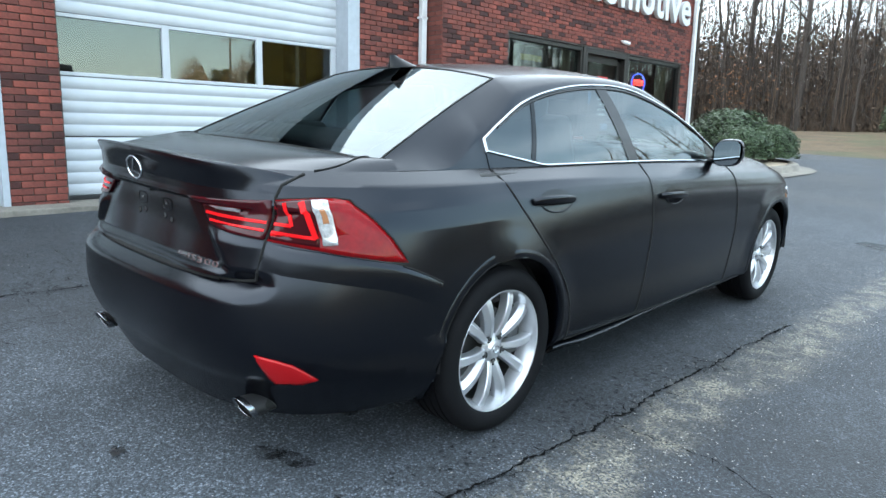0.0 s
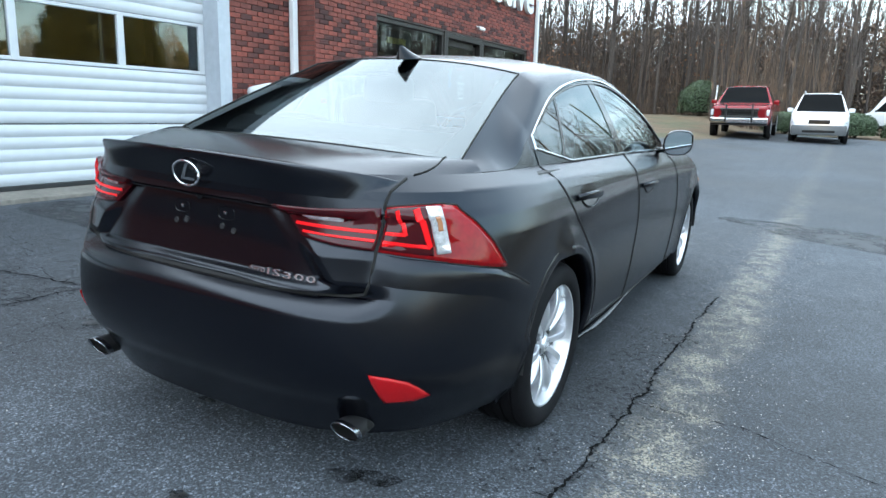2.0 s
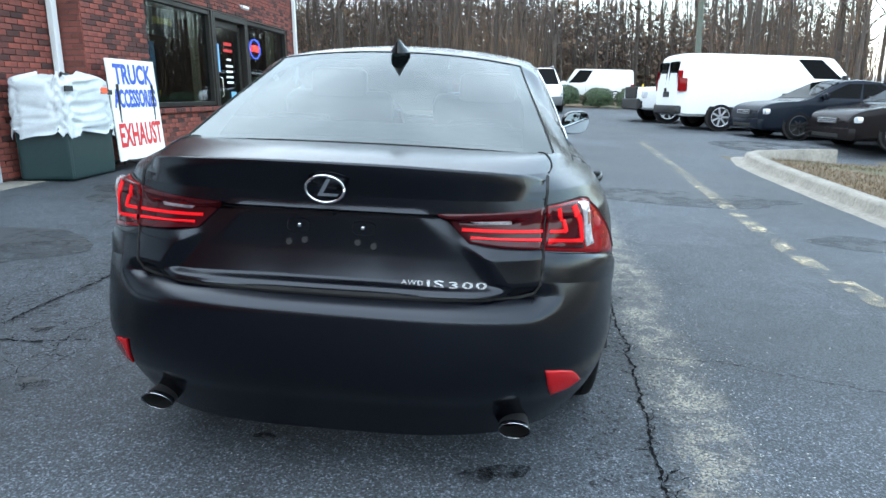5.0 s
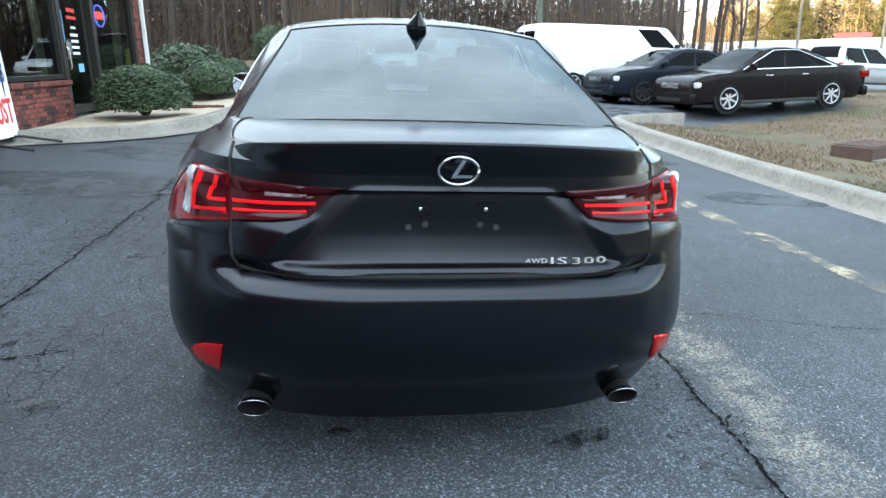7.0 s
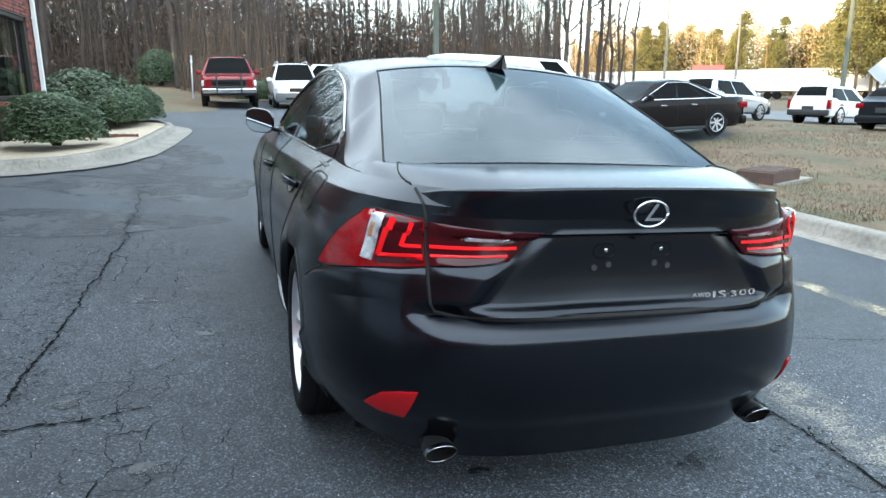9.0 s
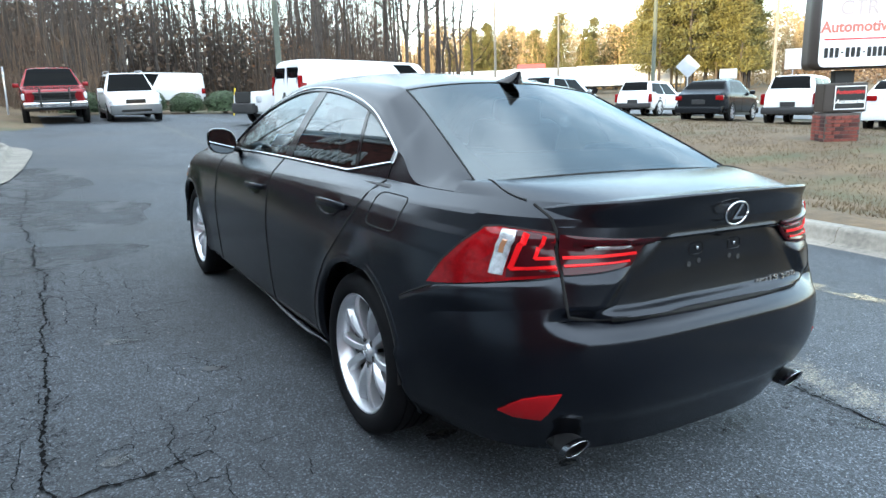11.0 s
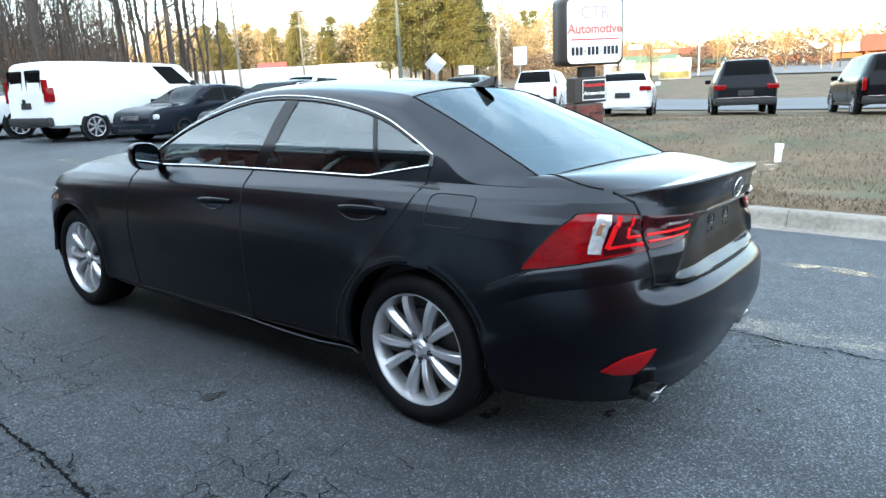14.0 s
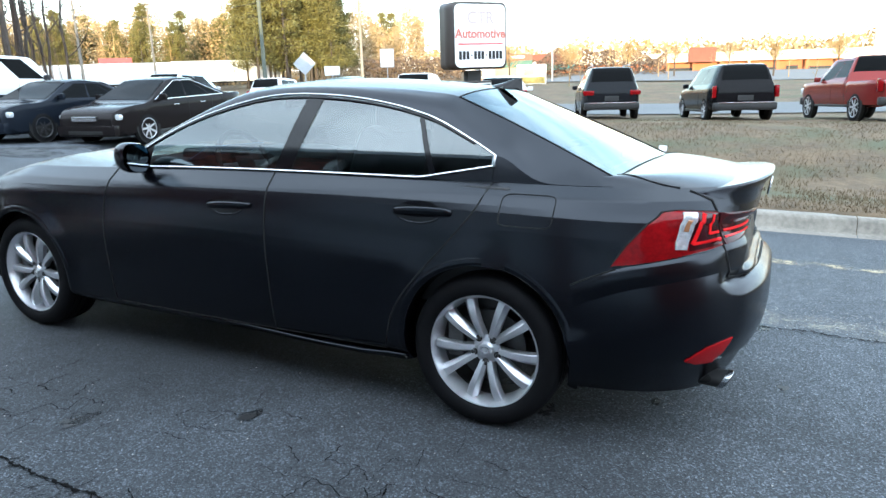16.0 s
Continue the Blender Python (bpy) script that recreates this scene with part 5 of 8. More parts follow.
def dress_sedan(car):
    for side in (1, -1):
        # tail lamps: boot half, wing half, light bars, white strip, red flank
        def proud(u, z, off=0.0):
            """The wing lamp swells out round its white strip."""
            return unroll(u, z, off + 0.032 * math.exp(-((u - 0.675) / 0.055) ** 2) * smooth01(z, 0.765, 0.885) * (1 - smooth01(z, 0.895, 0.915)))
        lamp = part("tail_lamp", mirrored(slab([(0.295, 0.888), (0.44, 0.893), (0.583, 0.901), (0.583, 0.785), (0.48, 0.792), (0.383, 0.804)], 0.011, unroll, 9), side), DARKRED, car, "dark red wrap-round tail lamp with bright red bars", smooth=60)
        wing = part("tail_lamp", mirrored(slab([(0.592, 0.903), (0.66, 0.908), (0.71, 0.910), (0.755, 0.904), (0.84, 0.840), (0.92, 0.774), (0.985, 0.718), (0.91, 0.727), (0.84, 0.739), (0.76, 0.753), (0.70, 0.765), (0.592, 0.783)], 0.006, proud), side), REDLENS, car, "red wrap-round tail lamp", smooth=60)
        part("lens_field", mirrored(slab([(0.593, 0.899), (0.664, 0.904), (0.712, 0.772), (0.593, 0.788)], 0.0085, proud, 7), side), DARKRED, wing, smooth=60)
        for a, b in (((0.362, 0.842), (0.577, 0.834)), ((0.386, 0.820), (0.577, 0.808))):
            part("light_bar", mirrored(ribbon(along(a, b, 12), 0.0095, 0.0155, unroll), side), REDBAR, lamp)
        for a, b, wd in (((0.596, 0.832), (0.640, 0.828), 0.0095), ((0.640, 0.826), (0.614, 0.893), 0.0085), ((0.596, 0.806), (0.697, 0.794), 0.0105), ((0.697, 0.793), (0.646, 0.895), 0.0115)):
            part("light_bar", mirrored(ribbon(along(a, b, 6), wd, 0.0125, proud), side), REDBAR, wing)
        strip_lens = part("clear_strip", mirrored(slab([(0.661, 0.901), (0.699, 0.902), (0.752, 0.779), (0.718, 0.776)], 0.0125, proud, 7), side), CLEAR, wing, "clear turn-signal strip", smooth=60)
        part("amber_bulb", mirrored(slab([(0.684, 0.880), (0.697, 0.880), (0.717, 0.836), (0.703, 0.834)], 0.0145, proud), side), AMBER, strip_lens)
        rev = part("reversing_lamp", mirrored(slab([(0.384, 0.877), (0.493, 0.877), (0.493, 0.855), (0.397, 0.856)], 0.0145, unroll), side), CLEAR, lamp, "clear reversing lamp", smooth=60)
        for j in range(3):
            part("reflector_rib", mirrored(ribbon(along((0.402, 0.8615 + 0.005 * j), (0.490, 0.8615 + 0.005 * j)), 0.0016, 0.0165, unroll, 0.002), side), DARKMETAL, rev)
        top_edge = [(0.592, 0.905), (0.66, 0.911), (0.71, 0.913), (0.757, 0.907), (0.84, 0.843), (0.92, 0.777), (0.99, 0.717)]
        part("lamp_seam", tube([Vector((p.x * side, p.y, p.z)) for p in (unroll(u, z, 0.004) for u, z in ((top_edge[k][0] + (top_edge[k + 1][0] - top_edge[k][0]) * j / 4, top_edge[k][1] + (top_edge[k + 1][1] - top_edge[k][1]) * j / 4) for k in range(6) for j in range(4)))], 0.0035), GAP, wing)
        # the bumper's upper edge, folded out under the lamp and down to the wheel opening
        edge_line = [(0.594, 0.775), (0.66, 0.764), (0.72, 0.755), (0.84, 0.733), (0.93, 0.715), (1.00, 0.694), (1.08, 0.664), (1.15, 0.634)]
        rows = []
        for i in range(29):
            u = 0.594 + (1.15 - 0.594) * i / 28
            z = spline(edge_line, u)
            k = smooth01(u, 0.594, 0.62) * (1 - 0.75 * smooth01(u, 0.95, 1.15))
            rows.append([unroll(u, z + 0.004, 0.0006), unroll(u, z - 0.008, 0.002 + 0.007 * k), unroll(u, z - 0.014, 0.0022 + 0.0078 * k), unroll(u, z - 0.04, 0.001 + 0.006 * k), unroll(u, z - 0.075, 0.0004)])
        bm = grid(rows)
        bmesh.ops.recalc_face_normals(bm, faces=bm.faces)
        part("bumper_edge", mirrored(bm, side), SATIN, car, smooth=45)
        part("panel_gap", tube([Vector((p.x * side, p.y, p.z)) for p in (unroll(u, spline(edge_line, u) + 0.005, 0.001) for u in [0.97 + 0.18 * i / 12 for i in range(13)])], 0.003, 5), GAP, car)
        # rear reflectors, exhausts
        part("reflector", mirrored(slab([(0.617, 0.451), (0.665, 0.440), (0.70, 0.425), (0.718, 0.403), (0.735, 0.372), (0.700, 0.356), (0.638, 0.352), (0.628, 0.40)], 0.007, lambda u, z, o: at_x(u, z, o)), side), REFLEX, car, "red bumper reflector", smooth=60)
        oval = [2 * math.pi * k / 28 for k in range(28)]

        def rings(table):
            return grid([[(side * 0.542 + rx * math.cos(a), y - 0.020 * math.sin(a), 0.254 + 1.22 * rz * math.sin(a)) for a in oval] for y, rx, rz in table], close=True)
        pipe = part("exhaust_tip", rings(((-0.866, 0.0465, 0.0295), (-0.885, 0.0475, 0.030), (-0.889, 0.0465, 0.029), (-0.886, 0.0445, 0.027), (-0.880, 0.044, 0.0265))), PIPE, car, "polished oval exhaust tip", smooth=50)
        part("exhaust_pipe", rings(((-0.866, 0.046, 0.029), (-0.80, 0.040, 0.026), (-0.60, 0.034, 0.026))), PLAST, pipe, smooth=50)
        part("exhaust_bore", rings(((-0.880, 0.044, 0.0265), (-0.80, 0.042, 0.0245), (-0.78, 0.001, 0.001))), GAP, pipe)
        # door handles in their cups
        for yc, zc, dz in ((0.275, 0.857, 0.009), (1.265, 0.817, 0.013)):
            cup = []
            for k in range(9):
                t = 1 - k / 8
                cup.append([at_y(yc + 0.02 + 0.105 * t * math.cos(a), zc + 0.043 * t * math.sin(a), 0.0015, side) for a in [2 * math.pi * i / 28 for i in range(28)]])
            part("handle_cup", grid(cup, close=True), GLOSSK, car, smooth=60)
            part("cup_rim", tube([at_y(yc + 0.02 + 0.104 * math.cos(a), zc + 0.042 * math.sin(a), 0.002, side) for a in [radians(185 + 170 * i / 20) for i in range(21)]], 0.0035, 6, taper=[0.001 + 0.0035 * math.sin(math.pi * i / 20) for i in range(21)]), SATIN, car, smooth=60)
            rows = []
            for i in range(17):
                u = i / 16
                y = yc - 0.128 + 0.256 * u
                z = zc + dz * (0.5 - u)
                lift = 0.036 * math.sin(math.pi * min(1, max(0, u))) ** 0.35
                h = 0.0125 + 0.004 * math.sin(math.pi * u)
                c = at_y(y, z, lift, side)
                nrm = (c - at_y(y, z, 0, side))
                nrm = nrm.normalized() if nrm.length > 1e-6 else Vector((side, 0, 0))
                rows.append([c + nrm * (0.008 * math.cos(a)) + Vector((0, 0, h * math.sin(a))) for a in [2 * math.pi * k / 10 for k in range(10)]])
            part("door_handle", grid(rows, close=True), SATIN, car, smooth=60)
        # mirrors
        mx = side * 0.898
        rows = []
        for i in range(13):
            u = i / 12
            y = 1.80 + 0.15 * u
            k = math.sqrt(max(0.0, 1 - max(0, (u - 0.15) / 0.85) ** 2.2)) if u > 0.15 else 0.94 + 0.06 * u / 0.15
            ring = []
            for j in range(24):
                a = 2 * math.pi * j / 24
                c, s_ = math.cos(a), math.sin(a)
                ring.append((mx + side * 0.084 * k * math.copysign(abs(c) ** 0.7, c) - side * 0.03 * u, y, 1.012 + k * 0.074 * math.copysign(abs(s_) ** 0.75, s_) + 0.012 * k * c))
            rows.append(ring)
        mir = part("wing_mirror", grid(rows, close=True), SATIN, car, smooth=60)
        rows = []
        for t in (1, 0.02):
            row = []
            for a in [2 * math.pi * j / 24 for j in range(24)]:
                c, s_ = math.cos(a), math.sin(a)
                px, pz = 0.076 * t * math.copysign(abs(c) ** 0.7, c), 0.066 * t * math.copysign(abs(s_) ** 0.75, s_) + 0.012 * t * c
                row.append((mx + side * px, 1.791 - 0.20 * px - 0.03 * pz, 1.012 + pz))
            rows.append(row)
        part("mirror_glass", grid(rows, close=True), MIRROR, mir, "mirror glass")
        rows = [[(side * (0.76 + 0.105 * t), 1.90 - 0.02 * t + 0.045 * math.cos(a), 0.952 + 0.018 * t + 0.016 * math.sin(a)) for a in [2 * math.pi * j / 12 for j in range(12)]] for t in (0, 0.5, 1.0)]
        part("mirror_foot", grid(rows, close=True), GLOSSK, mir, smooth=60)
        part("head_lamp", mirrored(slab([(0, 0.70), (0.32, 0.755), (0.40, 0.745), (0.20, 0.66), (0.02, 0.65)], 0.006, lambda u, z, o: at_y(3.42 - u, z, o)), side), CLEAR, car, smooth=60)
        part("side_marker", mirrored(slab([(0, 0.70), (0.10, 0.715), (0.10, 0.69), (0, 0.68)], 0.006, lambda u, z, o: at_y(3.10 - u, z, o)), side), AMBER, car)
    # boot spoiler
    LIP = [(0.0, Vector((0, -0.972, 1.018))), (0.2, Vector((0.20, -0.964, 1.016))), (0.4, Vector((0.40, -0.920, 1.006))), (0.5, Vector((0.50, -0.862, 0.996))), (0.55, Vector((0.55, -0.800, 0.985))), (0.587, Vector((0.587, -0.737, 0.969)))]
    rows = []
    for i in range(-36, 37):
        u = abs(i) / 36 * 0.587
        p = spline(LIP, u).copy()
        p.x = math.copysign(p.x, i) if i else 0
        k = (u / 0.587) ** 3
        low = at_x(p.x, 0.925 - 0.004 * k, 0.0015)
        rows.append([Vector((p.x, p.y + 0.17 * (1 - 0.72 * k), 0.998 - 0.030 * k)), Vector((p.x, p.y + 0.075 * (1 - 0.6 * k), p.z - 0.008)), p + Vector((0, 0.016, -0.0005)), p + Vector((0, 0.004, 0)), p + Vector((0, 0.0, -0.006)), p.lerp(low, 0.5) + Vector((0, 0.005, 0)), low])
    for first in (True, False):
        edge_row = rows[0] if first else rows[-1]
        end = [q + Vector((-0.003 if first else 0.003, 0.010, -0.022)) for q in edge_row]
        rows = [end] + rows if first else rows + [end]
    part("boot_spoiler", grid(rows), SATIN, car, smooth=38)
    # shark-fin aerial
    rows = []
    for i in range(11):
        t = i / 10
        z0 = 1.338 + 0.056 * t
        y0, y1 = 0.172 + 0.004 * t, 0.335 - 0.135 * t ** 0.75
        yy = (y0 + y1) / 2
        L, w = (y1 - y0) / 2 + 0.004, 0.036 * (1 - t) ** 1.2 + 0.005
        rows.append([(w * math.cos(a), yy + L * math.sin(a), z0 + 0.022 * (math.sin(a) * 0.5 + 0.5) * (1 - t)) for a in [2 * math.pi * k / 18 for k in range(18)]])
    part("roof_aerial", grid(rows, close=True), GLOSSK, car, "black shark-fin roof aerial", smooth=60)
    # emblem: an oval ring with a slanted bar; letters; plate holes; camera
    tilt = pose(0, -0.956, 0.944, 90 + 9, 0, 0)
    ring = [tilt @ Vector((0.052 * math.cos(a), 0.037 * math.sin(a), 0.0)) for a in [2 * math.pi * k / 40 for k in range(41)]]
    em = part("emblem", tube(ring, 0.0042, 8), CHROME, car, "chrome oval emblem", smooth=60)
    part("emblem_bar", prism([(-0.020, -0.018), (0.034, -0.018), (0.037, -0.010), (-0.004, -0.010), (0.018, 0.029), (0.007, 0.031)], 0.005, tilt), CHROME, em)
    for word, x0, x1, h in (("AWD", 0.203, 0.265, 0.0135), ("IS", 0.275, 0.322, 0.021), ("300", 0.335, 0.439, 0.0185)):
        x = (x0 + x1) / 2
        p, q = at_x(x, 0.689, 0.003), at_x(x + 0.02, 0.689, 0.003)
        yaw = math.degrees(math.atan2(q.y - p.y, q.x - p.x))
        bm = text_mesh(word, 0.025, 0.005, bold=0.0002, space=1.15)
        lo, hi = [Vector([f(v.co[k] for v in bm.verts) for k in range(3)]) for f in (min, max)]
        bmesh.ops.translate(bm, vec=-(lo + hi) / 2, verts=bm.verts)
        bmesh.ops.scale(bm, vec=((x1 - x0) / (hi.x - lo.x), h / (hi.y - lo.y), 1), verts=bm.verts)
        bm.transform(pose(p.x, p.y, p.z, 80, 0, yaw))
        part("badge", bm, BADGE, car, "chrome boot lettering")
    for side in (-1, 1):
        pts = []
        for a in [2 * math.pi * k / 32 for k in range(33)]:
            c, s_ = math.cos(a), math.sin(a)
            pts.append(at_x(side * 0.0925 + 0.032 * math.copysign(abs(c) ** 0.6, c), 0.828 + 0.019 * math.copysign(abs(s_) ** 0.6, s_), 0.0))
        part("plate_mount", tube(pts, 0.0022, 6), GLOSSK, car)
        b = at_x(side * 0.089, 0.830, 0.002)
        part("bolt", box((0.010, 0.004, 0.010), b, 0.002), CHROME, car)
        for dx, z in ((0.120, 0.780), (0.075, 0.788)):
            pts = [at_x(side * dx + 0.0095 * math.cos(a), z + 0.0095 * math.sin(a), 0.0) for a in [2 * math.pi * k / 20 for k in range(21)]]
            part("plate_hole", tube(pts, 0.0016, 6), GLOSSK, car)
            part("hole_plug", grid([[at_x(side * dx + k * math.cos(a), z + k * math.sin(a), 0.0012) for a in [2 * math.pi * i / 16 for i in range(16)]] for k in (0.0085, 0.0045, 0.0002)], close=True), PLAST, car)
    part("reversing_camera", box((0.024, 0.02, 0.016), at_x(0.0, 0.872, 0.002), 0.005), GLOSSK, car)
    part("lid_edge", tube([at_x(0.30 * i / 12, 0.880, 0.0035) for i in range(-12, 13)], 0.003), GLOSSK, car)


dress_sedan(sedan)


# wheels: tyre, rim with ten spokes, hub cap and nuts
def wheel_parts(car, y, side):
    hub = new("wheel")
    hub.parent = car
    hub.matrix_basis = pose(side * 0.845, y, 0.317) @ Matrix.Diagonal((side, 1, 1, 1))
    prof = [(-0.195, 0.225), (-0.205, 0.245), (-0.212, 0.275), (-0.205, 0.300), (-0.188, 0.312)]
    for g in (-0.155, -0.115, -0.075, -0.035):
        prof += [(g - 0.006, 0.316), (g - 0.005, 0.309), (g + 0.005, 0.309), (g + 0.006, 0.316)]
    prof += [(-0.008, 0.311), (0.006, 0.303), (0.016, 0.285), (0.019, 0.265), (0.015, 0.245), (0.007, 0.234), (-0.004, 0.229), (-0.02, 0.225)]
    part("tyre", lathe(prof, 72), RUBBER, hub, "black road tyre", smooth=40)
    rim = part("rim", lathe([(0.003, 0.234), (0.006, 0.231), (0.004, 0.226), (-0.010, 0.221), (-0.028, 0.214), (-0.070, 0.206)], 72), ALLOY, hub, "silver ten-spoke alloy rim", smooth=40)
    part("barrel", lathe([(-0.070, 0.206), (-0.16, 0.200), (-0.19, 0.215)], 48), DARKMETAL, rim, smooth=40)
    for k in range(10):
        a0 = math.radians(36 * k + (2.5 if k % 2 else -2.5))
        rows = []
        for i in range(9):
            u = i / 8
            r = 0.048 + 0.176 * u
            a = a0 + (0.07 if k % 2 else -0.07) * (1 - u) ** 2
            w = 0.0150 + 0.0090 * u
            x0 = -0.012 - 0.020 * (1 - u) ** 2 + 0.008 * math.sin(math.pi * u) - 0.010 * u ** 6
            c, s = math.cos(a), math.sin(a)
            row = []
            for dw, dx in ((-1.0, -0.040), (-1.0, -0.004), (-0.86, 0.0), (0.22, 0.002), (0.34, 0.000), (1.0, -0.018), (1.0, -0.040)):
                t = dw * w * (1 if k % 2 else -1)
                row.append((x0 + dx, r * c - t * s, r * s + t * c))
            rows.append(row)
        bm = grid(rows)
        bmesh.ops.recalc_face_normals(bm, faces=bm.faces)
        part("spoke", bm, ALLOY, rim, smooth=14)
    part("hub_cap", lathe([(-0.018, 0.0005), (-0.018, 0.022), (-0.020, 0.027), (-0.030, 0.034), (-0.040, 0.060)], 32), ALLOY, hub, smooth=30)
    part("hub_emblem", tube([(-0.017, 0.017 * math.cos(a), 0.013 * math.sin(a)) for a in [2 * math.pi * k / 20 for k in range(21)]], 0.0015, 5), CHROME, hub)
    for k in range(5):
        a = radians(72 * k + 18 + 36)
        at = Vector((0, 0.0525 * math.cos(a), 0.0525 * math.sin(a)))
        bm = lathe([(-0.026, 0.0005), (-0.026, 0.0065), (-0.030, 0.009), (-0.045, 0.009)], 10)
        bmesh.ops.translate(bm, vec=at, verts=bm.verts)
        nut = part("wheel_nut", bm, DARKMETAL, hub, smooth=30)
        bm = lathe([(-0.0285, 0.009), (-0.0275, 0.0145)], 16)
        bmesh.ops.translate(bm, vec=at, verts=bm.verts)
        part("nut_well", bm, GAP, hub)
    part("brake_disc", lathe([(-0.085, 0.02), (-0.085, 0.150), (-0.10, 0.150), (-0.10, 0.02)], 40), DARKMETAL, hub, smooth=30)
    part("brake_caliper", box((0.06, 0.07, 0.16), (-0.08, 0.145, 0.02), 0.01), DARKMETAL, hub)
    return hub


for wy in (0.0, WB):
    for ws in (1, -1):
        wheel_parts(sedan, wy, ws)


# cabin inside: floor, dashboard, steering wheel, seats
def seat_form(w, d, h, lean):
    bm = box((w, d, 0.16), (0, 0, 0.08), 0.05, 3)
    box((w, 0.14, h), (0, -d / 2 + 0.02 - lean * 0.4, 0.10 + h / 2), 0.05, 3, bm, Matrix.Rotation(radians(lean * 60), 4, 'X'))
    return bm


def furnish_sedan(car):
    part("cabin_floor", box((1.30, 2.35, 0.04), (0, 0.85, 0.40)), LEATHER, car)
    part("parcel_shelf", box((1.20, 0.42, 0.03), (0, -0.22, 0.965), 0.01), LEATHER, car)
    for side in (-1, 1):
        part("door_lining", box((0.05, 2.1, 0.50), (side * 0.735, 0.98, 0.715), 0.02), LEATHER, car)
        bm = seat_form(0.52, 0.50, 0.60, 0.32)
        bm.transform(pose(side * 0.36, 1.10, 0.48))
        seat = part("front_seat", bm, LEATHER, car, "black leather front seat", smooth=60)
        part("head_rest", box((0.27, 0.11, 0.19), (side * 0.36, 0.66, 1.185), 0.045, 3), LEATHER, seat, smooth=60)
        part("rear_head_rest", box((0.25, 0.10, 0.12), (side * 0.36, -0.02, 1.03), 0.04, 3), LEATHER, car, smooth=60)
    bm = seat_form(1.26, 0.50, 0.52, 0.38)
    bm.transform(pose(0, 0.33, 0.46))
    part("rear_bench", bm, LEATHER, car, "black leather rear bench", smooth=60)
    part("brake_lamp", box((0.24, 0.05, 0.022), (0, -0.335, 0.992), 0.006), mat("grey lamp cover", (0.30, 0.31, 0.32), 0.4, vary=0.05), car, "high brake lamp on the parcel shelf")
    part("dashboard", box((1.36, 0.42, 0.26), (0, 1.92, 0.86), 0.07, 3), LEATHER, car, smooth=60)
    part("binnacle", box((0.34, 0.20, 0.10), (-0.37, 1.80, 0.985), 0.04, 3), LEATHER, car, smooth=60)
    part("centre_console", box((0.24, 0.90, 0.22), (0, 1.35, 0.56), 0.04), LEATHER, car, smooth=60)
    tilt = pose(-0.37, 1.60, 0.945, 68, 0, 0)
    wheel = part("steering_wheel", tube([tilt @ Vector((0.185 * math.cos(a), 0.185 * math.sin(a), 0)) for a in [2 * math.pi * k / 32 for k in range(33)]], 0.016, 8), LEATHER, car, smooth=60)
    part("wheel_boss", box((0.14, 0.11, 0.05), (0, 0, -0.01), 0.03), LEATHER, wheel)
    wheel.children[0].matrix_basis = tilt
    part("wheel_spoke", box((0.34, 0.035, 0.015), (0, 0, 0), 0.005), ALLOY, wheel).matrix_basis = tilt
    part("interior_mirror", box((0.24, 0.03, 0.065), (0, 1.50, 1.275), 0.015), GLOSSK, car)
    part("paper_floor_sheet", box((0.42, 0.30, 0.004), (-0.42, 1.74, 0.985), rot=Matrix.Rotation(radians(-28), 4, 'X')), BLUEPAPER, car, "blue paper sheet on the dashboard")


furnish_sedan(sedan)


# ---- things in front of the shop ----
def board_sign():
    """The A-frame-like board on two black feet."""
    m = Matrix.Translation((-4.34, 6.05, lot(-4.3, 6.0))) @ Matrix.Rotation(radians(92), 4, 'Z')
    s = thing("sign_board", m, "white sign board with blue and red words on black feet", "sign")
    w, h = 1.22, 1.26
    lean = Matrix.Translation((0, 0, 0.10)) @ Matrix.Rotation(radians(-3), 4, 'X')
    part("panel", box((w, 0.02, h), (0, 0, h / 2), 0.003, 1), PAPER, s).matrix_basis = lean
    for word, z, size, ink in (("TRUCK", 1.06, 0.30, BLUEINK), ("ACCESSORIES", 0.76, 0.27, BLUEINK), ("EXHAUST", 0.30, 0.36, REDINK)):
        bm = text_mesh(word, size, 0.003, bold=0.010, space=1.02)
        xs = [v.co.x for v in bm.verts]
        k = 0.90 * w / (max(xs) - min(xs)) if word != "TRUCK" else 0.80 * w / (max(xs) - min(xs))
        bmesh.ops.scale(bm, vec=(k, 1.12, 1), verts=bm.verts)
        bm.transform(lean @ pose(0, -0.0125, z, 90, 0, 0))
        part("lettering", bm, ink, s)
    for x in (-0.45, 0.45):
        part("foot", tube([(x, 0.35, 0.03), (x, 0.05, 0.10), (x, -0.10, 0.10), (x, -0.55, 0.02)], 0.018, 6), BLACKW, s)
        part("post", box((0.03, 0.03, 1.0), (x, 0.03, 0.55)), BLACKW, s)


board_sign()


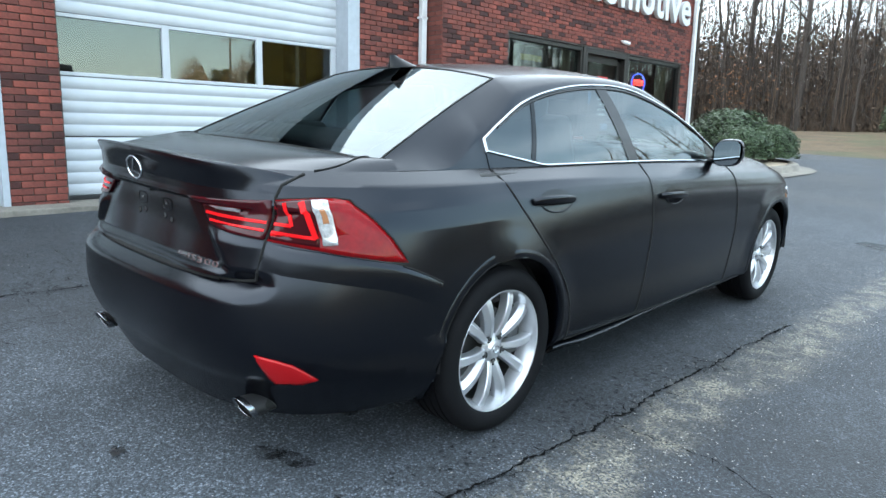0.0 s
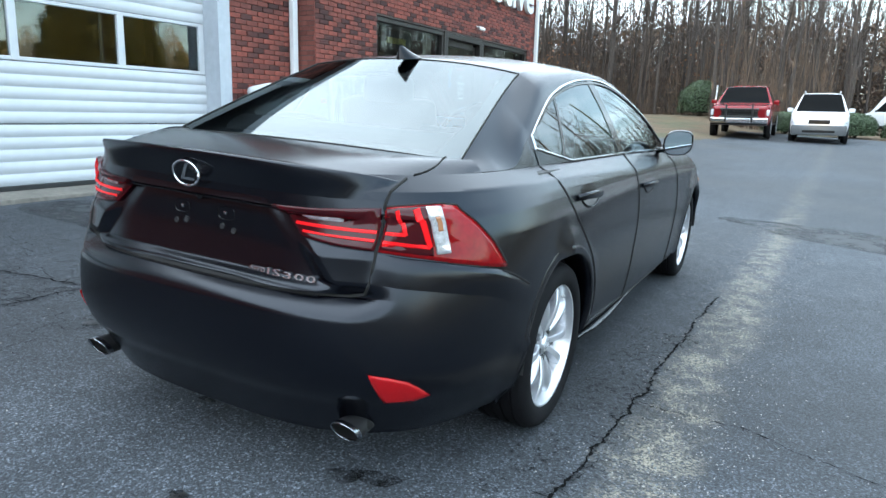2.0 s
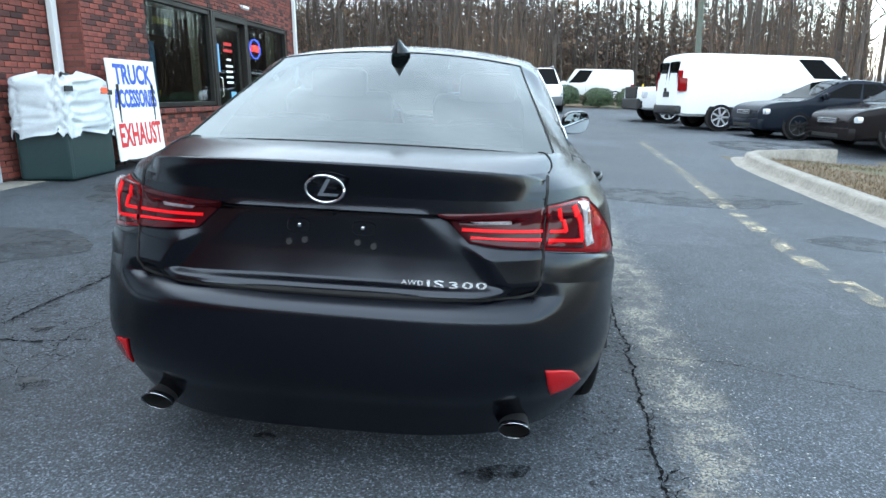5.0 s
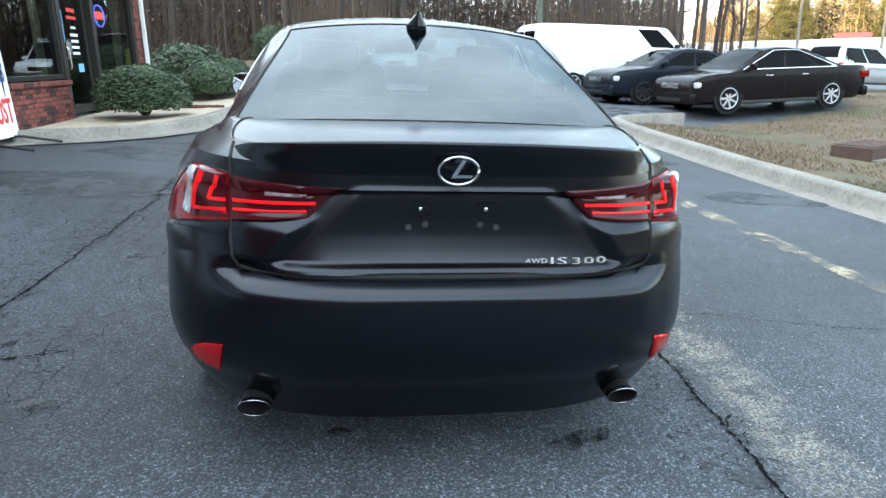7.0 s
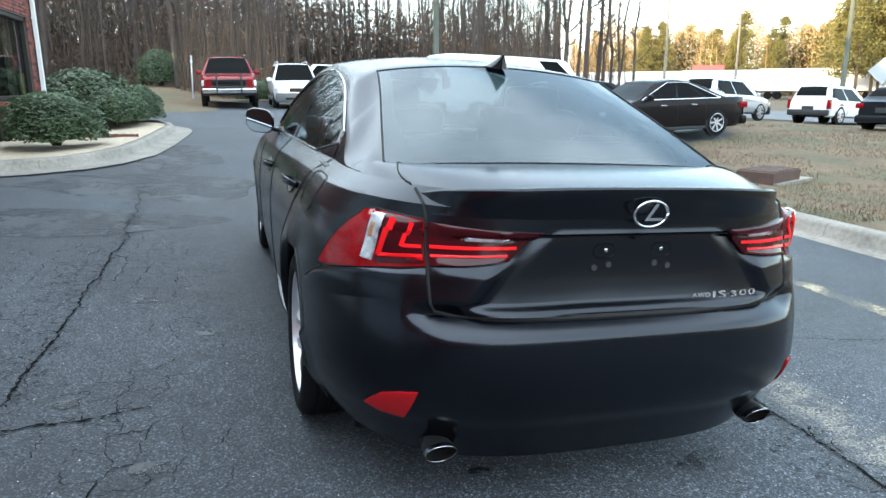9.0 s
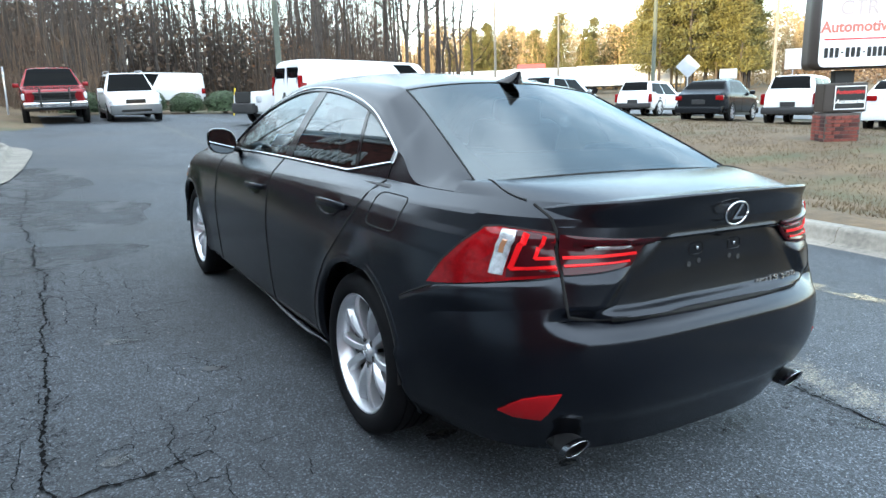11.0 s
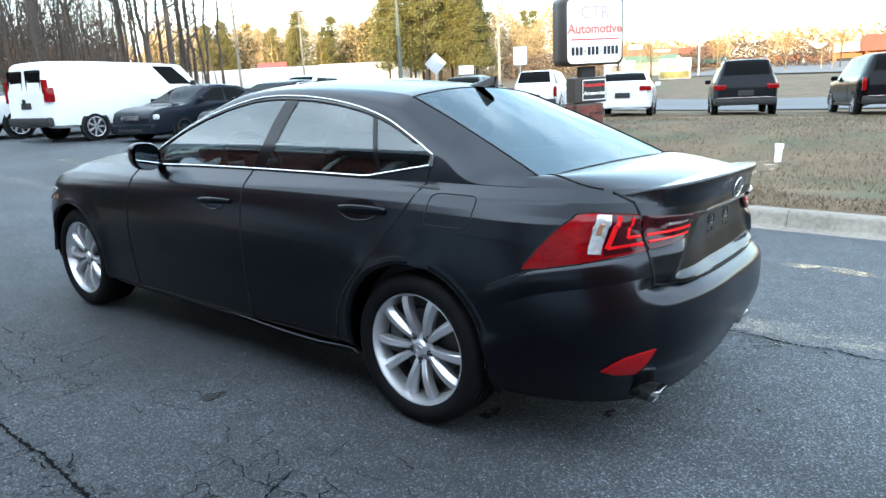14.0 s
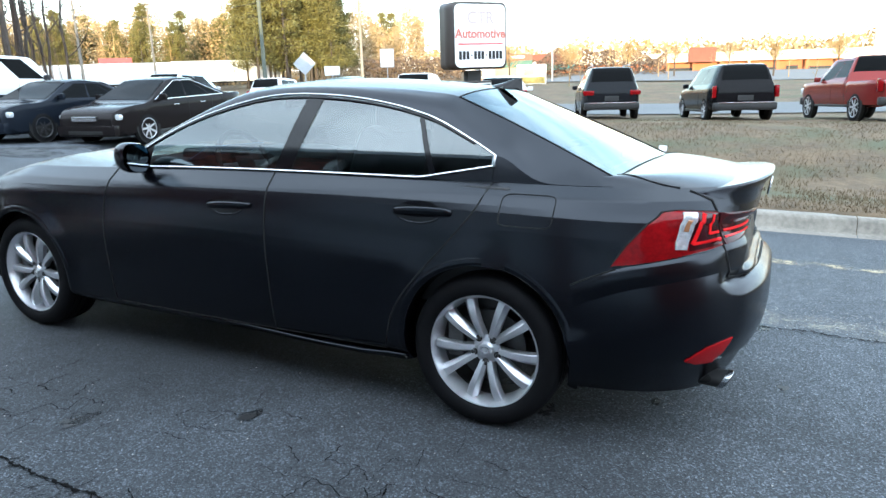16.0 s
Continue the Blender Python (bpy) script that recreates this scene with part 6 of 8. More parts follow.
def bag_pile():
    """White woven sacks heaped against the wall."""
    TARP = mat("white woven plastic", (0.50, 0.52, 0.54), 0.5, vary=0.12, scale=6, bump=0.1, bump_scale=14)
    BIN = mat("dark green plastic", (0.012, 0.03, 0.03), 0.4, vary=0.2)
    REDOR = mat("orange-red print", (0.75, 0.10, 0.03), 0.6, vary=0.05)
    g = lot(-4.7, 4.9)
    p = thing("sack_pile", pose(-4.62, 4.88, g, 0, 0, 4), "crumpled white woven sacks on a dark bin", "sack")
    part("bin", box((0.62, 0.95, 0.62), (0, 0, 0.31), 0.05, 3), BIN, p)
    r = random.Random(3)
    rows = []
    for i in range(31):
        t = i / 30
        row = []
        for k in range(72):
            a = 2 * math.pi * k / 72
            c, s = math.cos(a), math.sin(a)
            q = 1.0 - 0.06 * t if t < 0.9 else 1.0 - 0.06 * t - (t - 0.9) * 5.0
            fold = abs(noise.noise((4 * c + 3 * t, 4 * s, 5 * t))) + 0.6 * abs(noise.noise((9 * c, 9 * s + 5 * t, 9 * t)))
            x = 0.36 * q * (1.06 - 0.22 * fold) * math.copysign(abs(c) ** 0.42, c)
            y = 0.56 * q * (1.03 - 0.10 * fold) * math.copysign(abs(s) ** 0.35, s)
            top = 0.08 * noise.noise((2 * c, 4 * s, 2.0)) + 0.05 * noise.noise((7 * c, 9 * s, 4.0))
            z = 0.50 + 0.66 * t + top * t + (0.16 * noise.noise((3 * c, 5 * s, 7.0)) if t < 0.1 else 0)
            row.append((x, y, z))
        rows.append(row)
    part("sack", grid(rows, close=True), TARP, p, "crumpled white woven sack", smooth=35)
    part("print_mark", box((0.03, 0.14, 0.07), (0.342, 0.30, 0.98), 0.004), REDOR, p)
    part("print_bar", box((0.012, 0.16, 0.06), (0.335, -0.42, 1.00), 0.004), BLACKW, p)
    part("print_bar", box((0.012, 0.12, 0.06), (0.338, 0.45, 0.96), 0.004), BLACKW, p)


bag_pile()


# ---- shrubs ----
LEAF = mat("dark evergreen leaf", (0.035, 0.060, 0.022), 0.55, vary=0.5, scale=2.0, island=0.6)
TWIG = mat("shrub twig", (0.07, 0.05, 0.035), 0.9, vary=0.3)


def shrub_mesh(seed, leaves=5200):
    """A clipped evergreen of unit size: thousands of small leaves on a lumpy dome."""
    r = random.Random(seed)
    v, f = [], []
    for _ in range(leaves):
        a, u = r.uniform(0, 6.2832), r.uniform(-0.35, 1.0)
        lump = 1 + 0.14 * noise.noise((2.2 * math.cos(a), 2.2 * math.sin(a), 2 * u + seed)) + 0.06 * noise.noise((6 * math.cos(a), 6 * math.sin(a), 5 * u))
        rad = math.sqrt(max(0.02, 1 - max(0, u) ** 2.6)) * lump * r.uniform(0.80, 1.03)
        c = Vector((0.5 * rad * math.cos(a), 0.5 * rad * math.sin(a), 0.35 + 0.62 * u * lump))
        n = Vector((math.cos(a), math.sin(a), 0.6 * u + 0.3)) + Vector((r.uniform(-1, 1), r.uniform(-1, 1), r.uniform(-1, 1))) * 0.9
        n.normalize()
        t = n.cross(Vector((r.uniform(-1, 1), r.uniform(-1, 1), r.uniform(-1, 1)))).normalized()
        b = n.cross(t)
        s = r.uniform(0.014, 0.026)
        k = len(v)
        v += [c - t * s * 1.5, c + b * s * 0.7 + n * s * 0.2, c + t * s * 1.5, c - b * s * 0.7 + n * s * 0.2]
        f.append((k, k + 1, k + 2, k + 3))
    return v, f


def leaf_object(name, v, f, material, parent=None, label=""):
    me = bpy.data.meshes.new(name)
    me.from_pydata([tuple(p) for p in v], [], f)
    me.materials.append(material)
    ob = new(name, me)
    if parent is not None:
        ob.parent = parent
    return tagged(ob, label)


SHRUBS = []
for k in range(2):
    sh = thing("shrub", pose(0, 0, -50), "clipped dark evergreen shrub in a gravel bed", "shrub", "shrubs by the shop")
    v, f = shrub_mesh(k + 1)
    leaf_object("foliage", v, f, LEAF, sh)
    rr = random.Random(k)
    bm = bmesh.new()
    for _ in range(16):
        a = rr.uniform(0, 6.28)
        tube([(0.03 * math.cos(a), 0.03 * math.sin(a), 0), (0.18 * math.cos(a), 0.18 * math.sin(a), 0.35), (0.36 * math.cos(a), 0.36 * math.sin(a), 0.68)], 0.01, 4, bm)
    part("stem", bm, TWIG, sh)
    # dark core: the shade between the leaves is put into its colour
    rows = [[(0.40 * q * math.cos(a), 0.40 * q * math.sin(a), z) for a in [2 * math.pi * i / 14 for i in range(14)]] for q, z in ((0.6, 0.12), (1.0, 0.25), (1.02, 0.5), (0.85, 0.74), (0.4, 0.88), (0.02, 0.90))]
    part("inner_shade", grid(rows, close=True), mat("dark shaded core", (0.012, 0.018, 0.008), 0.9, vary=0.3), sh)
    SHRUBS.append(sh)


def plant(k, x, y, w, d, h, turn, z=None, label="", group=""):
    z = (lot(x, y) + 0.10) if z is None else z
    s = copy_thing(SHRUBS[k], pose(x, y, z, 0, 0, turn) @ Matrix.Diagonal((w, d, h, 1)))
    s.matrix_basis = pose(x, y, z, 0, 0, turn) @ Matrix.Diagonal((w, d, h, 1))
    return tagged(s, label, group=group)


plant(0, -3.55, 9.35, 1.45, 1.35, 0.82, 20)
plant(1, -3.25, 13.6, 1.35, 1.2, 0.80, 70, label="clipped rounded evergreen shrub beside a taller one", group="shrubs by the shop")
plant(0, -4.05, 14.9, 2.3, 1.8, 1.15, 130, label="wide clipped evergreen shrub at the building corner", group="shrubs by the shop")
plant(1, -2.95, 14.7, 1.1, 1.0, 0.85, 200)
for k, (x, w) in enumerate(((0.35, 1.9), (2.9, 2.2), (4.6, 1.9), (6.2, 1.7), (7.6, 2.0), (9.4, 1.8))):
    plant(k % 2, x, 30.6 + 0.2 * (k % 3), w, 1.4, 0.95 + 0.1 * (k % 2), 50 * k, land(x, 30.6) - 0.02, "low dark hedge shrub at the edge of the lot", "hedge shrubs")
plant(1, -4.3, 38.5, 2.3, 2.2, 2.0, 40, land(-4.3, 38.5) - 0.05, "tall dark holly bush at the edge of the wood")
for sh in SHRUBS:
    for o in (*sh.children, sh):
        bpy.data.objects.remove(o)
# edging strip, low
EDGE = mat("dark red edging", (0.09, 0.03, 0.022), 0.8, vary=0.2)
tagged(part("bed_edging", grid([[(x, y, lot(x, y) + z) for z in (0.10, 0.16 + 0.012 * (k % 2))] for k, (x, y) in enumerate([(-4.3 + 0.06 * i, 10.6 + 0.012 * i) for i in range(30)])]), EDGE), "scalloped dark red bed edging", "edging")


# ---- on the grass ----
marker = thing("marker_post", pose(-2.3, 28.6, land(-2.3, 28.6), 1, 2, 0), "thin grey steel post at the edge of the grass", "post")
part("post_tube", lathe([(-0.1, 0.032), (1.72, 0.032), (1.735, 0.026), (1.74, 0.001)], 12, 'z'), GREYMETAL, marker, smooth=40)
part("post_band", lathe([(1.45, 0.034), (1.55, 0.034)], 12, 'z'), WHITE, marker, smooth=40)
def drain_box():
    RUST = mat("rusty iron", (0.060, 0.034, 0.026), 0.8, vary=0.4, scale=8, bump=0.1, bump_scale=60)
    x, y = 7.6, 6.75
    z = land(x, y)
    d = thing("drain_inlet", pose(x, y, z, 0, 0, 22), "rusty iron drain inlet on a concrete slab in grass", "drain")
    part("slab", box((1.30, 0.75, 0.10), (0.1, 0, 0.0), 0.01), CONCRETE, d)
    part("grate_box", box((0.95, 0.62, 0.20), (-0.1, 0, 0.12), 0.012), RUST, d)
    for k in range(9):
        part("grate_bar", box((0.05, 0.60, 0.02), (-0.50 + k * 0.10, 0, 0.228), 0.003, 1), RUST, d)


drain_box()
px, py = 9.6, 0.95
pipe = thing("vent_pipe", pose(px, py, land(px, py), 3, 2, 0), "white plastic clean-out pipe standing in grass", "pipe")
part("pipe", tube([(0, 0, -0.05), (0, 0, 0.22)], 0.055, 20), WHITE, pipe, smooth=40)
part("cap", tube([(0, 0, 0.22), (0, 0, 0.30)], 0.068, 20), WHITE, pipe, smooth=40)
blot("dry_patch", px - 0.6, py + 0.1, 0.9, 0.22, patchy("pale dry clay", (0.24, 0.19, 0.13), 5, 0.45), "pale dry clay patch in grass", 0.012, 5)

# grass blades: stuff
rg = random.Random(21)
STRAW = mat("straw grass blade", (0.098, 0.070, 0.037), 0.9, vary=0.25, scale=1.2, island=0.3)
v, f = [], []
for _ in range(70000):
    x, y = 4.75 + 15 * rg.random() ** 1.6, rg.uniform(-7, 16)
    if paved(x, y) or (x < 5.2 and y > 9.8):
        continue
    if noise.noise((x * 0.7, y * 0.7, 3.0)) < -0.25:
        continue
    z = land(x, y)
    h = rg.uniform(0.02, 0.07) * (1 + 0.6 * noise.noise((x * 0.4, y * 0.4, 0)))
    a = rg.uniform(0, 6.28)
    dx, dy = 0.006 * math.cos(a), 0.006 * math.sin(a)
    lx, ly = rg.uniform(-0.05, 0.05), rg.uniform(-0.05, 0.05)
    k = len(v)
    v += [(x - dx, y - dy, z - 0.005), (x + dx, y + dy, z - 0.005), (x + lx, y + ly, z + h)]
    f.append((k, k + 1, k + 2))
tagged(leaf_object("grass", v, f, STRAW), "short straw-coloured winter grass", "grass", kind="stuff")


# ---- the roadside sign ----
def road_sign():
    BROWN = mat("dark brown sign case", (0.030, 0.022, 0.018), 0.45, vary=0.1)
    FACE = mat("white sign face", (0.80, 0.80, 0.80), 0.4, vary=0.04, scale=1)
    PALE = mat("faded red letters", (0.50, 0.16, 0.12), 0.6, vary=0.2, scale=3)
    FADE = mat("faded grey letters", (0.46, 0.38, 0.36), 0.6, vary=0.2)
    x, y = 13.46, 6.38
    z = land(x, y) - 0.36
    # its face looks back along the drive
    s = thing("roadside_sign", pose(x, y, z, 0, 0, -33), "tall dark-cased sign with a white face on a brick base", "sign")
    base = part("base", box((0.75, 0.55, 0.95), (0, 0, 0.475), 0.01), MORTAR, s, "brick base of the sign")
    for k in range(11):
        for j in range(4):
            w = 0.178
            xx = -0.28 + j * 0.187 + (0.04 if k % 2 else -0.04)
            ob = new("brick", brick_mesh(0.18, 0.067, 0.03))
            ob.parent = base
            ob.matrix_basis = pose(max(-0.27, min(0.27, xx)), -0.275, 0.05 + k * 0.082, 0, 0, 90)
    for k in range(11):
        for j in range(3):
            ob = new("brick", brick_mesh(0.17, 0.067, 0.03))
            ob.parent = base
            ob.matrix_basis = pose(-0.375, -0.18 + j * 0.18, 0.05 + k * 0.082, 0, 0, 180)
    part("lower_case", box((0.92, 0.42, 0.62), (0.05, 0, 1.28), 0.03), BROWN, s)
    part("lower_face", box((0.66, 0.02, 0.50), (0.14, -0.215, 1.28), 0.004), BLACKW, s)
    part("lower_frame", grid([[(0.14 + sx * 0.33, -0.228, 1.28 + sz * 0.25), (0.14 + sx * 0.31, -0.228, 1.28 + sz * 0.23)] for sx, sz in ((-1, -1), (1, -1), (1, 1), (-1, 1), (-1, -1))]), PAPER, s)
    for word, zz, size, ink in (("Automotive", 1.40, 0.125, REDINK), ("Accessories", 1.20, 0.125, PAPER)):
        bm = text_mesh(word, size, 0.004, bold=0.003, shear=0.2 if word[1] == "c" else 0.0)
        bm.transform(pose(0.14, -0.229, zz, 90, 0, 0))
        part("lettering", bm, ink, s)
    part("neck", box((0.40, 0.20, 0.30), (0.05, 0, 1.70)), BLACKW, s)
    # the big case: rounded corners
    W, H, Z, X0 = 1.62, 1.62, 2.68, 0.10
    pts = []
    for cx, cz, a0 in ((1, 1, 0), (-1, 1, 90), (-1, -1, 180), (1, -1, 270)):
        for k in range(7):
            a = radians(a0 + 15 * k)
            pts.append((cx * (W / 2 - 0.16) + 0.16 * math.cos(a), cz * (H / 2 - 0.16) + 0.16 * math.sin(a)))
    part("case", prism(pts, 0.62, pose(X0, 0.32, Z, 90, 0, 0)), BROWN, s, smooth=40)
    part("face", prism([(a * 0.93, b * 0.93) for a, b in pts], 0.02, pose(X0, -0.305, Z, 90, 0, 0)), FACE, s)
    for word, zz, size, ink, bold in (("CTR", Z + 0.42, 0.42, FADE, 0.006), ("Automotive", Z + 0.05, 0.31, PALE, 0.010)):
        bm = text_mesh(word, size, 0.004, bold=bold)
        bm.transform(pose(X0, -0.33, zz, 90, 0, 0))
        part("lettering", bm, ink, s)
    part("rule", box((1.34, 0.004, 0.03), (X0, -0.33, Z - 0.19)), REDINK, s)
    # the unreadable row of figures, as bars
    for k in range(12):
        if k in (3, 7):
            part("bar", box((0.05, 0.004, 0.03), (X0 - 0.61 + k * 0.111, -0.33, Z - 0.46)), BLACKW, s)
        else:
            part("bar", box((0.075, 0.004, 0.20), (X0 - 0.61 + k * 0.111, -0.33, Z - 0.46), 0.01, 1), BLACKW, s)


road_sign()


# ---- parked vehicles ----
TINT = mat("tinted window", (0.003, 0.0035, 0.004), 0.05, vary=0, spec=0.035)
LAMPW = mat("headlamp glass", (0.55, 0.57, 0.60), 0.1, 0.3, vary=0.1, coat=1.0)


def paint(name, color, metal=0.3):
    return mat(name, color, 0.16, metal, vary=0.05, scale=1.5, spec=0.28 if max(color) > 0.1 else 0.09)


def vehicle(name, label, at, heading, L, W, H, belt, hood, deck, cab, base=0.22, r=0.33, fo=0.9, ro=1.0, body=None, trim=None, face="sedan", panes=(0.0, 0.45, 0.92), tails="side", rim=ALLOY, solid_side=False, chrome_line=False, rack=False, lift=0.0):
    """A parked vehicle, local +y ahead. cab: base rear, top rear, top front and base front of the glasshouse along y."""
    x, y = at
    dirx, diry = math.cos(radians(heading)), math.sin(radians(heading))
    z = land(x, y)
    zf, zr = land(x + dirx * L * 0.3, y + diry * L * 0.3), land(x - dirx * L * 0.3, y - diry * L * 0.3)
    car = thing(name, pose(x, y, (zf + zr) / 2, 0, 0, heading - 90) @ pose(0, 0, 0, math.degrees(math.atan2(zf - zr, L * 0.6)), 0, 0), label, "car" if "truck" not in name and "van" not in name else ("truck" if "truck" in name else "van"))
    trim = trim or PLAST
    base += lift
    yb0, yt0, yt1, yb1 = cab
    y0, y1 = -L / 2, L / 2

    cabw = 0.70 if not solid_side else 0.84
    tall = yb0 < y0 + 0.6
    if tall:
        line = [(y0, deck - 0.10), (yb0, deck + 0.06), ((yb0 + yt0) / 2, (deck + H) / 2 + 0.10), (yt0, H - 0.07), (yt0 + 0.45, H - 0.01)]
    else:
        line = [(y0, deck - 0.10), (y0 + 0.10, deck - 0.015), (yb0 - 0.06, deck + 0.01), (yb0 + 0.12, deck + 0.05), (yt0 - 0.05, H - 0.085), (yt0 + 0.35, H - 0.02)]
    line += [((yt0 + yt1) / 2 + 0.1, H), (yt1 - 0.15, H - 0.025), (yt1 + 0.05, H - 0.075), (yb1 - 0.12, belt + 0.06), (yb1 + 0.12, hood + 0.035), ((yb1 + y1) / 2, hood), (y1 - 0.28, hood - 0.05), (y1 - 0.06, hood - 0.15), (y1, hood - 0.26)]
    if face == "pickup":
        line = line[:-3] + [(y1 - 0.28, hood - 0.02), (y1 - 0.06, hood - 0.05), (y1, hood - 0.12)]

    def roof(q):
        i = max(k for k in range(len(line) - 1) if line[k][0] <= q or k == 0)
        return spline(line[max(0, i - 1):i + 3], q) + lift

    def waist(q):
        return min(belt + lift - 0.02 * smooth01(q, 0, y1), roof(q) - 0.015)

    def half(q):
        e = max(0, (abs(q) - (L / 2 - 0.75)) / 0.75)
        return W / 2 * (1 - 0.17 * e ** 2.4)

    def lean(q, z):
        """Half width of the cabin at a height."""
        w, b = half(q) * 0.955, belt + lift
        return w + (W / 2 * cabw - W / 2 * 0.955) * max(0, z - b) / (H + lift - 0.09 - b)

    def section(q):
        w, R, B = half(q), roof(q), waist(q)
        g = min(1, max(0, (R - B) / (H - belt)))
        e = max(0, (abs(q) - (L / 2 - 0.35)) / 0.35)
        zb = base + 0.06 * e * e
        z5 = R - 0.075 * g - 0.012
        x5 = lean(q, z5)
        return [(w * 0.86, zb), (w * 0.965, zb + 0.07), (w * 0.995, zb + (B - zb) * 0.30), (w, zb + (B - zb) * 0.55), (w * 0.99, zb + (B - zb) * 0.80), (w * 0.985, B - 0.035), (w * 0.962, min(B, z5)), (x5, z5), (x5 * 0.955, R - 0.03 * g - 0.007), (x5 * 0.82, R - 0.010 * g - 0.003), (x5 * 0.45, R - 0.002 * g), (0, R)]
    rows = []
    n = 64
    for i in range(n + 1):
        q = y0 + L * i / n
        prof = section(q)
        rows.append([(-a, q, b) for a, b in prof[:-1]] + [(a, q, b) for a, b in prof[::-1]])
    bm = grid(rows)
    bm.verts.ensure_lookup_table()
    m = len(rows[0])
    bm.faces.new([bm.verts[k] for k in range(m)][::-1])
    bm.faces.new([bm.verts[len(bm.verts) - m + k] for k in range(m)])
    bmesh.ops.recalc_face_normals(bm, faces=bm.faces)
    part("body", bm, body, car, smooth=38)
    xt = W / 2 * cabw
    zlo, zhi = belt + lift + 0.035, H + lift - 0.115

    def at_side(t, q, side, off=0.006):
        a, b = yb0 + (yt0 - yb0) * t + (0.10 if not tall else 0.16), yb1 + (yt1 - yb1) * t - 0.16
        y = a + (b - a) * q
        z = min(zlo + (zhi - zlo) * t, roof(y) - 0.075)
        return (side * (lean(y, z) + off), y, z)
    for side in (-1, 1):
        cuts = list(panes)
        for a, b in zip(cuts, cuts[1:]):
            if solid_side and b < 0.9:
                continue
            part("side_window", grid([[at_side(t, a + 0.012 + (b - a - 0.024) * q / 8, side) for q in range(9)] for t in (0.0, 0.25, 0.5, 0.75, 0.92, 1.0)]), TINT, car, smooth=40)
        if chrome_line:
            part("window_trim", tube([at_side(-0.05, panes[0] + q / 12 * (panes[-1] - panes[0]), side, 0.012) for q in range(13)] + [at_side(1.06, panes[-1] - q / 12 * (panes[-1] - panes[0]), side, 0.012) for q in range(13)] + [at_side(-0.05, panes[0], side, 0.012)], 0.012, 5), CHROME, car)
        for cut in cuts[:-1] if not solid_side else cuts[1:2]:
            ys_ = at_side(0, cut, side)[1]
            part("door_seam", tube([(side * (half(ys_) * k + 0.001), ys_, base + (belt + lift - base) * h) for k, h in ((0.965, 0.12), (0.995, 0.30), (1.0, 0.55), (0.99, 0.80), (0.985, 0.95))], 0.005, 4), GAP, car)
        part("wing_mirror", box((0.20, 0.10, 0.15), (side * (W / 2 + 0.06), yb1 - 0.36, belt + lift + 0.07), 0.04, 2), body if not solid_side else PLAST, car, smooth=50)
        part("sill", box((0.05, L * 0.5, 0.08), (side * (W / 2 * 0.955), 0, base + 0.03), 0.02), trim, car)
    for ya, yb_, nm in ((yt1 + 0.02, yb1 - 0.06, "windscreen"), (yb0 + 0.05, yt0 + 0.02, "rear_window")):
        if solid_side and nm == "rear_window":
            continue
        rows = []
        for k in range(9):
            q = ya + (yb_ - ya) * k / 8
            sec = section(q)
            x5 = sec[7][0]
            slope = Vector((0, -(roof(q + 0.02) - roof(q - 0.02)) / 0.04, 1)).normalized() * 0.007
            rows.append([Vector((x5 * h, q, sec[i][1])) + slope for h, i in ((-0.90, 9), (-0.82, 9), (-0.45, 10), (0, 11), (0.45, 10), (0.82, 9), (0.90, 9))])
        part(nm, grid(rows), TINT, car, smooth=50)
    # wheels
    for yy, nm in ((y1 - fo, "front"), (y0 + ro, "rear")):
        for side in (-1, 1):
            bm = lathe([(0.0, 0.02), (0.0, r + 0.055), (-0.10, r + 0.055)], 28)
            bm.transform(pose(side * (W / 2 * 0.985 + 0.006), yy, r + 0.03 + 0.4 * lift) @ Matrix.Diagonal((side, 1, 1, 1)))
            part("wheel_arch", bm, GAP, car)
            wh = new("wheel")
            wh.parent = car
            wh.matrix_basis = pose(side * (W / 2 * 0.985 + 0.012), yy, r) @ Matrix.Diagonal((side, 1, 1, 1))
            part("tyre", lathe([(-0.19, r * 0.7), (-0.20, r * 0.95), (-0.17, r), (-0.03, r), (0.0, r * 0.95), (0.012, r * 0.82), (0.004, r * 0.70)], 36), RUBBER, wh, smooth=40)
            rm = part("rim", lathe([(0.006, r * 0.72), (0.002, r * 0.66), (-0.05, r * 0.62), (-0.06, 0.02)], 36), DARKMETAL, wh, smooth=40)
            bm = bmesh.new()
            for k in range(7):
                a = 2 * math.pi * k / 7
                box((0.02, r * 0.62, r * 0.155), (-0.012, 0, 0), 0.006, 1, bm, Matrix.Rotation(a, 4, 'X') @ Matrix.Translation((0, r * 0.34, 0)))
            part("spokes", bm, rim, rm)
            part("rim_lip", lathe([(0.008, r * 0.725), (0.010, r * 0.70), (0.0, r * 0.665)], 36), rim, rm, smooth=40)
    # front and rear faces
    hz = base + (hood + lift - base) * 0.62
    for side in (-1, 1):
        lamp_w = W * (0.20 if face != "pickup" else 0.17)
        part("head_lamp", box((lamp_w, 0.22, 0.14 if face != "pickup" else 0.22), (side * (W / 2 - lamp_w / 2 - 0.05), y1 - 0.14 - 0.04 * 1, hz + 0.02), 0.05, 2, rot=Matrix.Rotation(radians(-side * 14), 4, 'Z')), LAMPW, car, smooth=50)
        tz = base + (deck + lift - base) * (0.72 if tails == "side" else 0.80)
        th = {"side": 0.17, "tall": 0.36, "wide": 0.16}[tails]
        tw = {"side": 0.26, "tall": 0.12, "wide": 0.36}[tails]
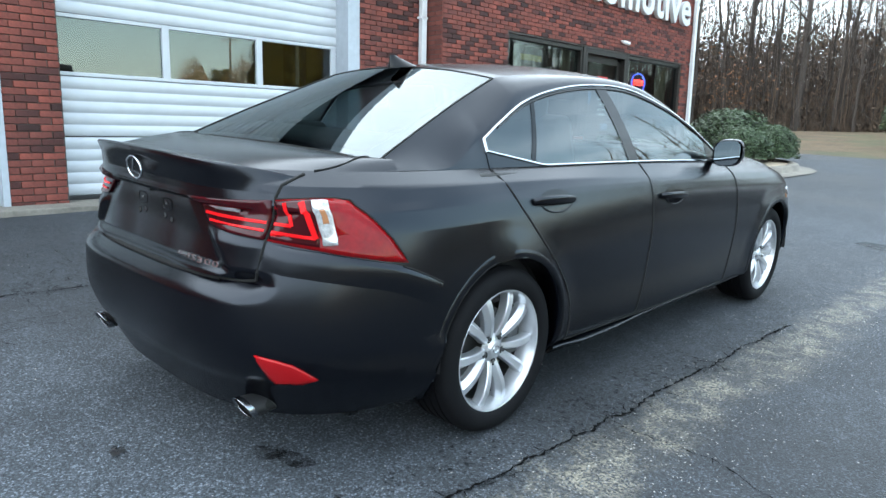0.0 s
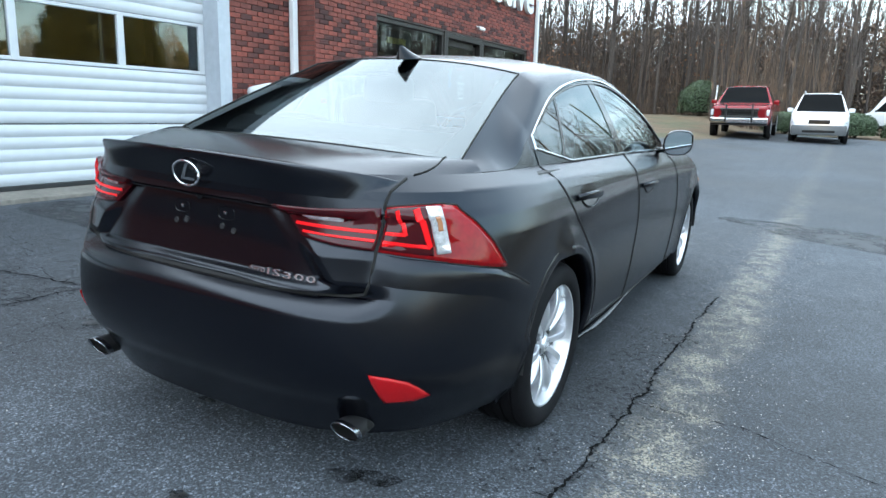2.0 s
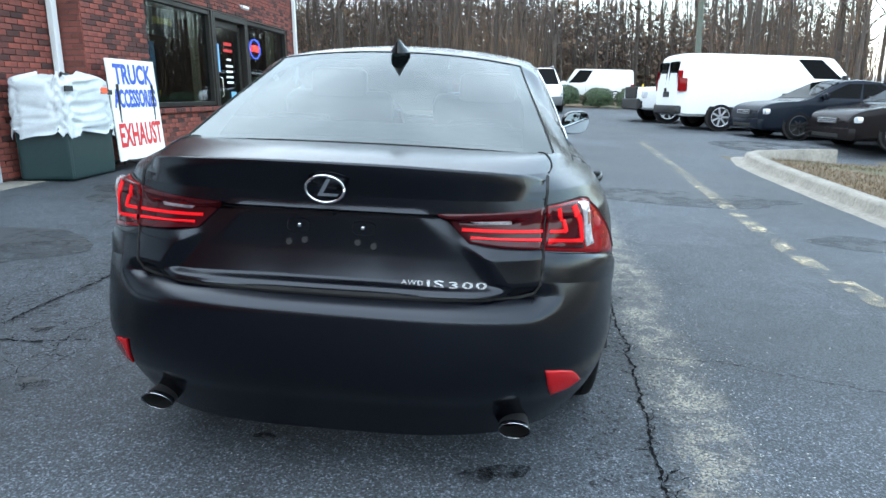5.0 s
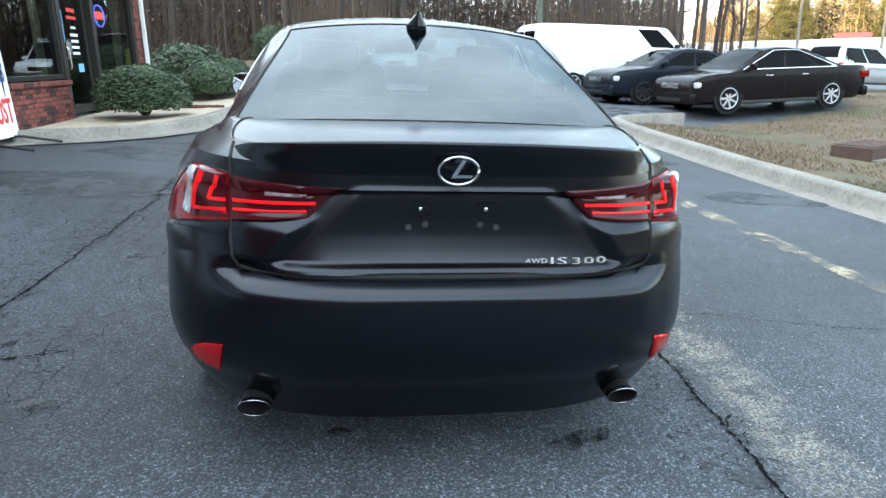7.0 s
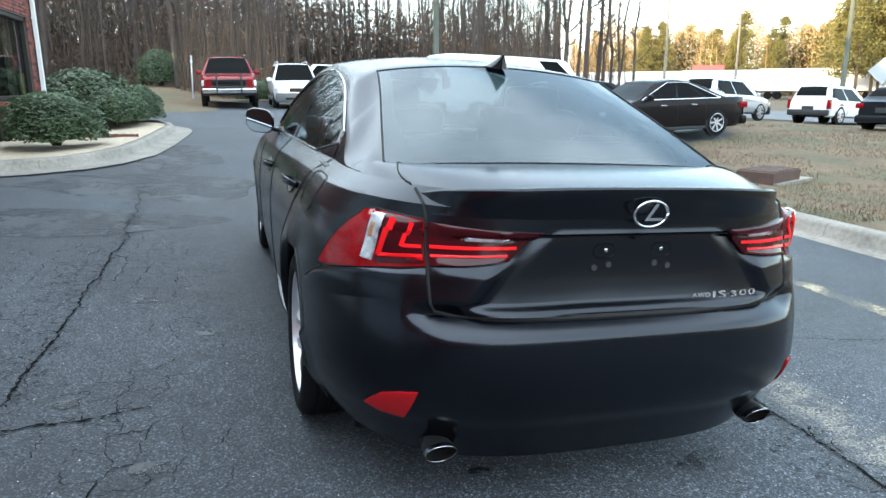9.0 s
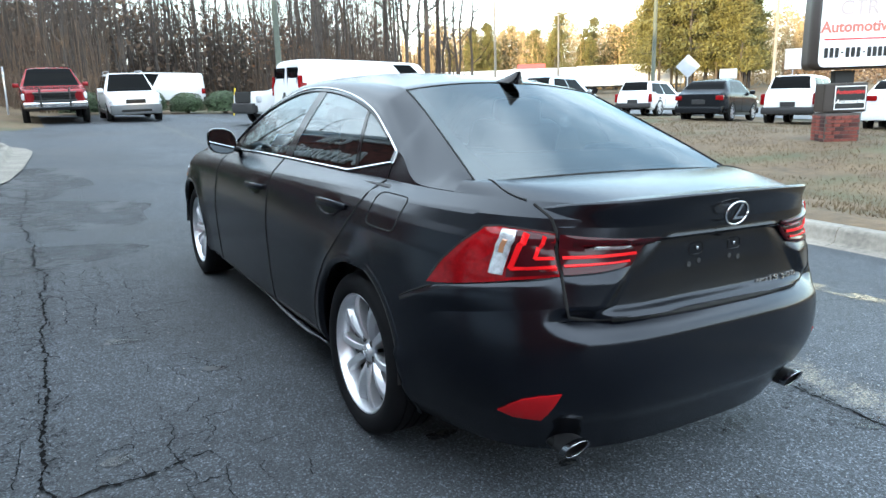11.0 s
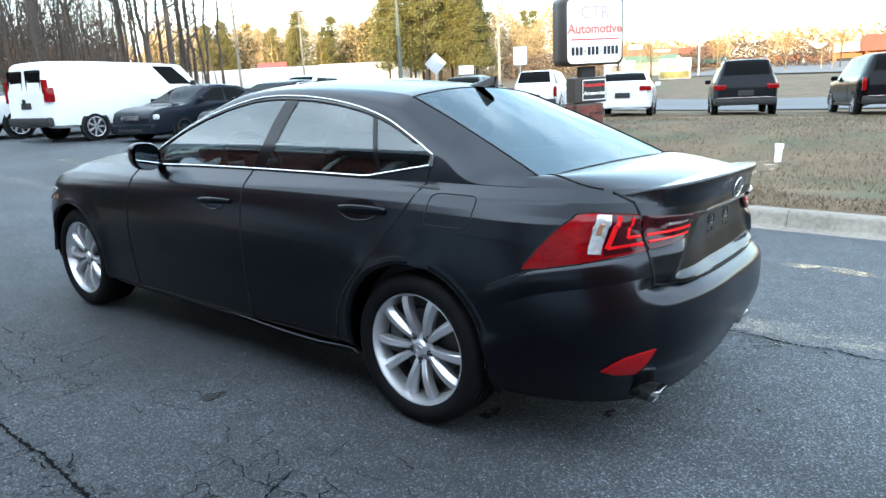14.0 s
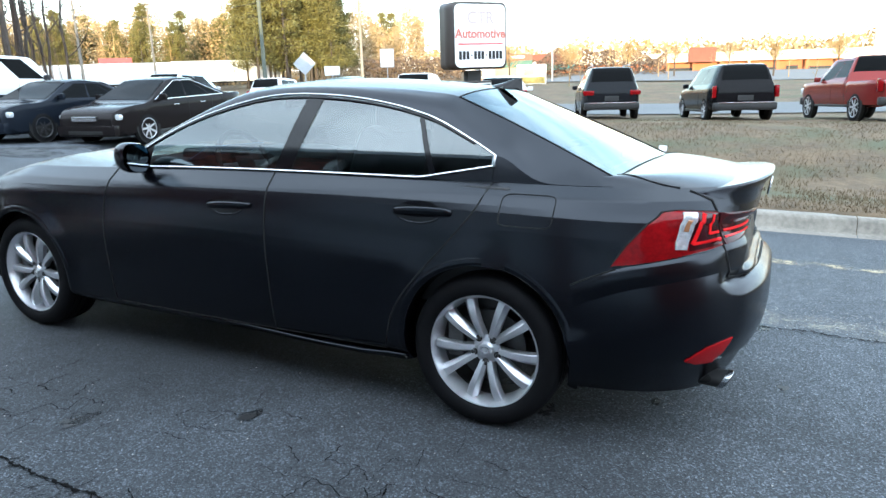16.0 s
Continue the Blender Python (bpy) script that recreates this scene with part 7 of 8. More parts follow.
        part("tail_lamp", box((tw, 0.24, th), (side * (W / 2 - tw / 2 - 0.035), y0 + 0.11, tz), 0.03, 2, rot=Matrix.Rotation(radians(side * 8), 4, 'Z')), REDLENS, car, smooth=50)
        part("bumper_reflector", box((0.16, 0.03, 0.045), (side * W * 0.36, y0 - 0.005, base + 0.22), 0.008), REDLENS, car)
    gw, gh = {"sedan": (0.40, 0.13), "suv": (0.36, 0.15), "pickup": (0.60, 0.34)}[face]
    part("grille", box((W * gw, 0.06, gh), (0, y1 - 0.014, hz - (0.0 if face != "pickup" else 0.04)), 0.03), GAP, car)
    for k in range(3):
        part("grille_bar", box((W * gw * 0.96, 0.03, 0.014), (0, y1 + 0.014, hz - gh * 0.3 + gh * 0.3 * k - (0.04 if face == "pickup" else 0)), 0.004, 1), CHROME if face == "sedan" else PLAST, car)
    part("front_bumper", box((W * 0.93, 0.18, 0.26 if face != "suv" else 0.34), (0, y1 - 0.05, base + 0.16), 0.06, 2), trim if face != "sedan" else body, car, smooth=50)
    part("lower_intake", box((W * 0.55, 0.04, 0.09), (0, y1 + 0.025, base + 0.12), 0.02), GAP, car)
    part("rear_bumper", box((W * 0.94, 0.18, 0.24), (0, y0 + 0.05, base + 0.17), 0.06, 2), trim if face != "sedan" else body, car, smooth=50)
    part("plate_field", box((0.46, 0.02, 0.16), (0, y0 - 0.012, base + (deck + lift - base) * 0.55), 0.01), trim, car)
    if rack:
        for side in (-1, 1):
            part("roof_rail", tube([(side * xt * 0.9, yt0 + 0.15, H + lift), (side * xt * 0.9, yt0 + 0.3, H + 0.05 + lift), (side * xt * 0.9, yt1 - 0.3, H + 0.05 + lift), (side * xt * 0.9, yt1 - 0.15, H + lift)], 0.018, 6), GREYMETAL, car)
    return car


P_WHITE = paint("white car paint", (0.58, 0.59, 0.60), 0.0)
P_RED = paint("red car paint", (0.15, 0.008, 0.011), 0.1)
P_DARK = paint("dark slate car paint", (0.009, 0.012, 0.018), 0.1)
P_BRONZE = paint("dark bronze car paint", (0.011, 0.0095, 0.010), 0.1)
P_BLACK = paint("black car paint", (0.006, 0.006, 0.007), 0.0)
P_SILVER = paint("silver car paint", (0.50, 0.51, 0.52), 0.6)
P_MAROON = paint("maroon car paint", (0.16, 0.022, 0.020), 0.3)
P_GREY = paint("grey car paint", (0.010, 0.011, 0.013), 0.1)
DARKRIM = mat("dark alloy", (0.05, 0.05, 0.055), 0.3, 0.8, vary=0)

CLAD = mat("grey cladding plastic", (0.075, 0.08, 0.085), 0.5, vary=0.1)
# across the end of the lot
red = vehicle("pickup_truck", "red pickup truck with a black grille guard and big tyres", (-0.85, 26.6), -90, 5.6, 1.98, 1.84, 1.18, 1.14, 1.16, (-0.55, -0.35, 0.85, 1.55), 0.42, 0.42, 0.95, 1.35, P_RED, face="pickup", tails="tall")
part("chrome_bumper", box((1.86, 0.14, 0.20), (0, 2.83, 0.62), 0.05, 2), CHROME, red)
for zz in (0.75, 1.0):
    part("grille_guard", tube([(-0.62, 2.88, zz), (-0.4, 2.93, zz), (0.4, 2.93, zz), (0.62, 2.88, zz)], 0.035, 8), PLAST, red)
for xx in (-0.42, 0.42):
    part("guard_post", tube([(xx, 2.92, 0.55), (xx, 2.93, 1.15)], 0.03, 8), PLAST, red)
suv = vehicle("suv_car", "small white suv with grey lower cladding", (1.62, 26.4), -90, 4.32, 1.80, 1.70, 1.02, 0.98, 1.02, (-1.95, -1.75, 0.45, 1.05), 0.28, 0.35, 0.85, 0.85, P_WHITE, CLAD, "suv", tails="tall", rack=True)
part("cladding", box((1.84, 3.2, 0.12), (0, 0, 0.36), 0.03), CLAD, suv)
vehicle("cargo_van", "long white cargo van behind the hedge", (6.1, 47.0), 175, 5.4, 2.0, 2.12, 1.12, 1.0, 1.12, (-2.68, -2.6, 1.25, 1.95), 0.3, 0.36, 0.95, 1.2, P_WHITE, solid_side=True, panes=(0.0, 0.7, 0.98), tails="tall", face="suv")
# row beside the drive
nosed = vehicle("pickup_truck", "white pickup truck with a black grille, nose to the drive", (7.3, 21.2), 186, 5.8, 2.0, 1.88, 1.18, 1.12, 1.15, (-0.6, -0.4, 0.9, 1.6), 0.38, 0.40, 0.95, 1.3, P_WHITE, face="pickup", tails="tall")
part("front_cladding", box((1.90, 0.10, 0.34), (0, 2.90, 0.56), 0.05, 2), PLAST, nosed)
part("wide_grille", box((1.36, 0.06, 0.36), (0, 2.90, 0.92), 0.04, 2), GAP, nosed)
van = vehicle("cargo_van", "white cargo van with black bumpers, rear to the drive", (7.75, 18.35), 7, 5.7, 2.0, 2.08, 1.42, 1.26, 1.42, (-2.84, -2.74, 1.40, 2.02), 0.36, 0.36, 0.85, 1.22, P_WHITE, face="suv", solid_side=True, panes=(0.0, 0.77, 0.97), tails="tall")
for side in (-1, 1):
    part("rear_door_window", box((0.62, 0.02, 0.62), (side * 0.42, -2.812, 1.52), 0.05, 2), TINT, van)
    part("high_tail_lamp", box((0.10, 0.12, 0.34), (side * 0.86, -2.80, 1.42), 0.02), REDLENS, van)
part("side_door_handle", box((0.03, 0.06, 0.16), (0.96, 0.75, 1.05), 0.01), PLAST, van)
part("rear_door_handle", box((0.14, 0.03, 0.14), (-0.08, -2.86, 1.05), 0.01), GAP, van)
alt = vehicle("sedan_car", "dark slate sedan with dark five-spoke wheels, nose to the drive", (8.75, 15.85), 187, 4.82, 1.80, 1.46, 0.96, 0.90, 1.00, (-1.62, -0.72, 0.40, 1.28), 0.20, 0.335, 0.95, 1.05, P_DARK, rim=DARKRIM, panes=(0.05, 0.22, 0.57, 0.98))
acc = vehicle("sedan_car", "dark bronze sedan with chrome window trim, nose to the drive", (9.92, 13.68), 187, 4.93, 1.85, 1.48, 0.96, 0.90, 1.00, (-1.66, -0.72, 0.40, 1.32), 0.20, 0.335, 0.97, 1.10, P_BRONZE, chrome_line=True, panes=(0.05, 0.22, 0.57, 0.98))
for c in (alt, acc):
    for side in (-1, 1):
        for q in (-0.55, 0.45):
            part("door_handle", box((0.03, 0.20, 0.03), (side * 0.925, q, 0.82), 0.008), CHROME if c is acc else P_DARK, c)
# row along the far edge of the grass, seen from behind
FAR = [
    ("suv_car", "silver small suv parked on grass by the road", (19.2, 22.3), 4.4, 1.80, 1.66, P_SILVER, "tall", True),
    ("hatchback_car", "white hatchback parked by the road", (22.9, 20.3), 4.05, 1.72, 1.52, P_WHITE, "tall", True),
    ("sedan_car", "dark grey small sedan parked by the road", (20.6, 14.9), 4.35, 1.74, 1.50, P_GREY, "side", False),
    ("hatchback_car", "white retro hatchback parked by the road", (21.3, 12.0), 4.3, 1.72, 1.60, P_WHITE, "tall", True),
    ("sedan_car", "white sedan with wide tail lamps parked by the road", (20.4, 8.2), 4.6, 1.80, 1.45, P_WHITE, "wide", False),
    ("suv_car", "dark grey suv parked by the road", (22.7, 5.1), 4.8, 1.94, 1.76, P_GREY, "wide", True),
    ("minivan_car", "black minivan parked by the road", (22.5, 1.0), 5.1, 2.0, 1.75, P_BLACK, "tall", True),
]
for nm, lab, at, L, W, H, pt, tl, tall in FAR:
    if tall:
        cab = (-L / 2 + 0.08, -L / 2 + 0.35, 0.45, 1.25)
        c = vehicle(nm, lab, at, 19, L, W, H, H * 0.59, H * 0.56, H * 0.59, cab, 0.27, 0.36, 0.92, 0.95, pt, face="suv", tails=tl, rack="suv" in nm)
    else:
        cab = (-L * 0.40, -L * 0.24, 0.35, 1.15)
        c = vehicle(nm, lab, at, 19, L, W, H, 0.95, 0.90, 1.02, cab, 0.21, 0.325, 0.90, 1.0, pt, tails=tl, panes=(0.05, 0.22, 0.57, 0.98))
    if pt in (P_GREY, P_BLACK) and tall:
        part("chrome_strip", box((W * 0.8, 0.02, 0.025), (0, -L / 2 - 0.05, 0.55), 0.004, 1), CHROME, c)
vehicle("pickup_truck", "maroon pickup truck parked by the road", (22.5, -3.2), 19, 5.8, 2.02, 1.92, 1.20, 1.18, 1.18, (-0.9, -0.7, 0.8, 1.5), 0.42, 0.42, 0.95, 1.35, P_MAROON, face="pickup", tails="tall")


# ---- trees ----
BARK = mat("grey-brown bark", (0.050, 0.040, 0.034), 0.95, vary=0.45, scale=1.5, bump=0.2, bump_scale=14)
TRUNKS = mat("woodland bark", (0.052, 0.040, 0.033), 0.95, vary=0.4, scale=0.6, island=0.6)
DEADLEAF = mat("dead brown leaf", (0.16, 0.075, 0.035), 0.85, vary=0.4, scale=0.5, island=0.7)
BRUSH = mat("brown undergrowth", (0.090, 0.060, 0.040), 0.95, vary=0.4, scale=0.6, island=0.7)
NEEDLE = mat("pine needles", (0.098, 0.088, 0.020), 0.8, vary=0.45, scale=0.4, island=0.6)
# pale gold for bare twigs: evening sunlight is put into the colour
FARTWIG = mat("sun-gold far twigs", (0.27, 0.185, 0.09), 0.9, vary=0.4, scale=0.3, island=0.6)


class Soup:
    """Many small tubes and leaves, gathered into one mesh."""

    def __init__(self):
        self.v, self.f = [], []

    def limb(self, pts, radii, sides=5):
        n0 = len(self.v)
        for i, p in enumerate(pts):
            d = (pts[min(i + 1, len(pts) - 1)] - pts[max(i - 1, 0)])
            a = d.cross(Vector((0.31, 0.83, 0.2)))
            a = a.normalized() if a.length > 1e-6 else Vector((1, 0, 0))
            b = d.cross(a).normalized()
            for k in range(sides):
                t = 2 * math.pi * k / sides
                self.v.append(p + radii[i] * (math.cos(t) * a + math.sin(t) * b))
        for i in range(len(pts) - 1):
            for k in range(sides):
                q, s = n0 + i * sides + k, n0 + i * sides + (k + 1) % sides
                self.f.append((q, s, s + sides, q + sides))

    def leaf(self, c, s, r, flat=0.5):
        n = Vector((r.uniform(-1, 1), r.uniform(-1, 1), r.uniform(-1, 1) + flat))
        t = n.cross(Vector((r.uniform(-1, 1), r.uniform(-1, 1), r.uniform(-1, 1))))
        if t.length < 1e-4:
            return
        t = t.normalized() * s
        b = n.cross(t).normalized() * s * r.uniform(0.5, 0.9)
        k = len(self.v)
        self.v += [c - t, c + b, c + t, c - b]
        self.f.append((k, k + 1, k + 2, k + 3))

    def make(self, name, material, parent=None, label=""):
        return leaf_object(name, self.v, self.f, material, parent, label)


def bare_tree(soup, base, h, r, lean=0.05, low=0.35, forks=14, depth=2, sides=6, twigs=None):
    """A tapered trunk with limbs that fork and thin out."""
    n = 9
    dx, dy = r.uniform(-lean, lean), r.uniform(-lean, lean)
    rad = h * r.uniform(0.0045, 0.0115)
    wob = [Vector((r.gauss(0, 0.012 * h), r.gauss(0, 0.012 * h), 0)) for _ in range(n + 1)]
    pts = [base + Vector((dx * h * t, dy * h * t, h * t)) + wob[int(t * n)] * t for t in [k / n for k in range(n + 1)]]
    soup.limb(pts, [rad * (1.25 if k == 0 else 1) * (1 - 0.85 * (k / n) ** 1.2) for k in range(n + 1)], sides)

    def branch(p, d, length, rr, lev):
        m = 4
        q, ps, rs = p.copy(), [p.copy()], [rr]
        for k in range(m):
            d = (d + Vector((r.gauss(0, 0.22), r.gauss(0, 0.22), r.gauss(0.10, 0.15)))).normalized()
            q = q + d * length / m
            ps.append(q.copy()); rs.append(rr * (1 - 0.8 * (k + 1) / m))
        soup.limb(ps, rs, 4 if lev else 5)
        if lev < depth:
            for _ in range(r.randint(2, 4)):
                k = r.randint(1, m)
                dd = (d + Vector((r.gauss(0, 0.7), r.gauss(0, 0.7), r.gauss(0.15, 0.4)))).normalized()
                branch(ps[k], dd, length * r.uniform(0.4, 0.65), rs[k] * 0.65 + 0.002, lev + 1)
    for k in range(forks):
        t = low + (1 - low) * (k + r.random()) / forks
        i = min(int(t * n), n - 1)
        p = pts[i].lerp(pts[i + 1], t * n - i)
        a = r.uniform(0, 6.28)
        branch(p, Vector((math.cos(a), math.sin(a), r.uniform(0.2, 0.9))).normalized(), h * (1 - t * 0.75) * r.uniform(0.16, 0.30), rad * (1 - 0.8 * t) * 0.5, 0)


rt = random.Random(5)
# prototypes for the trees at the edge of the wood, then copies
PROTO = []
for k in range(5):
    s = Soup()
    bare_tree(s, Vector((0, 0, -0.3)), 13 + 1.3 * k, rt, 0.05, 0.30 - 0.04 * (k % 3), 16, 2, 7)
    tr = thing("bare_tree", pose(0, 0, -80), "tall bare winter tree with grey-brown bark", "tree", "trees at the edge of the wood")
    trunk, crown = Soup(), Soup()
    trunk.v, trunk.f = s.v[:70], [q for q in s.f if max(q) < 70]
    crown.v, crown.f = s.v[70:], [tuple(i - 70 for i in q) for q in s.f if min(q) >= 70]
    trunk.make("trunk", BARK, tr)
    crown.make("crown", BARK, tr)
    PROTO.append(tr)
for k in range(72):
    x = -32 + k * 0.78 + rt.uniform(-0.5, 0.5)
    y = 33.5 + rt.uniform(0, 5) + (3.0 if x < -4 else 0)
    if -16 < x < -3.5:
        y += 4.5
    if abs(x - 7.3) < 4 and y < 50:
        y += 16
    t = copy_thing(PROTO[k % 5], pose(0, 0, 0))
    sc = rt.uniform(0.8, 1.15)
    t.matrix_basis = pose(x, y, land(x, y) - 0.1, 0, 0, rt.uniform(0, 360)) @ Matrix.Diagonal((sc, sc, sc, 1))
# the few that stand free at the right end of the wood
for x, y, sc in ((18.4, 33.0, 0.95), (20.4, 34.5, 0.85), (21.6, 33.2, 0.75), (16.6, 32.2, 0.9)):
    t = copy_thing(PROTO[int(x) % 5], pose(0, 0, 0))
    t.matrix_basis = pose(x, y, land(x, y) - 0.1, 0, 0, x * 50) @ Matrix.Diagonal((sc, sc, sc, 1))
for tr in PROTO:
    for o in (*tr.children, tr):
        bpy.data.objects.remove(o)

# the wood behind, and an unseen belt added behind the building for shade
s = Soup()
for _ in range(860):
    y = 37 + 38 * rt.random() ** 1.2
    x = rt.uniform(-60, 0.5 * y)
    if y < 52 and 3 < x < 11.5 or y < 41 and -16 < x < -3.5:
        continue
    bare_tree(s, Vector((x, y, land(x, y) - 0.3)), rt.uniform(8.5, 12.5), rt, 0.06, 0.35, 6, 0 if y > 56 else 1, 4)
for _ in range(150):
    x, y = rt.uniform(-55, -18), rt.uniform(-70, 40)
    bare_tree(s, Vector((x, y, 0)), rt.uniform(10, 14), rt, 0.06, 0.3, 6, 0, 4)
for _ in range(3400):
    y = rt.uniform(52, 84)
    x = rt.uniform(-66, 0.5 * y)
    p = Vector((x, y, land(x, y) - 0.3))
    q = p + Vector((rt.gauss(0, 0.7), rt.gauss(0, 0.7), rt.uniform(5, 10)))
    s.limb([p, p.lerp(q, 0.5) + Vector((rt.gauss(0, 0.25), 0, 0)), q], [rt.uniform(0.03, 0.07), 0.03, 0.01], 3)
tagged(s.make("woodland", TRUNKS), "dense bare winter woodland", "woods", kind="stuff")
# undergrowth: thin stems and dead leaves
s = Soup()
for _ in range(14000):
    x, y = rt.uniform(-48, 21), 32.5 + 26 * rt.random() ** 1.5
    if y < 51 and 2 < x < 12 or y < 40.5 and -16 < x < -3:
        continue
    z = land(x, y)
    h = 0.5 + 5.5 * rt.random() ** 2
    p = Vector((x, y, z - 0.1))
    q = p + Vector((rt.gauss(0, 0.4), rt.gauss(0, 0.4), h))
    s.limb([p, p.lerp(q, 0.5) + Vector((rt.gauss(0, 0.15), 0, 0)), q], [0.022, 0.014, 0.004], 3)
for _ in range(24000):
    x, y = rt.uniform(-50, 21), 36 + 34 * rt.random()
    if rt.random() < 0.5 and not (1 < x < 13 and y < 47):
        s.leaf(Vector((x, y + 6, land(x, y) + 7 * rt.random() ** 1.5)), rt.uniform(0.04, 0.10), rt)
    y -= 3
    if y < 51 and 2 < x < 12 or y < 40.5 and -16 < x < -3:
        continue
    s.leaf(Vector((x, y, land(x, y) + 2.2 * rt.random() ** 2.2)), rt.uniform(0.05, 0.13), rt)
tagged(s.make("undergrowth", BRUSH), "brown leafless undergrowth and leaf litter", "undergrowth", kind="stuff")
s = Soup()
for _ in range(10):
    cx, cy, cz = rt.uniform(-40, 16), rt.uniform(37, 48), rt.uniform(2, 8)
    if 1 < cx < 13:
        continue
    for _ in range(300):
        s.leaf(Vector((cx + rt.gauss(0, 1.1), cy + rt.gauss(0, 1.0), cz + rt.gauss(0, 1.0))), rt.uniform(0.04, 0.09), rt)
tagged(s.make("dead_leaves", DEADLEAF), "rusty dead leaves still hanging on branches", "leaves", kind="stuff")
s = Soup()
for _ in range(70000):
    y = rt.uniform(50, 88)
    x = rt.uniform(-66, 0.5 * y)
    s.leaf(Vector((x, y, land(x, y) + 7.0 * rt.random() ** 1.3)), rt.uniform(0.08, 0.26), rt)
tagged(s.make("brush", BRUSH), "dense brown brush deep in the wood", "undergrowth", kind="stuff")
# haze of fine twigs through the wood
s = Soup()
for _ in range(150000):
    y = rt.uniform(36, 76)
    x = rt.uniform(-52, 0.5 * y)
    if y < 52 and 2 < x < 12 or y < 40.5 and -16 < x < -3:
        continue
    c = Vector((x, y, land(x, y) + 12 * rt.random() ** 1.3))
    d = Vector((rt.gauss(0, 1), rt.gauss(0, 1), rt.gauss(0.6, 0.7))).normalized() * rt.uniform(0.4, 1.7)
    w = Vector((rt.uniform(0.008, 0.022), rt.uniform(-0.01, 0.01), 0))
    k = len(s.v)
    s.v += [c - w, c + w, c + d]
    s.f.append((k, k + 1, k + 2))
tagged(s.make("twigs", TRUNKS), "fine bare twigs through the wood", "twigs", kind="stuff")
# unseen brush belts, added to shade the lot and darken the car's reflections
s = Soup()
for _ in range(16000):
    x, y = rt.uniform(-34, -19), rt.uniform(-85, 48)
    s.leaf(Vector((x, y, 12.5 * rt.random())), rt.uniform(0.5, 0.8), rt)
for _ in range(14000):
    x, y = rt.uniform(-34, 90), rt.uniform(-72, -52)
    s.leaf(Vector((x, y, land(x, y) + 9.5 * rt.random() * (0.8 + 0.3 * noise.noise((x * 0.12, 0, 4))))), rt.uniform(0.4, 0.75), rt)
tagged(s.make("tree_belt", BRUSH), "unseen brown brush belt added to shade the lot", "woods", kind="stuff")


# evergreen trees across the road
def pine(k, label):
    tr = thing("pine_tree", pose(0, 0, -80), label, "tree", "pines across the road")
    a, b = Soup(), Soup()
    h = 12.0
    a.limb([Vector((0, 0, -0.3)), Vector((0.1, 0, h * 0.5)), Vector((0, 0.1, h))], [0.17, 0.12, 0.02], 6)
    r = random.Random(100 + k)
    for _ in range(70):
        t = r.uniform(0.22, 1.0)
        ang = r.uniform(0, 6.28)
        reach = (1 - t) ** 0.7 * r.uniform(1.6, 3.4) + 0.4
        p, q = Vector((0, 0, h * t)), Vector((reach * math.cos(ang), reach * math.sin(ang), h * t + r.uniform(-0.2, 0.6)))
        a.limb([p, q], [0.04, 0.01], 3)
        for _ in range(120):
            u = r.uniform(0.35, 1.05)
            b.leaf(p.lerp(q, u) + Vector((r.gauss(0, 0.30), r.gauss(0, 0.30), r.gauss(0, 0.22))), r.uniform(0.05, 0.13), r)
    a.make("trunk", BARK, tr)
    b.make("crown", NEEDLE, tr)
    return tr


PINES = [pine(k, "sunlit pine tree across the road") for k in range(4)]


def far_tree(x, y, sc, k, turn):
    t = copy_thing(PINES[k % 4], pose(0, 0, 0))
    t.matrix_basis = pose(x, y, land(x, y) - 0.4, 0, 0, turn) @ Matrix.Diagonal((sc, sc, sc * 1.05, 1))


def polar(deg, d):
    """A place by its bearing from the drive, in degrees from +x, and its distance."""
    return d * math.cos(radians(deg)) - 2.0, d * math.sin(radians(deg)) - 1.5


for k in range(30):
    a, d = rt.uniform(35.0, 42.5), rt.uniform(92, 115)
    far_tree(*polar(a, d), rt.uniform(0.95, 1.3), k, rt.uniform(0, 360))
for k in range(44):
    a, d = rt.uniform(43, 61), rt.uniform(128, 165)
    far_tree(*polar(a, d), rt.uniform(0.7, 1.1), k, rt.uniform(0, 360))
for k in range(8):
    far_tree(*polar(rt.uniform(28, 34), rt.uniform(150, 190)), rt.uniform(0.8, 1.2), k, rt.uniform(0, 360))
for tr in PINES:
    for o in (*tr.children, tr):
        bpy.data.objects.remove(o)
# bare trees among and beyond them, lit by the evening sun
s = Soup()
for _ in range(420):
    x, y = polar(rt.uniform(30, 62), rt.uniform(128, 185))
    bare_tree(s, Vector((x, y, land(x, y) - 0.3)), rt.uniform(7, 13), rt, 0.06, 0.2, 12, 1, 3)
for _ in range(60):
    x, y = polar(rt.uniform(4, 30), rt.uniform(230, 330))
    bare_tree(s, Vector((x, y, land(x, y))), rt.uniform(8, 14), rt, 0.06, 0.2, 10, 1, 3)
for _ in range(40):
    x, y = polar(rt.uniform(-10, 26), rt.uniform(60, 115))
    if rt.random() < 0.5:
        bare_tree(s, Vector((x, y, land(x, y))), rt.uniform(3, 5), rt, 0.06, 0.2, 14, 1, 3)
tagged(s.make("far_trees", FARTWIG), "far bare trees, golden evening light in their colour", "trees", kind="stuff")
s = Soup()
for _ in range(150000):
    a, d = rt.uniform(28, 62), rt.uniform(130, 190)
    x, y = polar(a, d)
    hh = 19 * (0.65 + 0.4 * noise.noise((a * 0.5, 0, 0)))
    s.leaf(Vector((x, y, land(x, y) + hh * rt.random() ** 0.8)), rt.uniform(0.08, 0.24), rt)
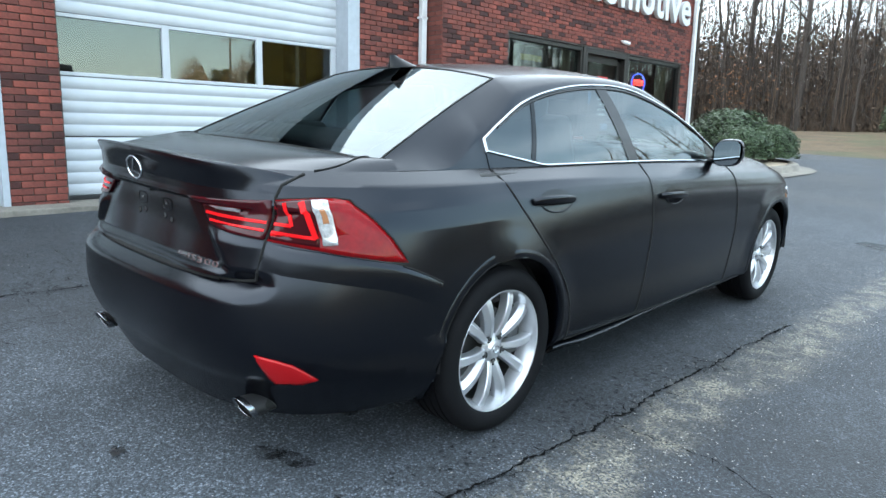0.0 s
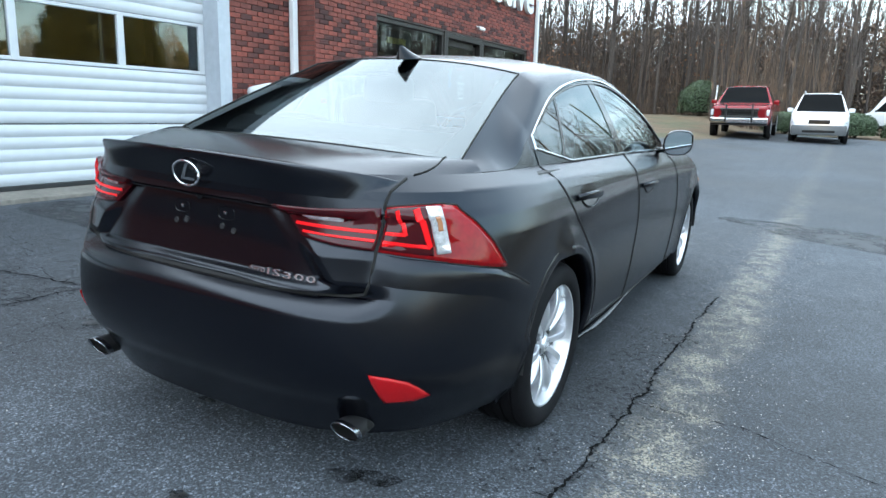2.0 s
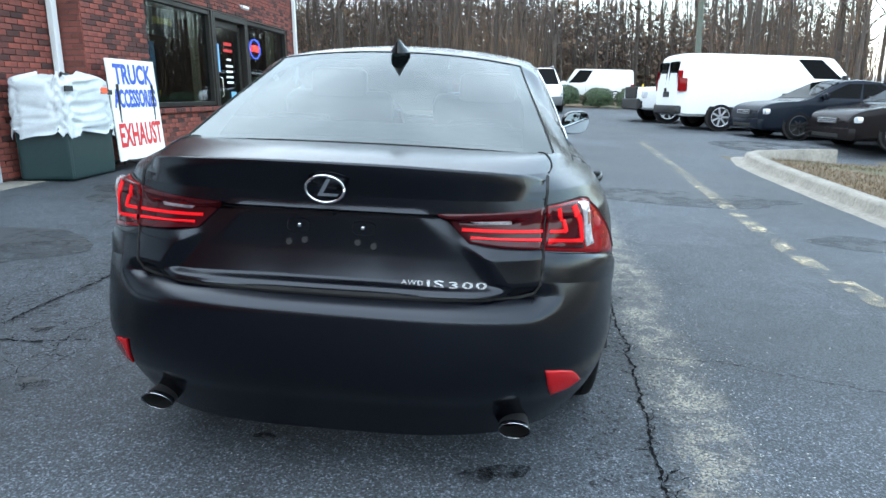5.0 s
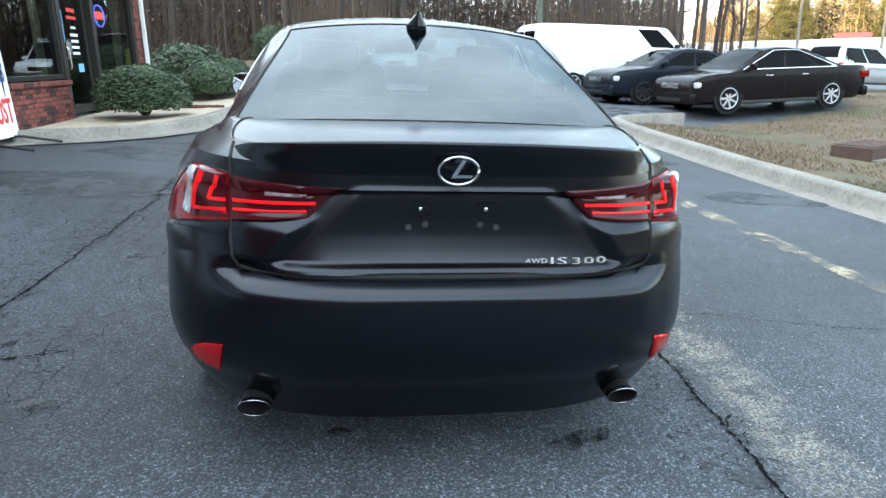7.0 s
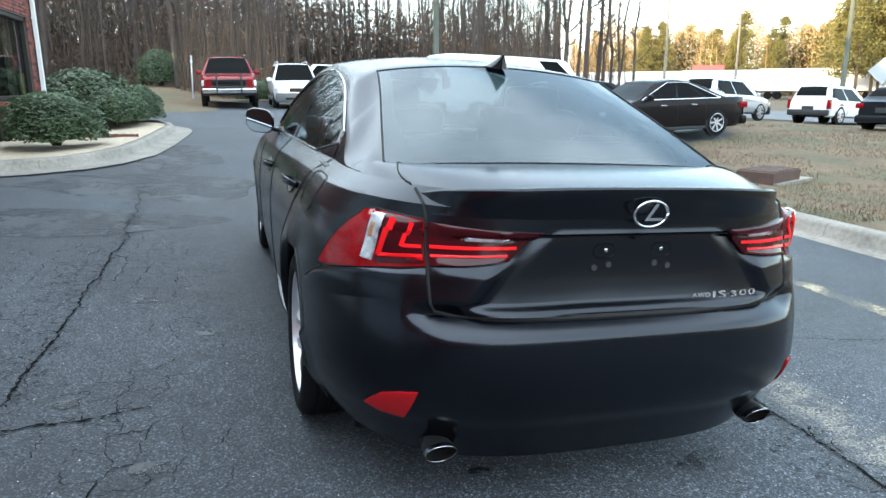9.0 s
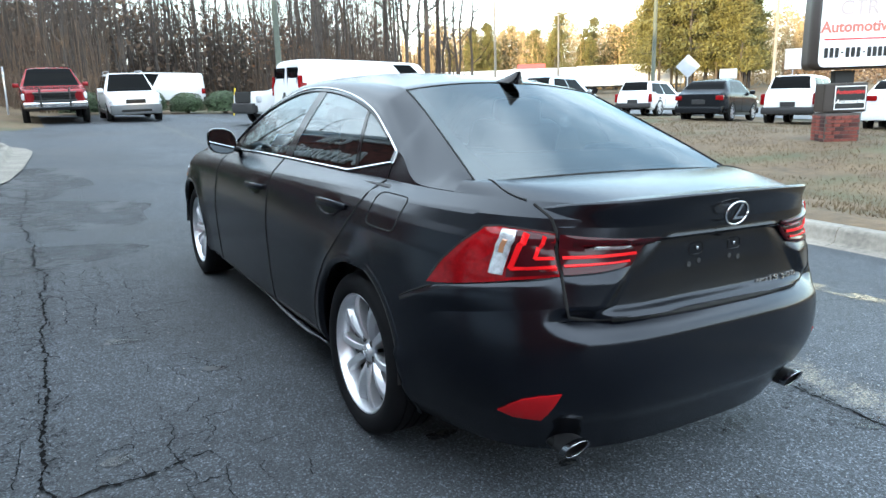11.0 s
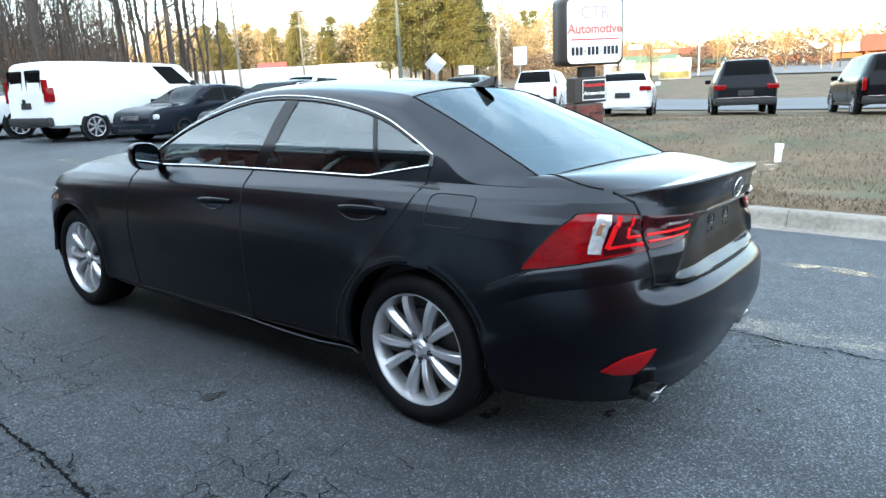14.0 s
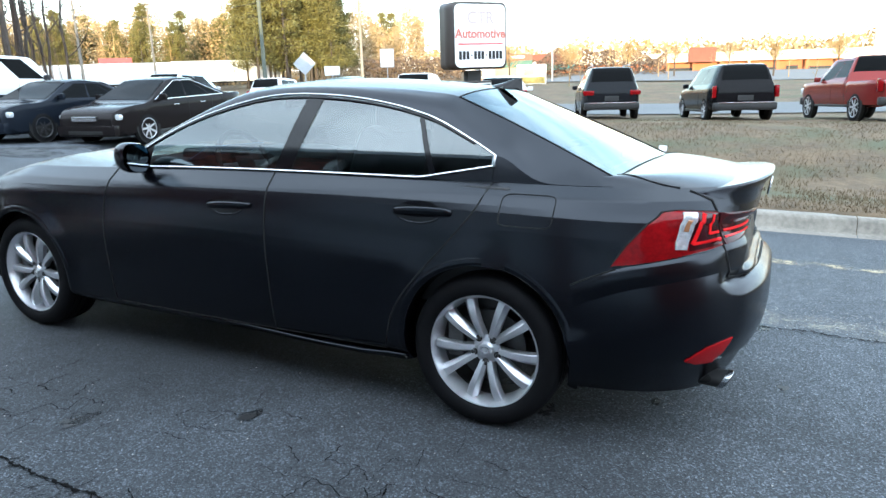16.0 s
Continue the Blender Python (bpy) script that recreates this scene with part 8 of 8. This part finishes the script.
# low far tree line; its unseen southern arc is added for warm reflections
for _ in range(30000):
    a, d = rt.uniform(-80, 28), rt.uniform(220, 330)
    x, y = polar(a, d)
    s.leaf(Vector((x, y, land(x, y) + 11 * rt.random() * (0.75 + 0.4 * noise.noise((a * 0.3, 3, 0))))), rt.uniform(0.4, 0.9), rt)
tagged(s.make("far_twigs", FARTWIG), "haze of far bare twigs, golden light in their colour", "trees", kind="stuff")


# ---- road and shops beyond ----
ROADM = mat("road asphalt", (0.075, 0.08, 0.085), 0.85, vary=0.15, scale=0.4)


def ribbon_road(name, a, b, width, label, lift):
    d = Vector((b[0] - a[0], b[1] - a[1], 0))
    n = Vector((-d.y, d.x, 0)).normalized() * width / 2
    rows = []
    for k in range(61):
        p = Vector((a[0], a[1], 0)) + d * k / 60
        rows.append([(p.x + n.x * t, p.y + n.y * t, max(land(p.x + n.x * u, p.y + n.y * u) for u in (-1, -0.5, 0, 0.5, 1)) + lift) for t in (-1, -0.5, 0, 0.5, 1)])
    return tagged(part(name, grid(rows), ROADM), label, "road", kind="structure")


ribbon_road("road", (60, -90), (8, 92), 8.0, "grey two-lane road beyond the grass", 0.05)
ribbon_road("car_park", (112, -60), (104, 30), 60.0, "wide asphalt car park before the shops", 0.06)


def shop_row():
    STUC = mat("cream stucco", (0.50, 0.42, 0.33), 0.9, vary=0.08, scale=0.3)
    ORB = mat("orange brick", (0.30, 0.11, 0.05), 0.9, vary=0.15, scale=0.5)
    DARKB = mat("dark red brick", (0.14, 0.05, 0.035), 0.9, vary=0.15, scale=0.5)
    TEAL = mat("teal awning", (0.02, 0.16, 0.15), 0.6, vary=0.05)
    DARKW = mat("shop glazing", (0.03, 0.035, 0.04), 0.1, vary=0, coat=1.0)
    m = Matrix.Translation((146, 8, -3.0)) @ Matrix.Rotation(radians(4), 4, 'Z')
    b = thing("shop_building", m, "long low row of shops in orange brick and cream stucco", "building")
    part("wall", box((16, 130, 4.2), (8, -22, 2.1)), ORB, b)
    part("fascia", box((1.2, 130.4, 1.5), (-1.0, -22, 4.6), 0.05), STUC, b)
    part("roof", box((17, 131, 0.4), (7.6, -22, 5.4)), STUC, b)
    for k in range(26):
        y = -84 + k * 5
        part("window", box((0.2, 4.5 if k % 3 else 2.0, 2.0 + 0.5 * (k % 2)), (-0.08, y, 1.5)), DARKW, b)
        part("column", box((0.3, 0.35, 4.0), (-1.4, y + 2.5, 2.0)), ORB if k % 4 else STUC, b)
    part("gable", box((2.0, 9, 2.6), (-1.2, 37, 5.0), 0.05), DARKB, b)
    part("gable", box((2.0, 5, 2.8), (-1.2, 7, 5.2), 0.05), DARKB, b)
    part("awning", box((1.6, 7, 1.0), (-2.2, 35.5, 3.6), 0.05), TEAL, b)
    t = thing("shop_tower", Matrix.Translation((152, -28, -0.7)), "cream shop front with a dark barrel-topped sign panel", "building")
    part("wall", box((8, 26, 9.5), (4, 0, 4.75)), STUC, t)
    part("sign_panel", box((0.4, 14, 3.4), (-0.2, 0, 10.2), 0.2), mat("dark brown panel", (0.06, 0.035, 0.025), 0.6, vary=0.1), t)
    part("sign_band", box((0.1, 14, 0.25), (-0.45, 0, 10.2)), STUC, t)


shop_row()


def diner(x, y, turn):
    b = thing("diner_building", pose(x, y, -0.9, 0, 0, turn), "low roadside building with an orange and teal fascia", "building")
    part("wall", box((5, 9.5, 1.9), (2.5, 0, 0.95)), mat("tan wall", (0.30, 0.22, 0.15), 0.9, vary=0.1), b)
    part("teal_band", box((5.2, 9.7, 1.0), (2.5, 0, 2.35), 0.04), mat("teal fascia", (0.01, 0.07, 0.06), 0.6, vary=0.1), b)
    part("orange_band", box((5.2, 9.7, 0.9), (2.5, 0, 3.30), 0.04), mat("orange-red fascia", (0.14, 0.03, 0.015), 0.6, vary=0.1), b)
    part("sign_bar", box((0.06, 2.2, 0.3), (-0.13, -2.6, 3.35)), P_WHITE, b)
    part("roof_unit", box((2, 2, 0.7), (2.5, 1.0, 4.1), 0.05), GREYMETAL, b)


def food_trailer(x, y, turn, colour):
    t = thing("food_trailer", pose(x, y, -1.15, 0, 0, turn) @ Matrix.Diagonal((0.8, 0.68, 0.95, 1)), "white food trailer with coloured panels", "trailer")
    part("box", box((2.3, 4.6, 2.2), (0, 0, 1.55), 0.10, 3), GREYMETAL, t)
    part("panel", box((0.03, 4.2, 0.7), (-1.16, 0, 0.95), 0.01), colour, t)
    part("hatch", box((0.03, 1.6, 0.7), (-1.16, 0.4, 1.85), 0.01), DARKMETAL, t)
    part("roof_vent", box((0.5, 0.5, 0.3), (0, -0.5, 2.75), 0.05), GREYMETAL, t)
    for yy in (-0.6, 0.6):
        part("wheel", tube([(-1.12, yy, 0.36), (-0.9, yy, 0.36)], 0.34, 16), RUBBER, t)


diner(94.0, 37.6, 22)
food_trailer(67.2, 29.2, 24, mat("red and tan panel", (0.35, 0.12, 0.05), 0.6, vary=0.6, scale=1.5))
food_trailer(69.3, 24.1, 21, mat("green and orange panel", (0.20, 0.16, 0.04), 0.6, vary=0.7, scale=1.2))
# brown belt of bare trees along the far lot
s = Soup()
for _ in range(16000):
    a, d = rt.uniform(9, 33), rt.uniform(112, 135)
    x, y = polar(a, d)
    hh = 6.5 * (0.62 + 0.45 * noise.noise((a * 0.55, 3.0, 0)))
    s.leaf(Vector((x, y, -1.0 + hh * rt.random() ** 0.8)), rt.uniform(0.08, 0.26), rt)
tagged(s.make("tree_line", BRUSH), "brown line of bare trees beyond the lot", "trees", kind="stuff")


def street_tree(k, deg, d, h):
    x, y = polar(deg, d)
    t = thing("street_tree", pose(x, y, land(x, y), 0, 0, 40 * k), "small bare street tree with a fine brown crown", "tree", "small trees by the car park")
    r = random.Random(70 + k)
    trunk = Soup()
    trunk.limb([Vector((0, 0, -0.2)), Vector((0.05, 0, 0.4 * h)), Vector((0, 0.1, 0.8 * h))], [0.11, 0.09, 0.02], 6)
    trunk.make("trunk", BARK, t)
    crown = Soup()
    for _ in range(700):
        base = Vector((r.gauss(0, 0.05), r.gauss(0, 0.05), h * r.uniform(0.35, 0.7)))
        out = Vector((r.gauss(0, 1), r.gauss(0, 1), abs(r.gauss(0.4, 0.7)))).normalized()
        p = base + out * h * 0.30 * r.random()
        q = p + (out + Vector((r.gauss(0, 0.4), r.gauss(0, 0.4), 0.35))) * h * 0.13
        w = Vector((r.uniform(0.012, 0.03), r.uniform(-0.02, 0.02), 0))
        i = len(crown.v)
        crown.v += [p - w, p + w, q]
        crown.f.append((i, i + 1, i + 2))
    # this crown shares the gold that has sunlight in it
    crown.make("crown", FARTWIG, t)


for k, (deg, d, h) in enumerate(((24, 70, 5.2), (21.5, 76, 5.0), (16.5, 92, 5.0), (12, 95, 5.6), (8.5, 98, 5.2), (4.6, 96, 5.8), (1.5, 95, 5.0), (-2.6, 93, 5.4), (-7, 92, 5.4))):
    street_tree(k, deg, d, h)


def trailer(x, y, turn, label):
    t = thing("box_trailer", pose(x, y, land(x, y), 0, 0, turn), label, "trailer")
    part("box", box((14.5, 2.6, 2.8), (0, 0, 2.5), 0.04), P_WHITE, t)
    part("chassis", box((14, 1.2, 0.2), (0, 0, 1.0)), PLAST, t)
    for xx in (-6, -4.8, 5.5):
        for yy in (-1.1, 1.1):
            part("wheel", tube([(xx, yy - 0.15, 0.5), (xx, yy + 0.15, 0.5)], 0.5, 16), RUBBER, t)


for k, (a, d) in enumerate(((43.8, 103), (49.5, 108), (55.5, 112), (60, 116))):
    trailer(*polar(a, d), a - 90 + 4, "long white box trailer parked in a row")
hx, hy = polar(51.5, 122)
hut = thing("farm_stand", pose(hx, hy, land(hx, hy), 0, 0, -40) @ Matrix.Diagonal((0.55, 0.7, 0.95, 1)), "small white building with a red gable roof", "building")
part("wall", box((8, 5, 3.4), (0, 0, 1.7)), P_WHITE, hut)
part("roof", prism([(-2.9, 0), (2.9, 0), (0, 1.8)], 8.6, pose(-4.3, 0, 3.4, 90, 0, 90)), mat("red roofing", (0.40, 0.05, 0.04), 0.7, vary=0.1), hut)

# poles and wires
WOOD = mat("weathered pole wood", (0.16, 0.14, 0.115), 0.9, vary=0.3)


def pole(deg, d, h, r, arms, label, material=None):
    x, y = polar(deg, d)
    p = thing("utility_pole", pose(x, y, land(x, y) - 0.3), label, "pole")
    part("shaft", tube([(0, 0, 0), (0.03, 0, h * 0.5), (0, 0, h)], r, 10, taper=[r, r * 0.85, r * 0.6]), material or WOOD, p, smooth=60)
    for z in arms:
        part("cross_arm", box((0.10, 2.2, 0.12), (0, 0, h - z), rot=Matrix.Rotation(radians(deg), 4, 'Z')), WOOD, p)
        for q in (-0.9, 0, 0.9):
            part("insulator", tube([(q * -math.sin(radians(deg)), q * math.cos(radians(deg)), h - z + 0.05), (q * -math.sin(radians(deg)), q * math.cos(radians(deg)), h - z + 0.25)], 0.05, 6), GREYMETAL, p)
    return x, y, land(x, y) + h


TREATED = mat("green treated wood", (0.065, 0.075, 0.060), 0.9, vary=0.2)
P1 = pole(41.6, 52, 13, 0.16, (), "tall greenish grey utility pole beside the road", TREATED)
P2 = pole(33.4, 86, 15, 0.18, (1.0, 2.2), "utility pole with cross arms across the road")
P3 = pole(54.2, 70, 12, 0.14, (0.6,), "thin utility pole with a cross arm")
P4 = pole(49.2, 78, 9.5, 0.13, (), "short wooden utility pole")
P5 = pole(71.2, 33.8, 11, 0.15, (4.6,), "greenish utility pole at the edge of the wood", TREATED)
wires = thing("power_lines", Matrix(), "thin dark overhead power lines", "wire")
for a, b in ((P3, P4), (P4, P1), (P1, P2), (P3, P1), (P2, P4)):
    for dz in (0.4, 1.6):
        A, B = Vector((a[0], a[1], a[2] - dz)), Vector((b[0], b[1], b[2] - dz))
        part("wire", tube([A.lerp(B, t / 14) - Vector((0, 0, 1.0 * math.sin(math.pi * t / 14))) for t in range(15)], 0.022, 4), PLAST, wires)


def lot_lamp(deg, d, h):
    x, y = polar(deg, d)
    p = thing("car_park_lamp", pose(x, y, land(x, y)), "tall twin-headed car park lamp", "street lamp")
    part("shaft", tube([(0, 0, 0), (0, 0, h)], 0.09, 8), GREYMETAL, p)
    for s in (-1, 1):
        part("lamp_head", box((0.7, 0.4, 0.2), (0.2, s * 0.75, h), 0.04), GREYMETAL, p)
    part("arm", box((0.08, 1.4, 0.08), (0, 0, h)), GREYMETAL, p)


lot_lamp(18.0, 84, 9.5)
guy = thing("pole_guard", Matrix(), "yellow guy-wire guard at the edge of the wood", "guard")
gxx, gyy = polar(75.0, 31)
part("guard", tube([(gxx, gyy, land(gxx, gyy)), (gxx + 0.16, gyy, land(gxx, gyy) + 1.15)], 0.032, 6), mat("yellow plastic", (0.62, 0.45, 0.03), 0.5, vary=0.1), guy)


# small signs by the road
def post_sign(deg, d, h, w, hh, diamond, label):
    x, y = polar(deg, d)
    p = thing("road_post_sign", pose(x, y, land(x, y), 0, 0, deg - 90), label, "sign")
    part("post", tube([(0, 0, 0), (0, 0, h)], 0.04, 6), GREYMETAL, p)
    pl = [(-w / 2, -hh / 2), (w / 2, -hh / 2), (w / 2, hh / 2), (-w / 2, hh / 2)]
    if diamond:
        pl = [(0, -w * 0.7), (w * 0.7, 0), (0, w * 0.7), (-w * 0.7, 0)]
    part("plate", prism(pl, 0.03, pose(0, -0.05, h, 90, 0, 0)), GREYMETAL if diamond else P_WHITE, p)


post_sign(38.8, 40, 2.6, 0.9, 0.9, True, "grey back of a diamond road sign")
post_sign(31.8, 52, 3.0, 1.0, 1.3, False, "small white sign by the road")
post_sign(36.2, 56, 2.2, 1.2, 0.7, False, "low white sign across the road")


# ---- bricks of the walls ----
lay_bricks(wall_shop, X_SHOP, 5.5, 13.9, 0.10, TOP, OPEN_SHOP, near=(5.5, 9.4, 0.6, 2.9), seed=3)
lay_bricks(wall_garage, X_GAR, 4.23, 5.5, 0.10, TOP, near=(4.2, 5.5, 0.9, 2.4), seed=4)
lay_bricks(pier, X_GAR, -0.02, 0.50, 0.10, TOP, near=(-0.02, 0.5, 0.3, 2.6), seed=5)


# set the sedan on the slope of the drive
sedan.matrix_basis = Matrix(((0.998722, 0.000265, 0.050533, 0), (0.000265, 0.999945, -0.010486, 0), (-0.050533, 0.010486, 0.998667, 0), (0, 0, 0, 1)))
